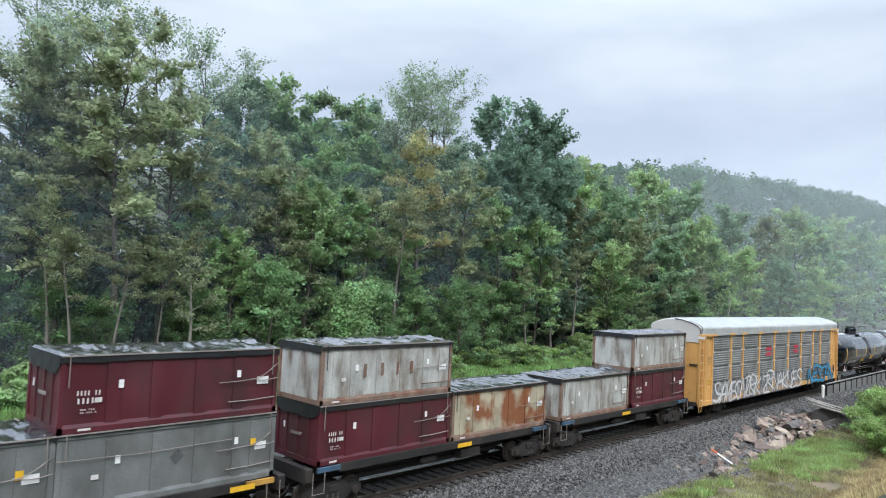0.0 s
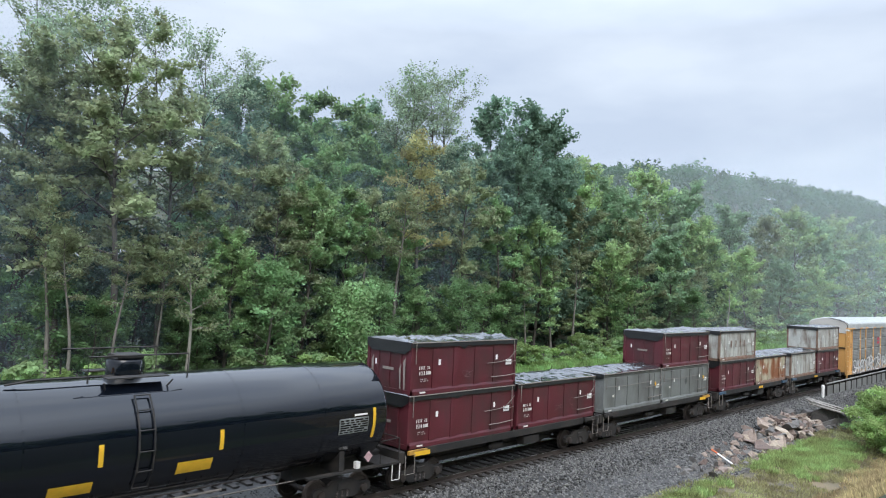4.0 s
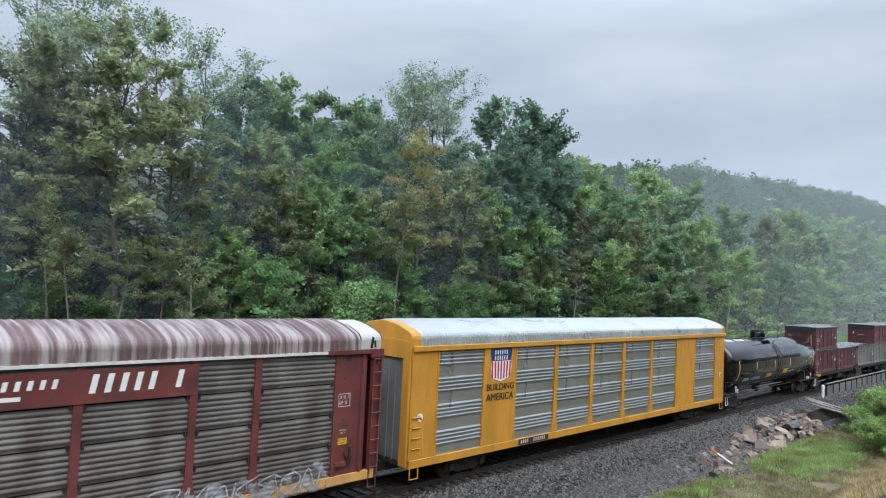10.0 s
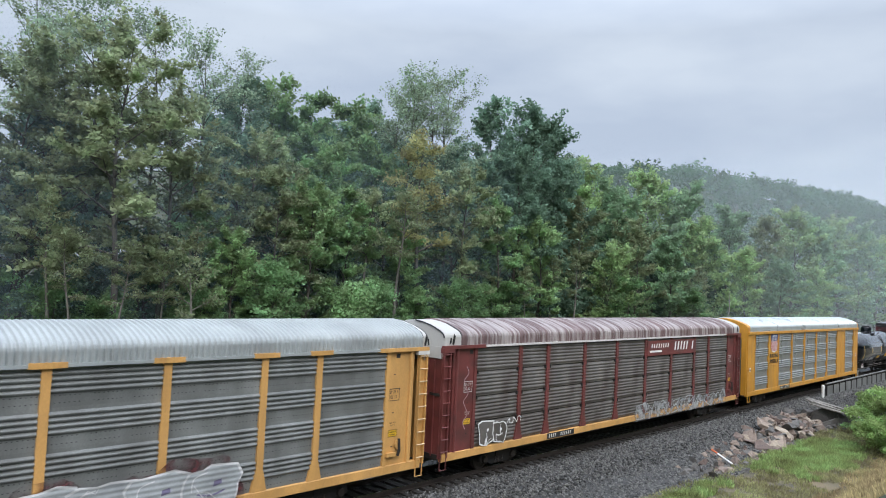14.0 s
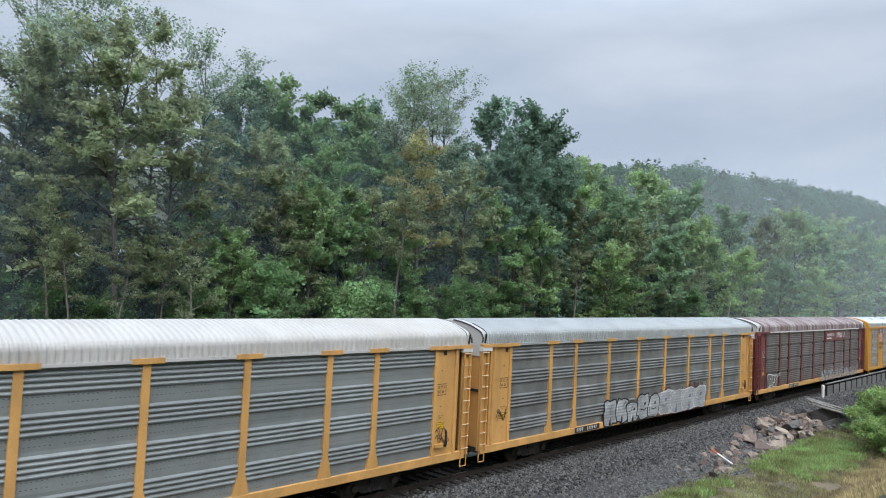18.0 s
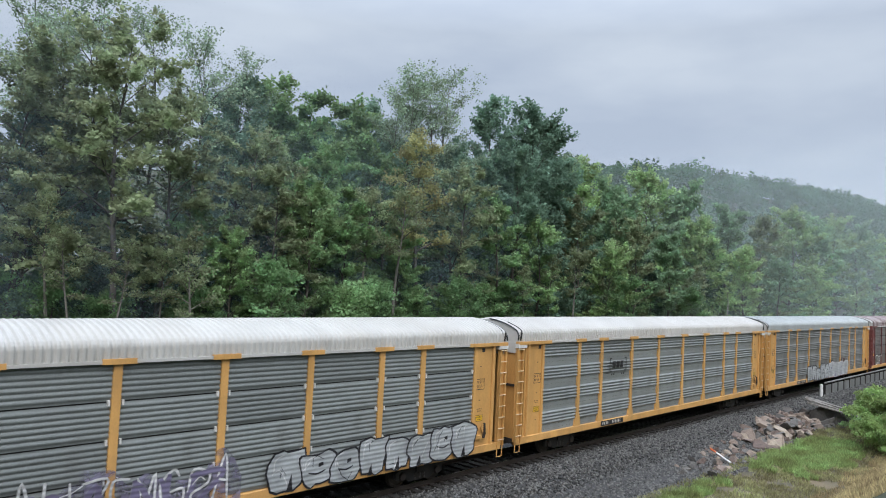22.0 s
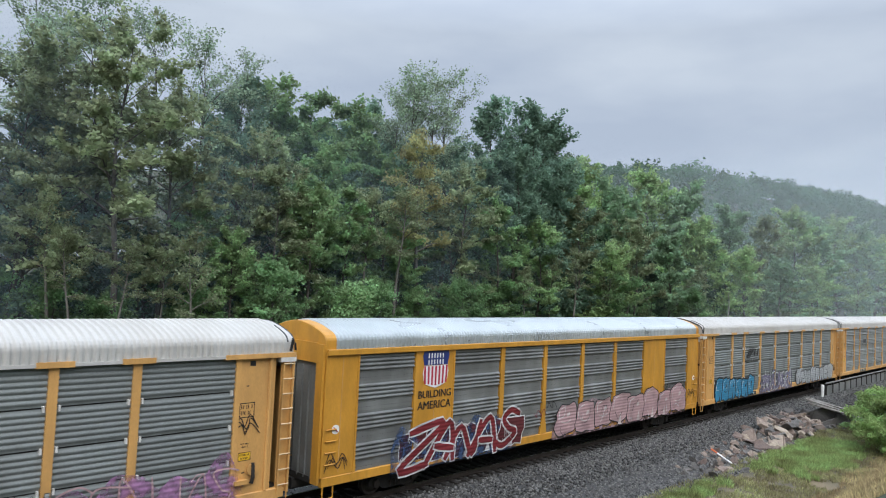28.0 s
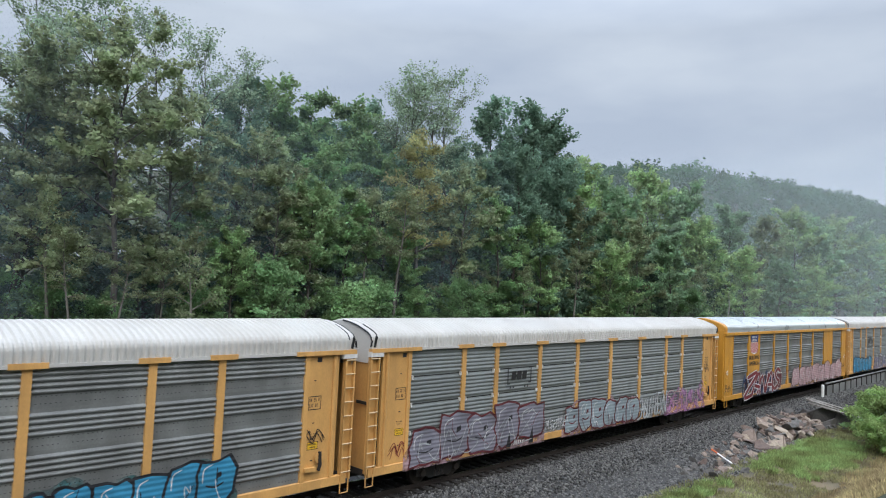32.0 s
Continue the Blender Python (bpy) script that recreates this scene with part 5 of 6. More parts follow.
# ---- tank cars ----
def tank_car(u, label):
    car = thing("tank_car", label, "tank car", "tank cars of the train")
    R, zc, half = 1.68, 2.86, 8.55
    heads = ((0.02, 0.0), (0.6, 0.025), (1.05, 0.08), (1.36, 0.16), (1.54, 0.26), (1.64, 0.36), (R, 0.46))
    prof = [(r, -half + d) for r, d in heads] + [(R, -half / 2), (R, 0), (R, half / 2)] + [(r, half - d) for r, d in heads[::-1]]
    n = 40
    v = [(x, r * math.cos(2 * math.pi * k / n), zc + r * math.sin(2 * math.pi * k / n)) for r, x in prof for k in range(n)]
    f = [(i * n + k, i * n + (k + 1) % n, (i + 1) * n + (k + 1) % n, (i + 1) * n + k) for i in range(len(prof) - 1) for k in range(n)]
    shell = part("tank_shell", Shape().add(v, f), M["black"], car, "glossy wet black tank", smooth=50)
    for x in (-5.6, -2.8, 2.8, 5.6):
        part("weld_band", Shape().add([(x + e, (R + .006) * math.cos(2 * math.pi * k / n), zc + (R + .006) * math.sin(2 * math.pi * k / n)) for e in (-.02, .02) for k in range(n)],
             [(k, (k + 1) % n, n + (k + 1) % n, n + k) for k in range(n)]), M["black"], shell)

    def on_shell(x0, x1, z0, z1, off=0.01, m=8):
        v, f = [], []
        for k in range(m + 1):
            z = z0 + (z1 - z0) * k / m
            y = -math.sqrt(max((R + off) ** 2 - (z - zc) ** 2, 0))
            v += [(x0, y, z), (x1, y, z)]
        return Shape().add(v, [(2 * k, 2 * k + 1, 2 * k + 3, 2 * k + 2) for k in range(m)])

    for x, z0, z1 in ((-7.55, 2.0, 3.3), (-4.55, 2.55, 3.1), (-1.1, 2.55, 3.1), (2.1, 2.55, 3.1), (7.6, 2.2, 3.2)):
        part("reflector_stripe", on_shell(x - .06, x + .06, z0, z1), M["reflect"], shell)
    part("placard", on_shell(-2.2, -1.2, 1.9, 2.2), M["reflect"], shell)
    part("placard", on_shell(0.9, 1.9, 2.02, 2.36), M["reflect"], shell)
    panel = part("data_panel", on_shell(6.15, 7.35, 2.45, 2.95), M["galv_dark"], shell, "painted data panel of dense rows")
    part("number_bars", on_shell(6.75, 7.3, 3.0, 3.06, 0.012, 2), M["offwhite"], shell)
    for r in range(6):
        x = 6.2
        while x < 7.2:
            w = (0.34, 0.16, 0.22, 0.42, 0.12)[int(x * 37 + r * 3) % 5]
            part("row_bar", on_shell(x, min(x + w, 7.31), 2.48 + .075 * r, 2.48 + .075 * r + .045, 0.015, 2), M["black"], panel)
            x += w + 0.06
    for k in range(10):
        part("number_bar", on_shell(-6.3 + .27 * k + (.3 if k > 3 else 0), -6.3 + .27 * k + .12 + (.3 if k > 3 else 0), 1.86, 2.10, 0.012, 3), M["white"], shell)
        part("crown_mark", on_shell(-6.9 + .27 * k + (.3 if k > 3 else 0), -6.9 + .27 * k + .15 + (.3 if k > 3 else 0), zc + R - .10, zc + R - .02, 0.012, 2), M["white"], shell)
    for r, zz in enumerate((3.0, 2.84, 2.74)):
        part("number_bars", Shape().add([(-half + .1 - .008 * 0, yy + a, zz + b) for yy in [-.75 + .13 * k for k in range(9)] for a, b in ((0, 0), (.09, 0), (.09, .1), (0, .1))],
             [(4 * k, 4 * k + 1, 4 * k + 2, 4 * k + 3) for k in range(9)]), M["offwhite"], shell)
    # dome, platform, rails, ladder
    dome = part("dome_housing", Shape().tube([(0, 0, zc + R - .1), (0, 0, zc + R + .32), (0, 0, zc + R + .42), (0, 0, zc + R + .46)], [.5, .5, .46, .2], 16), M["black"], car, smooth=40)
    part("hatch", Shape().box(-.35, .35, -.35, .35, zc + R + .44, zc + R + .56, .04), M["under"], dome)
    plat = part("platform", Shape().box(-.8, .8, -1.0, -.58, zc + R + .02, zc + R + .05).box(-.8, .8, .58, 1.0, zc + R + .02, zc + R + .05), M["under"], car)
    for y in (-1.0, 1.0):
        part("guard_rail", Shape().tube([(-1.3, y, zc + R - .05), (-1.3, y, zc + R + .62), (1.3, y, zc + R + .62), (1.3, y, zc + R - .05)], .025, 5), M["under"], plat)
        part("support", Shape().tube([(-.9, y, zc + R - .06), (-.75, y * .75, zc + 1.30)], .025, 5).tube([(.9, y, zc + R - .06), (.75, y * .75, zc + 1.30)], .025, 5), M["under"], plat)
    for y in (-1, 1):
        pts = [(y * (R + .08) * math.sin(a), zc + (R + .08) * math.cos(a)) for a in (.75, 1.0, 1.3, 1.6, 1.9, 2.2)]
        lad = part("ladder", Shape().tube([(-.2, p, q) for p, q in pts], .025, 5).tube([(.2, p, q) for p, q in pts], .025, 5), M["under"], car)
        for p, q in pts:
            part("rung", Shape().tube([(-.2, p, q), (.2, p, q)], .02, 5), M["under"], lad)
    for y in (-.55,):
        part("top_pipe", Shape().tube([(-3.0, y, zc + R - .02), (-2.4, y, zc + R + .06), (-.5, y, zc + R + .06)], .03, 5), M["under"], car)
    # ends
    for s in (-1, 1):
        part("stub_sill", Shape().box(min(s * 5.4, s * 9.1), max(s * 5.4, s * 9.1), -.32, .32, .78, 1.35, .04), M["under"], car)
        part("saddle", Shape().prism_x([(-1.35, 1.1), (1.35, 1.1), (1.3, 2.1), (.9, 1.6), (0, 1.38), (-.9, 1.6), (-1.3, 2.1)], s * 6.6 - .1, s * 6.6 + .1), M["under"], car)
        part("end_deck", Shape().box(min(s * 8.1, s * 9.1), max(s * 8.1, s * 9.1), -1.45, 1.45, 1.1, 1.18), M["under"], car)
        part("side_walk", Shape().box(min(s * 5.2, s * 8.3), max(s * 5.2, s * 8.3), -1.45, -1.25, 1.12, 1.18), M["under"], car)
        part("handrail", Shape().tube([(s * 8.2, -1.4, 1.2), (s * 8.2, -1.4, 1.95), (s * 9.0, -1.4, 1.98), (s * 9.05, 1.4, 1.98), (s * 8.2, 1.4, 1.95), (s * 8.2, 1.4, 1.2)], .022, 5), M["under"], car)
        part("handrail", Shape().tube([(s * 9.05, -1.4, 1.1), (s * 9.05, -1.4, 1.98)], .022, 5), M["under"], car)
        part("stirrup", Shape().tube([(s * 8.75, -1.42, 1.1), (s * 8.75, -1.42, .55), (s * 9.1, -1.42, .55), (s * 9.1, -1.42, 1.1)], .022, 5), M["offwhite"], car)
        part("hazard_diamond", Shape().add([(s * 7.6 + a, -1.47, 1.55 + b) for a, b in ((0, -.19), (.19, 0), (0, .19), (-.19, 0))], [(0, 1, 2, 3)]), M["g_pink"], car, "white and red diamond placard")
        part("brake_fitting", Shape().box(s * 7.2 - .08, s * 7.2 + .08, -1.46, -1.3, 1.2, 1.42), M["offwhite"], car)
        truck(car, s * 6.9)
    part("outlet_valve", Shape().tube([(0, 0, zc - R - .0), (0, 0, zc - R - .35), (0, 0, zc - R - .6)], [.3, .2, .12], 10), M["under"], car, smooth=40)
    part("brake_rod", Shape().tube([(-5.2, -.75, .98), (5.2, -.75, .98)], .02, 5), M["rope"], car)
    part("brake_cylinder", Shape().tube([(-1.9, -.5, 1.05), (-1.2, -.5, 1.05)], .16, 10), M["under"], car, smooth=40)
    part("heater_pipe", Shape().tube([(-2.6, -.9, 1.2), (2.6, -.9, 1.2)], .035, 6), M["rope"], car)
    couplers(car, 8.9)
    return roll_on(car, u)


tank_car(-22.9, "glossy black tank car with yellow reflector stripes")
tank_car(78.9, "black tank car at the head of the visible train")
tank_car(97.6, "black tank car far up the line")


# ---- woods ----
def leaf_quads(rng, p, nrm, size):
    """Pointed leaves at p, facing nrm."""
    n = len(p)
    nrm = nrm / (np.linalg.norm(nrm, axis=1, keepdims=True) + 1e-9)
    a = np.cross(nrm, rng.normal(size=(n, 3)))
    a /= np.linalg.norm(a, axis=1, keepdims=True) + 1e-9
    b = np.cross(nrm, a)
    s = size * (0.55 + 0.9 * rng.random(n))[:, None]
    a, b = a * s, b * s * 0.62
    return np.stack([p - a, p - b + a * 0.15, p + a, p + b + a * 0.15], 1)


def leaf_cloud(rng, centres, radii, n, size, flat=0.55, shell=0.7):
    """Loose leaves round squashed clumps: they lie on the clumps' skins and face outwards, few hang underneath."""
    centres, radii = np.asarray(centres), np.asarray(radii)
    w = radii ** 2
    idx = rng.choice(len(centres), n, p=w / w.sum())
    d = rng.normal(size=(n, 3))
    d /= np.linalg.norm(d, axis=1, keepdims=True)
    d[:, 2] = np.where((d[:, 2] < -0.1) & (rng.random(n) < 0.7), -d[:, 2], d[:, 2])
    r = (shell + (1 - shell) * rng.random(n)) * (1 + 0.18 * rng.normal(size=n))
    p = centres[idx] + d * (radii[idx] * r)[:, None] * np.array([1, 1, flat])
    return leaf_quads(rng, p, d * np.array([0.6, 0.6, 0.8]) + rng.normal(size=(n, 3)) * 0.5 + np.array([0, 0, 0.3]), size)


def tree_meshes(seed, height, spread, base, leaf, n, size, bark, limbs=26, tuft=0.30, rise=1.0, droop=0.0, thick=1.0, bare=0.3, twigs=6):
    """A tapered trunk, limbs that fork into twigs, and leaves in sprays along the twigs; all start at the root."""
    rnd, rng = random.Random(seed), np.random.default_rng(seed)
    stem, wood = Shape(), Shape()
    lean = Vector((rnd.uniform(-.04, .04), rnd.uniform(-.04, .02), 1))
    pts = [Vector((lean.x * z + 0.22 * math.sin(z * .45 + seed), lean.y * z + 0.2 * math.sin(z * .37 + seed * 2), z)) for z in np.linspace(-0.6, height * 0.93, 11)]
    r0 = (0.010 * height + 0.05) * thick
    stem.tube(pts, [r0 * (1.5 if i == 0 else (1 - i / 11.0)) for i in range(11)], 8)

    def on_trunk(z):
        t = min(max((z + 0.6) / (height * 0.93 + 0.6) * 10, 0), 9.99)
        return pts[int(t)].lerp(pts[int(t) + 1], t - int(t))

    segs = []
    for i in range(limbs):
        q = ((i + 0.5) / limbs) ** 0.92
        env = max(0.12, 1 - ((q - 0.40) / 0.80) ** 2) ** 0.6
        reach = spread * env * rnd.uniform(0.55, 1.18)
        az = i * 2.39996 + rnd.uniform(-.6, .6)
        el = radians(4 + 58 * q * rise + rnd.uniform(-12, 14))
        root = on_trunk(height * (base + (0.93 - base) * q) * rnd.uniform(0.94, 1.0))
        way = Vector((math.cos(az) * math.cos(el), math.sin(az) * math.cos(el), math.sin(el)))
        tip = root + way * reach - Vector((0, 0, droop * reach))
        mid = root.lerp(tip, 0.5) + Vector((rnd.uniform(-.1, .1), rnd.uniform(-.1, .1), 0.10 + droop * 0.35)) * reach
        g = 0.35 * r0 * (1.15 - q)
        wood.tube([root, mid, tip], [g, g * 0.6, g * 0.2], 4, False)
        for j in range(twigs):
            t = bare + (1 - bare) * (j + rnd.random()) / twigs
            p = root.lerp(mid, t * 2) if t < 0.5 else mid.lerp(tip, t * 2 - 1)
            d = Vector((rnd.uniform(-1, 1), rnd.uniform(-1, 1), rnd.uniform(-0.35, 0.65) - droop)) + way * 0.9
            e = p + d.normalized() * max(0.6, reach * rnd.uniform(0.22, 0.48))
            segs.append((p, e))
            if j % 2 == 0:
                wood.tube([p, e], [g * 0.3, 0.006], 3, False)
        segs.append((mid.lerp(tip, 0.4), tip))
    crown_top = on_trunk(height * 0.93)
    for j in range(4):
        segs.append((crown_top, crown_top + Vector((rnd.uniform(-.25, .25), rnd.uniform(-.25, .25), rnd.uniform(0.2, 0.5))) * spread))
    a, b = np.array([s[0] for s in segs]), np.array([s[1] for s in segs])
    ln = np.linalg.norm(b - a, axis=1) + 0.25
    idx = rng.choice(len(segs), n, p=ln / ln.sum())
    p = a[idx] + (b - a)[idx] * (rng.random(n) ** 0.75 * 1.08)[:, None] + rng.normal(size=(n, 3)) * tuft * np.array([1, 1, 0.55])
    q = leaf_quads(rng, p, rng.normal(size=(n, 3)) * 0.6 + np.array([0, 0, 0.7]), size)
    return stem.mesh("trunk", bark, 60), wood.mesh("branching", bark, 60), quads_mesh("crown", q, leaf)


KINDS = {}


def tree_kind(key, name, label, *args, **kw):
    """One or two forms of a kind of tree."""
    KINDS[key] = [(name, label, *tree_meshes(args[0] + 100 * v, *args[1:], **kw)) for v in range(2)]


def plant(key, x, y, k=1.0, turn=0.0, group="trees of the wood", z=None, form=0):
    name, label, trunk_me, limb_me, crown_me = KINDS[key][form % 2]
    t = thing(name, label, "tree", group)
    part("trunk", trunk_me, None, t)
    tagged(part("branching", limb_me, None, t), kind="stuff")
    part("crown", crown_me, None, t)
    t.matrix_basis = Matrix.Translation((x, y, ground_height(x, y) if z is None else z)) @ Matrix.Rotation(turn, 4, "Z") @ Matrix.Scale(k, 4)
    return t


tree_kind("olive", "ash_tree", "tall tree with drooping olive-yellow leaf layers and bare lower trunk", 11, 22, 4.8, 0.34, M["leaf_olive"], 12500, 0.15, M["bark"], limbs=30, tuft=0.20, rise=0.7, droop=0.16, twigs=6)
tree_kind("yellow", "yellowing_tree", "slender tree with yellowing foliage", 12, 16, 2.3, 0.42, M["leaf_yellow"], 5200, 0.10, M["bark_grey"], limbs=18, tuft=0.24, rise=0.6, twigs=5)
tree_kind("green", "maple_tree", "full green broadleaf tree at the wood's edge", 13, 19, 4.3, 0.10, M["leaf_green"], 14500, 0.155, M["bark"], limbs=36, tuft=0.23, droop=0.05, twigs=5)
tree_kind("green_b", "maple_tree", "green broadleaf tree with layered boughs", 14, 18, 4.2, 0.14, M["leaf_mid"], 13500, 0.15, M["bark"], limbs=32, tuft=0.21, rise=0.8, droop=0.10, twigs=5)
tree_kind("dark", "oak_tree", "dark dense broadleaf tree", 15, 20, 4.0, 0.12, M["leaf_blue"], 14500, 0.15, M["bark"], limbs=38, tuft=0.25, twigs=5)
tree_kind("airy", "poplar_tree", "tall airy poplar with sky showing through its crown", 16, 24, 3.9, 0.40, M["leaf_airy"], 7200, 0.09, M["bark"], limbs=34, tuft=0.24, rise=1.0, thick=0.7, twigs=6)
tree_kind("deep", "beech_tree", "shaded dark-green tree inside the wood", 17, 17, 4.6, 0.04, M["leaf_shade"], 3600, 0.30, M["bark"], limbs=30, tuft=0.45)
tree_kind("young", "young_tree", "young bright-green tree at the wood's edge", 18, 8, 2.6, 0.04, M["leaf_under"], 6000, 0.11, M["bark"], limbs=26, tuft=0.24)
tree_kind("sapling", "sapling", "thin sapling with few leaves", 19, 9, 1.7, 0.40, M["leaf_olive"], 2200, 0.085, M["bark_pale"], limbs=14, tuft=0.2, twigs=4)
tree_kind("pole", "pole_tree", "slim tree with a long bare trunk", 31, 15, 1.9, 0.62, M["leaf_olive"], 3000, 0.09, M["bark_grey"], limbs=14, tuft=0.22, twigs=4)
tree_kind("mist", "maple_tree", "full green broadleaf tree, its leaf colour paled for mist", 23, 18, 5.8, 0.04, M["leaf_mist"], 14000, 0.19, M["bark"], limbs=34, tuft=0.28, twigs=5)
tree_kind("mist_b", "oak_tree", "dark broadleaf tree, its leaf colour paled for mist", 24, 17, 5.6, 0.06, M["leaf_mist_b"], 13000, 0.19, M["bark"], limbs=32, tuft=0.28, twigs=5)
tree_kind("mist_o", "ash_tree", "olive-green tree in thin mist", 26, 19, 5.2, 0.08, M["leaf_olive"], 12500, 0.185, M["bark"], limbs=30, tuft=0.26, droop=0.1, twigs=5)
WEST_STAND = [("airy", 13.5, 52, 1.13), ("airy", 16.5, 56, 1.16), ("airy", 18.3, 53, 1.18), ("airy", 23.4, 55, 1.17), ("airy", 25.6, 52, 1.11),
    ("airy", 30.3, 55, 1.10), ("olive", 17.3, 46, 1.07), ("olive", 15.1, 49, 1.00), ("olive", 21.6, 48, 0.93), ("olive", 12.7, 50, 0.94),
    ("dark", 13.3, 50, 0.87), ("dark", 19.0, 55, 0.81), ("dark", 29.9, 55, 1.04), ("dark", 26.4, 54, 0.78), ("green_b", 23.4, 47, 0.67),
    ("green", 24.9, 45, 0.57), ("pole", 14.0, 42.5, 0.68), ("pole", 13.2, 44, 0.82), ("pole", 16.2, 42, 0.65), ("pole", 19.2, 43, 0.62),
    ("sapling", 20.5, 42, 1.12), ("olive", 27.9, 48, 0.84)]
MID_STAND = [("dark", 31.8, 55, 1.19), ("green", 34.3, 55, 1.29), ("green_b", 37.5, 54, 1.35), ("green", 43.2, 56, 1.27), ("dark", 47.3, 57, 1.28),
    ("green_b", 35.4, 49, 1.01), ("olive", 29.1, 46, 0.72), ("green", 30.9, 44.5, 0.77), ("green_b", 36.1, 46, 0.83), ("young", 26.5, 42.5, 1.08),
    ("green_b", 44.6, 52, 1.10), ("airy", 49.3, 53, 1.24), ("airy", 55.7, 54, 1.30), ("yellow", 44.1, 46, 1.36), ("dark", 55.4, 52, 1.13),
    ("dark", 62.4, 53, 1.41), ("dark", 69.0, 54, 1.50), ("dark", 76.7, 56, 1.47), ("airy", 83.6, 59, 1.26), ("dark", 61.9, 49, 1.13),
    ("olive", 51.3, 47, 0.87), ("green_b", 54.9, 46, 0.90), ("green_b", 41.7, 46, 0.70), ("dark", 75.7, 53, 1.18), ("pole", 37.9, 46, 1.04),
    ("pole", 39.9, 44, 1.06), ("young", 46.4, 42.5, 0.99), ("young", 36.5, 42.5, 0.92), ("green", 62.5, 46, 0.80)]
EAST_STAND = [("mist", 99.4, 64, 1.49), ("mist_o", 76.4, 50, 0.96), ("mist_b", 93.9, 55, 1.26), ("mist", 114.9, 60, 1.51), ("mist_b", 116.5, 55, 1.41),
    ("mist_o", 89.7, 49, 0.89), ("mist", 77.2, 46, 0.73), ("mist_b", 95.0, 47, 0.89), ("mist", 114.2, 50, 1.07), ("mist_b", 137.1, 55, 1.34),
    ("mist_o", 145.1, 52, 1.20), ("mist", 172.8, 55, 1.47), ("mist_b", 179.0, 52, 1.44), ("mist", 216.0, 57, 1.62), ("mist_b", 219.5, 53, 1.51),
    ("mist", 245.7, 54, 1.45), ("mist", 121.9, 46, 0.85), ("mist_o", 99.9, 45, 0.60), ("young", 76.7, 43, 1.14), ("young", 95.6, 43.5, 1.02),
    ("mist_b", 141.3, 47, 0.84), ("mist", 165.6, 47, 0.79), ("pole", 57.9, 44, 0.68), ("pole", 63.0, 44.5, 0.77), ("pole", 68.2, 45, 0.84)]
for stand in (WEST_STAND, MID_STAND, EAST_STAND):
    for i, (key, x, y, k) in enumerate(stand):
        plant(key, x, y, k, i * 1.7 + len(stand), form=i)
# a clump of poplars standing over the rest
for i, (x, y, k) in enumerate(((47.8, 53.6, 1.14), (52.3, 53, 1.23), (51.0, 55, 1.22))):
    plant("airy", x, y, k, 1.3 * i, form=i)
# the inner wood, row behind row; its shade is put into the dark leaf colour
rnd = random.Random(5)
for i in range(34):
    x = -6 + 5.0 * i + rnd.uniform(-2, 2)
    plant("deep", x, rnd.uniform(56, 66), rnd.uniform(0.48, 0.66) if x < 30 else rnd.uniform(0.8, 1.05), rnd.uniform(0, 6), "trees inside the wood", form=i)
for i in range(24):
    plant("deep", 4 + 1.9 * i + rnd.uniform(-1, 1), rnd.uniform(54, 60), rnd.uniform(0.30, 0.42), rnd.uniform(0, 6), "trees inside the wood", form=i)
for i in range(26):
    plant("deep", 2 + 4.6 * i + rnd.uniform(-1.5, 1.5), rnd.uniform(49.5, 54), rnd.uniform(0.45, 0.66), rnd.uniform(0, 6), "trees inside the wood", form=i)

for i in range(20):
    plant("young", 5 + 2.7 * i + rnd.uniform(-1, 1), rnd.uniform(44.5, 49), rnd.uniform(0.6, 0.95), rnd.uniform(0, 6), "young trees under the wood", form=i)

# a stump hidden under a mound of creeper, and a bleached snag
rng = np.random.default_rng(63)
mound = thing("creeper_mound", "dead stump smothered by a bright mound of creeper", "creeper")
part("stump", Shape().tube([(0, 0, -.4), (0.1, 0, 3.2), (0.25, 0, 6.6)], [.3, .22, .12], 8), M["bark_grey"], mound)
cs = [(0.12 * z * math.sin(z) + rng.normal() * 0.42, rng.normal() * 0.5, z) for z in np.linspace(1.0, 7.2, 44)]
part("creeper", quads_mesh("creeper", leaf_cloud(rng, cs, [0.62 + 0.75 * math.sin(math.pi * min(c[2] / 8.2, 1)) for c in cs], 9000, 0.11, 0.8, 0.85), M["leaf_mid"]), None, mound)
mound.matrix_basis = pose(33.7, 41.8, ground_height(33.7, 41.8))
snag = thing("dead_snag", "bleached leaning dead snag without leaves", "tree")
part("trunk", Shape().tube(smooth_line([(0, 0, -.3), (.5, 0, 3.0), (1.3, 0, 6.2), (1.0, 0, 8.6)], 3), [.11, .11, .10, .10, .09, .09, .08, .07, .06, .04], 6), M["bark_pale"], snag)
snag.matrix_basis = pose(107.5, 43.6, ground_height(107.5, 43.6))


# far woods on the rising hill, and the ridge behind
def hill_height(x, y):
    """A wooded ridge that climbs away from the line."""
    k = min(max((y - 60) / 140, 0), 1)
    ridge = float(np.interp(x, (40, 200, 295, 421, 621, 850, 949, 1150), (34, 46, 57, 74, 90, 103, 94, 52)))
    return -0.6 + k * k * (3 - 2 * k) * ridge + 5 * noise.noise((x * .02, y * .02, 5)) * k - max(y - 230, 0) * 0.2


hx = [50 + 18 * i for i in range(68)]
hy = [60, 70] + [85 + 14 * i for i in range(20)]
hill = Shape().add([(x, y, hill_height(x, y) - 0.4) for y in hy for x in hx],
                   [(j * len(hx) + i, j * len(hx) + i + 1, (j + 1) * len(hx) + i + 1, (j + 1) * len(hx) + i) for j in range(len(hy) - 1) for i in range(len(hx) - 1)])
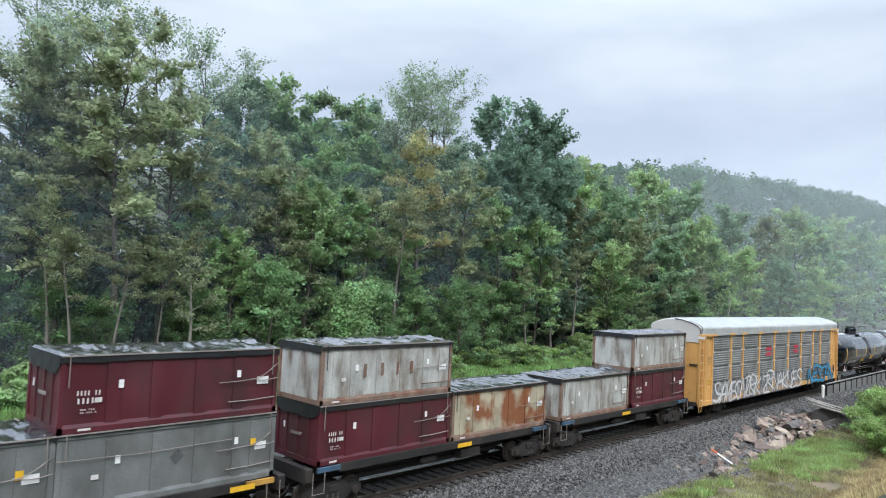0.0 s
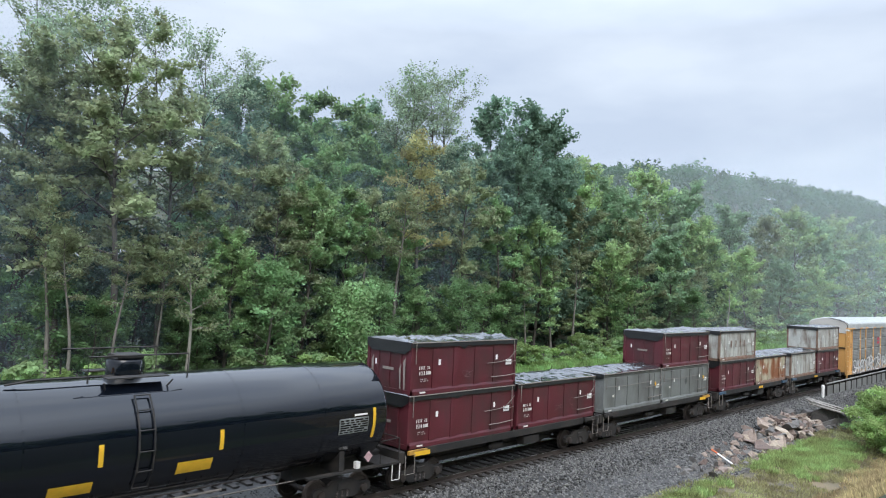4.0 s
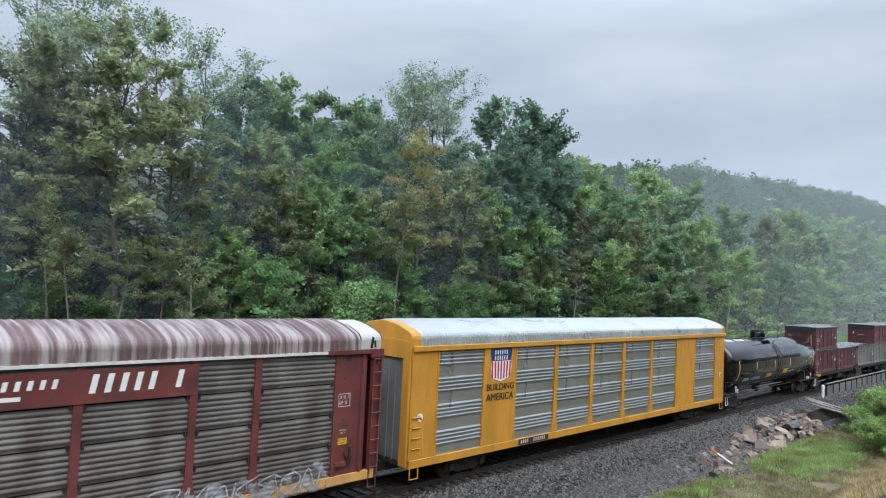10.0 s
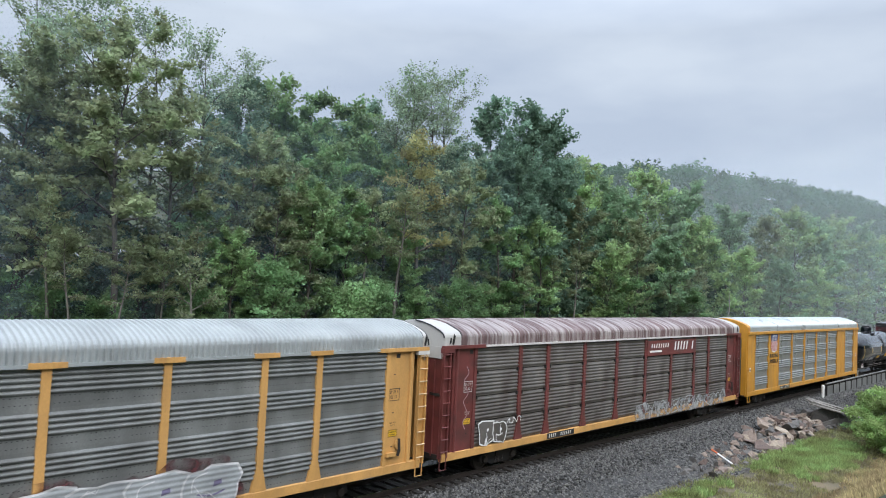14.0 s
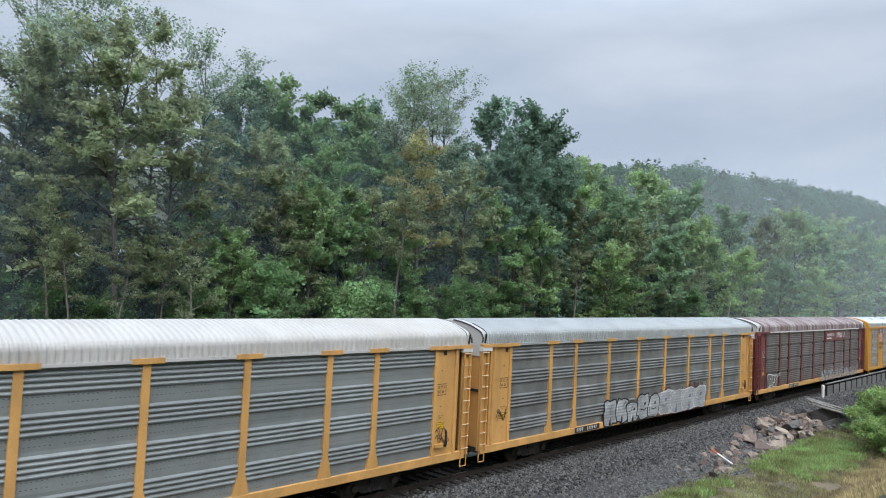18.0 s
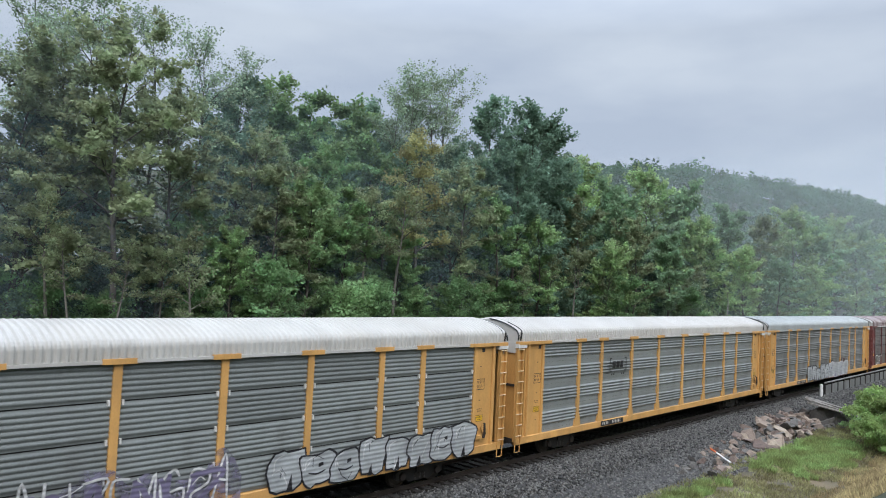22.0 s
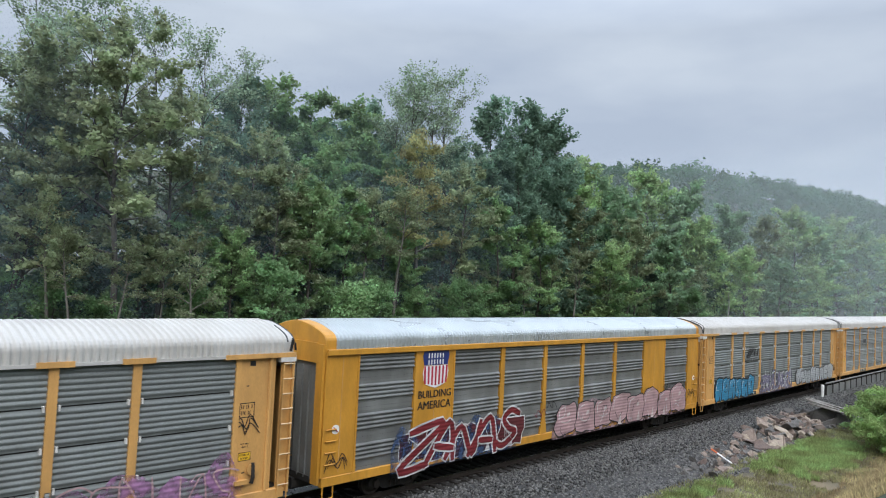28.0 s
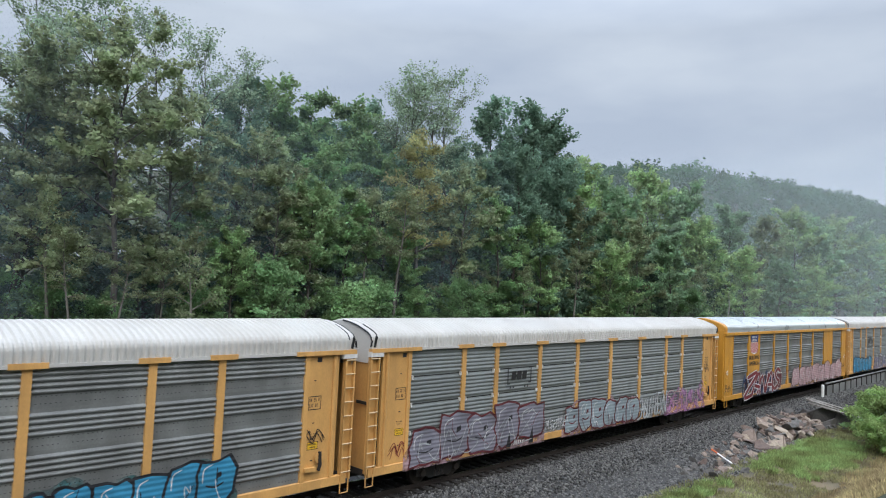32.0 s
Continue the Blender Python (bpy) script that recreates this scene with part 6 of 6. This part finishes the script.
single("hill", hill, M["soil"], "wooded hillside rising behind the railway", "hill", kind="structure", smooth=80)
rng = np.random.default_rng(77)
cs, rs = [], []
for i in range(2100):
    x, y = 70 + 1020 * rng.random() ** 1.8, rng.uniform(66, 222)
    if y > 1.5 * x + 20:
        continue
    z = hill_height(x, y)
    h, w = rng.uniform(8, 18), rng.uniform(4.2, 7.4)
    cs.append((x, y, z + h * 0.62))
    rs.append(w)
    for _ in range(5):
        a = rng.uniform(0, 6.28)
        cs.append((x + w * 0.7 * math.cos(a), y + w * 0.7 * math.sin(a), z + h * rng.uniform(0.35, 0.95)))
        rs.append(w * rng.uniform(0.3, 0.5))
q = leaf_cloud(rng, cs, rs, 200000, 0.95, 0.9, 0.9)
single("far_woods", quads_mesh("far_woods", q, M["leaf_far"]), None, "misty green broadleaf woods covering the hillside", "woods", kind="stuff")

# unseen woods added behind the eye, to darken reflections in the train
rng = np.random.default_rng(78)
cs, rs = [], []
for i in range(420):
    x, y = rng.uniform(-110, 190), -16 - 34 * rng.random()
    base = ground_height(x, y)
    h = rng.uniform(9, 15) + 0.12 * (-16 - y)
    cs.append((x, y, base + h * 0.62))
    rs.append(rng.uniform(3.2, 5.5))
    cs.append((x + rng.uniform(-3, 3), y + rng.uniform(-3, 3), base + h * 0.35))
    rs.append(rng.uniform(3.0, 4.5))
q = leaf_cloud(rng, cs, rs, 30000, 1.1, 1.0, 0.85)
single("back_woods", quads_mesh("back_woods", q, M["leaf_far"]), None, "unseen broadleaf woods added behind the eye to darken reflections", "woods", kind="stuff")

# mist between the far trees: haze painted on flat see-through sheets
def mist_mat(name, thin, thick, z_low, z_high, tone):
    """Thin mist as a see-through haze colour: uneven, and fading out between two heights."""
    m = bpy.data.materials.new(name)
    m.use_nodes = True
    nt = m.node_tree
    nt.nodes.clear()
    out, mix = nt.nodes.new("ShaderNodeOutputMaterial"), nt.nodes.new("ShaderNodeMixShader")
    clear, veil = nt.nodes.new("ShaderNodeBsdfTransparent"), nt.nodes.new("ShaderNodeBsdfDiffuse")
    tc, sep = nt.nodes.new("ShaderNodeTexCoord"), nt.nodes.new("ShaderNodeSeparateXYZ")
    nz = nt.nodes.new("ShaderNodeTexNoise")
    nz.inputs["Scale"].default_value, nz.inputs["Detail"].default_value = 0.03, 3.0
    dens, fade, mul = nt.nodes.new("ShaderNodeMapRange"), nt.nodes.new("ShaderNodeMapRange"), nt.nodes.new("ShaderNodeMath")
    for i, v in enumerate((0.3, 0.7, thin, thick)):
        dens.inputs[i + 1].default_value = v
    fade.interpolation_type = "SMOOTHSTEP"
    for i, v in enumerate((z_low, z_high, 1.0, 0.0)):
        fade.inputs[i + 1].default_value = v
    mul.operation = "MULTIPLY"
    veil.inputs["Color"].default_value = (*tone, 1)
    nt.links.new(tc.outputs["Object"], nz.inputs["Vector"])
    nt.links.new(tc.outputs["Object"], sep.inputs[0])
    nt.links.new(sep.outputs["Z"], fade.inputs[0])
    nt.links.new(nz.outputs["Fac"], dens.inputs[0])
    nt.links.new(dens.outputs[0], mul.inputs[0])
    nt.links.new(fade.outputs[0], mul.inputs[1])
    nt.links.new(mul.outputs[0], mix.inputs[0])
    nt.links.new(clear.outputs[0], mix.inputs[1])
    nt.links.new(veil.outputs[0], mix.inputs[2])
    nt.links.new(mix.outputs[0], out.inputs["Surface"])
    return m


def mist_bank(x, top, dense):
    """A flat pale sheet that paints thin mist across the valley x metres down the line."""
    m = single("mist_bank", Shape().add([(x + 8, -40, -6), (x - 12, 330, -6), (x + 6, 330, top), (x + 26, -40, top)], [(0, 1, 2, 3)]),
               mist_mat("valley_mist", 0.5 * dense, dense, top * 0.65, top, (0.62, 0.69, 0.74)), "flat see-through pale sheet standing in for mist across the valley", "mist", "mist banks", "stuff")
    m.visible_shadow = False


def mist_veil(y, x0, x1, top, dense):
    """A flat bluish sheet that paints thin haze along the wood y metres from the eye."""
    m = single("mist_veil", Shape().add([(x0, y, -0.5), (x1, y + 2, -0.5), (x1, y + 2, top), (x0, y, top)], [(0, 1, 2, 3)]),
               mist_mat("wood_mist", 0.5 * dense, dense, top * 0.3, top, (0.48, 0.64, 0.80)), "flat see-through bluish sheet standing in for haze in the wood", "mist", "mist banks", "stuff")
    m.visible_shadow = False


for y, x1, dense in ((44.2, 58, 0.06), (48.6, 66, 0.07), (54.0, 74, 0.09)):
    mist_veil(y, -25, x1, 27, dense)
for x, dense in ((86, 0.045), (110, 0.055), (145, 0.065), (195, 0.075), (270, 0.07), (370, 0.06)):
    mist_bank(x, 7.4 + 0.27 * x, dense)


# ---- low growth beyond the tracks ----
def blades(rng, n, area, height, width, lean=0.35):
    """Upright grass blades or weeds as narrow quads."""
    x = rng.uniform(area[0], area[1], n)
    y = rng.uniform(area[2], area[3], n)
    z = np.array([ground_height(a, b) for a, b in zip(x, y)]) - 0.03
    h = height * (0.5 + rng.random(n))
    a = rng.uniform(0, 2 * np.pi, n)
    d = np.stack([np.cos(a), np.sin(a), np.zeros(n)], 1) * width * (0.6 + 0.8 * rng.random(n))[:, None]
    p = np.stack([x, y, z], 1)
    tip = p + np.stack([rng.normal(size=n) * lean * h, rng.normal(size=n) * lean * h, h], 1)
    mid = p * 0.45 + tip * 0.55 + np.array([0, 0, 0.06]) * h[:, None]
    return np.stack([p - d * 0.6, p + d * 0.6, mid + d, tip], 1)


def weeds_mesh(name, mats_seed, area, n, height, width, mat):
    return quads_mesh(name, blades(np.random.default_rng(mats_seed), n, area, height, width), mat)


single("tall_weeds", weeds_mesh("tall_weeds", 21, (-5, 75, 37.5, 42), 40000, 0.85, 0.085, M["blade_lush"]), None, "tall bright-green weeds along the far track", "weeds", kind="stuff")
single("tall_weeds", weeds_mesh("tall_weeds", 22, (75, 190, 37, 44), 26000, 0.9, 0.09, M["blade_lush"]), None, "tall green weeds along the line farther on", "weeds", kind="stuff")
SHRUB = {}
for v in range(3):
    rng = np.random.default_rng(40 + v)
    cs = [(rng.normal() * .7, rng.normal() * .7, rng.uniform(.5, 1.9)) for _ in range(14)]
    q = leaf_cloud(rng, cs, [rng.uniform(.3, .6) for _ in cs], 2600, 0.085, 0.6, 0.5)
    SHRUB[v] = quads_mesh("foliage", q, M["leaf_green"] if v == 1 else M["leaf_fresh"])
stem_me = Shape()
for i in range(7):
    a = i * 0.9
    stem_me.tube([(0, 0, -.15), (.3 * math.cos(a), .3 * math.sin(a), .8), (.8 * math.cos(a), .8 * math.sin(a), 1.6)], [.03, .02, .008], 4, False)
stem_me = stem_me.mesh("stem_cluster", M["bark"])


def shrub(x, y, k, v, label="leafy green shrub at the edge of the wood", z=None):
    b = thing("shrub", label, "shrub", "shrubs along the railway")
    part("stem_cluster", stem_me, None, b)
    part("foliage", SHRUB[v], None, b)
    b.matrix_basis = Matrix.Translation((x, y, ground_height(x, y) if z is None else z)) @ Matrix.Rotation(x * 2.3, 4, "Z") @ Matrix.Scale(k, 4)
    return b


rnd = random.Random(8)
for i in range(64):
    shrub(-4 + 2.2 * i + rnd.uniform(-1, 1), rnd.uniform(39.8, 43.5), rnd.uniform(0.8, 1.5), i % 3)


# ---- near side: ballast stones, rubble, verge ----
def gravel(name, label, n, area, size, seed, accept):
    """Loose ballast: angular octahedra, one joined field."""
    rng = np.random.default_rng(seed)
    x, y = rng.uniform(area[0], area[1], n), rng.uniform(area[2], area[3], n)
    keep = np.array([accept(a, b) for a, b in zip(x, y)])
    x, y = x[keep], y[keep]
    n = len(x)
    z = np.array([ground_height(a, b) for a, b in zip(x, y)])
    s = size * (0.6 + 0.9 * rng.random(n))
    base = np.array([(1, 0, 0), (0, 1, 0), (-1, 0, 0), (0, -1, 0), (0, 0, .8), (0, 0, -.8)], float)
    rot = rng.normal(size=(n, 3, 3))
    qm, _ = np.linalg.qr(rot)
    v = np.einsum("nij,kj->nki", qm, base) * (s[:, None, None]) * (0.7 + 0.5 * rng.random((n, 6, 1)))
    v += np.stack([x, y, z + 0.25 * s], 1)[:, None, :]
    f = np.array([(0, 1, 4), (1, 2, 4), (2, 3, 4), (3, 0, 4), (1, 0, 5), (2, 1, 5), (3, 2, 5), (0, 3, 5)])
    faces = (f[None] + 6 * np.arange(n)[:, None, None]).reshape(-1, 3)
    me = bpy.data.meshes.new(name)
    me.vertices.add(6 * n)
    me.vertices.foreach_set("co", v.astype(np.float32).reshape(-1))
    me.loops.add(3 * len(faces))
    me.loops.foreach_set("vertex_index", faces.astype(np.int32).reshape(-1))
    me.polygons.add(len(faces))
    me.polygons.foreach_set("loop_start", np.arange(0, 3 * len(faces), 3, dtype=np.int32))
    me.update(calc_edges=True)
    me.materials.append(M["stone_field"])
    return single(name, me, None, label, "gravel", kind="stuff")


def field_mat():
    m = shade("ballast_stones", (0.17, 0.175, 0.18), 0.62, 0, 0.15, 2.0, 30)
    nt = m.node_tree
    geo = nt.nodes.new("ShaderNodeNewGeometry")
    ramp = nt.nodes.new("ShaderNodeValToRGB")
    ramp.color_ramp.elements[0].color, ramp.color_ramp.elements[1].color = (0.014, 0.014, 0.014, 1), (0.17, 0.166, 0.158, 1)
    nt.links.new(geo.outputs["Random Per Island"], ramp.inputs["Fac"])
    nt.links.new(ramp.outputs["Color"], nt.nodes["Principled BSDF"].inputs["Base Color"])
    return m


M["stone_field"] = field_mat()


def verge(x):
    """Where the ballast shoulder gives way to the grassy strip."""
    return 13.2 + 0.8 * noise.noise((x * .25, 2, 0)) + (0.6 if x > 40 else 0)


gravel("ballast_stones", "wet angular grey ballast stones beside the track", 30000, (12, 46, 12.5, 18.9), 0.055, 31, lambda a, b: b > verge(a) and not (18.45 < b < 18.6))
gravel("ballast_stones", "grey ballast stones farther along the track", 16000, (46, 90, 13.5, 18.5), 0.06, 32, lambda a, b: b > verge(a))
gravel("ballast_stones", "grey ballast between the ties", 9000, (8, 70, 18.9, 22.5), 0.04, 33, lambda a, b: True)

# rubble pile
rubble = tagged(new("rubble_pile"), "heap of broken sandstone blocks beside the ballast", "rubble")
rnd = random.Random(17)


def block_mesh(seed, mat):
    rnd = random.Random(seed)
    bm = bmesh.new()
    bmesh.ops.create_cube(bm, size=1.0)
    bmesh.ops.bisect_plane(bm, geom=bm.verts[:] + bm.edges[:] + bm.faces[:], plane_co=(rnd.uniform(.1, .3), 0, .2), plane_no=(rnd.uniform(.4, 1), rnd.uniform(-.6, .6), rnd.uniform(.3, .9)), clear_outer=True)
    bmesh.ops.holes_fill(bm, edges=[e for e in bm.edges if e.is_boundary])
    bmesh.ops.bisect_plane(bm, geom=bm.verts[:] + bm.edges[:] + bm.faces[:], plane_co=(-rnd.uniform(.15, .3), .1, 0), plane_no=(-rnd.uniform(.5, 1), rnd.uniform(-.8, .8), rnd.uniform(-.4, .5)), clear_outer=True)
    bmesh.ops.holes_fill(bm, edges=[e for e in bm.edges if e.is_boundary])
    for v in bm.verts:
        v.co += Vector((rnd.uniform(-.09, .09), rnd.uniform(-.09, .09), rnd.uniform(-.07, .07)))
    bmesh.ops.bevel(bm, geom=bm.edges[:], offset=0.03, segments=1, affect="EDGES")
    bmesh.ops.recalc_face_normals(bm, faces=bm.faces[:])
    me = bpy.data.meshes.new("block")
    bm.to_mesh(me)
    bm.free()
    me.materials.append(mat)
    return me


BLOCKS = [block_mesh(60 + i, M["rock"]) for i in range(7)] + [block_mesh(80 + i, M["rock_dark"]) for i in range(3)]
for i in range(290):
    k = rnd.random()
    x = 32.2 + 20.5 * k ** 0.8 + rnd.uniform(-.8, .8)
    yc = 14.15 + 0.055 * (x - 32)
    hump = 0.15 + 0.75 * math.exp(-((x - 46.6) / 4.4) ** 2)
    y = yc + rnd.gauss(0, 0.75)
    z = ground_height(x, y) + max(0, hump * (1 - abs(y - yc) / 1.7)) * rnd.uniform(.3, 1)
    s = rnd.uniform(0.16, 0.55) * (1.1 if x > 41 else 0.8) * (1.55 if i % 9 == 0 and x > 39 else 0.9)
    b = part("block", BLOCKS[rnd.choice((0, 1, 2, 3, 4, 5, 6, 7, 8, 9) if x > 36 else (1, 4, 7, 8, 9, 9))], None, rubble)
    b.matrix_basis = pose(x, y, z, rnd.uniform(-40, 40), rnd.uniform(-40, 40), rnd.uniform(0, 360)) @ Matrix.Diagonal((s * rnd.uniform(1.1, 1.9), s, s * rnd.uniform(.45, .9), 1))
stake = thing("stake", "orange and white stake leaning on the rubble", "stake")
part("white_length", Shape().tube([(0, 0, 0), (0, 0, 0.95)], 0.04, 8), M["white"], stake)
part("orange_length", Shape().tube([(0, 0, 0.95), (0, 0, 1.35)], 0.041, 8), M["orange"], stake)
stake.matrix_basis = look((35.2, 13.75, -0.72), (35.6, 14.9, -0.35)) @ pose(0, 0, 0, 180, 0, 0)

# marker post, slab and bridge rail
post = thing("marker_post", "short white marker post beside the track", "post")
part("shaft", Shape().tube([(0, 0, -.4), (0, 0, 1.02), (0, 0, 1.06)], [.12, .12, .08], 10), M["white"], post, smooth=40)
part("base_collar", Shape().tube([(0, 0, -.3), (0, 0, .05)], .16, 10), M["board"], post)
post.matrix_basis = pose(62.3, 17.3, -0.32)
slab = thing("concrete_headwall", "low dark block wall under tilted weathered planks", "headwall")
for k, (bx, by, bz, turn, kx, ky, kz) in enumerate(((0, -0.75, -0.15, 10, 1.5, 1.2, 1.2), (0.1, 0.55, -0.2, 35, 1.4, 1.5, 1.15), (-0.3, -0.1, -0.55, 70, 1.3, 1.6, 1.1), (0.2, 1.2, -0.6, 20, 1.1, 1.0, 0.9))):
    o = part("wall_block", block_mesh(90 + k, M["rock_dark"]), None, slab)
    o.matrix_basis = pose(bx, by, bz, 0, 0, turn) @ Matrix.Diagonal((kx, ky, kz, 1))
for k in range(5):
    o = part("plank", Shape().box(-0.17, 0.17, -1.5, 1.45, -.03, .03, .015), M["board"], slab)
    o.matrix_basis = pose(-0.62 + 0.31 * k, 0.1 * (k % 3), 0.44 + 0.05 * (k % 2), 3 * (k % 3) - 3, 5 * (k % 2), 6 * (k % 3) - 5)
slab.matrix_basis = pose(53.6, 14.2, -0.30, 13, -4, 15) @ Matrix.Scale(1.12, 4)
fence = thing("bridge_railing", "low dark steel bridge railing with panels", "railing")
x0, y0 = 63.8, 17.45
for i in range(26):
    xx = x0 + 1.8 * i
    part("post", Shape().box(xx - .06, xx + .06, y0 - .06, y0 + .06, -.7, .72), M["under"], fence)
    part("panel", Shape().box(xx + .08, xx + 1.72, y0 - .015, y0 + .015, -.35, .5), M["galv_dark"], fence)
part("top_rail", Shape().box(x0 - .1, x0 + 45.2, y0 - .07, y0 + .07, .66, .76, .02), M["galv_dark"], fence)
part("bottom_rail", Shape().box(x0 - .1, x0 + 45.2, y0 - .06, y0 + .06, -.45, -.36, .02), M["galv_dark"], fence)

# grass and growth on the near side
def patch(name, label, seed, n, area, height, width, mat, accept):
    """Grass that grows only where accept says so."""
    q = blades(np.random.default_rng(seed), n, area, height, width)
    keep = np.array([accept(a, b) for a, b in q[:, 0, :2]])
    return single(name, quads_mesh(name, q[keep], mat), None, label, "grass", kind="stuff")


def lush(x, y):
    a = ((x - 41.6) / 6.4) ** 2 + ((y - 12.0) / 2.1) ** 2
    b = ((x - 29.2) / 3.0) ** 2 + ((y - 12.9) / 0.75) ** 2
    return min(a, b) + 1.1 * noise.noise((x * .7, y * 1.1, 4)) + 0.7 * noise.noise((x * 2.2, y * 2.6, 6)) < 0.72


def straw(x, y):
    return y < 9.4 + 0.7 * noise.noise((x * .35, y * .4, 9))


patch("verge_grass", "bright green grass on the near verge", 51, 90000, (25, 49, 9.4, 14.8), 0.24, 0.022, M["blade"], lush)
patch("thin_grass", "thin olive grass among stones", 53, 70000, (24, 62, 8.6, 14.0), 0.14, 0.018, M["blade_thin"], lambda a, b: noise.noise((a * .6, b * .9, 1)) + .5 * noise.noise((a * 2, b * 3, 3)) > -0.22)
patch("dry_grass", "dry tan grass on the near bank", 52, 60000, (22, 60, 3.0, 10.2), 0.20, 0.02, M["blade_dry"], straw)
rng = np.random.default_rng(90)
cs = [(rng.normal() * .9, rng.normal() * .9, 0.5 + 1.9 * rng.random()) for _ in range(40)]
bush_me = quads_mesh("foliage", leaf_cloud(rng, cs, [rng.uniform(.25, .5) for _ in cs], 9000, 0.065, 0.7, 0.7), M["leaf_bush"])
for x, y, k in ((48.2, 9.4, 1.3), (50.4, 9.9, 1.15), (46.8, 8.2, 1.0), (45.2, 9.0, 0.8), (52.2, 9.9, 1.2)):
    b = thing("bush", "dense yellow-green bush with fine leaves on the near bank", "bush", "bushes on the near bank")
    part("stem_cluster", stem_me, None, b)
    part("foliage", bush_me, None, b)
    b.matrix_basis = Matrix.Translation((x, y, ground_height(x, y))) @ Matrix.Rotation(x, 4, "Z") @ Matrix.Scale(k, 4)
for x, y, k, v in ((52.0, 12.4, 0.5, 1), (54.5, 12.9, 0.55, 2), (57.5, 13.0, 0.6, 1), (60.5, 13.6, 0.7, 2)):
    shrub(x, y, k, v, "low weedy shrub beside the rubble")


def motions():
    """The whole train runs past at an even speed; the wheels turn with it."""
    for ob, u, z in MOVING:
        walk(ob, [(t, pose(u + SPEED * t, LINE, z)) for t in (0.0, 8.0, 16.0, 24.0, 32.0)])
    step = 1.0 / 15.0
    for w, a in WHEELS:
        walk(w, [(k * step, pose(a, 0, WR, 0, math.degrees(SPEED * k * step / WR) % 360.0, 0)) for k in range(481)])


motions()
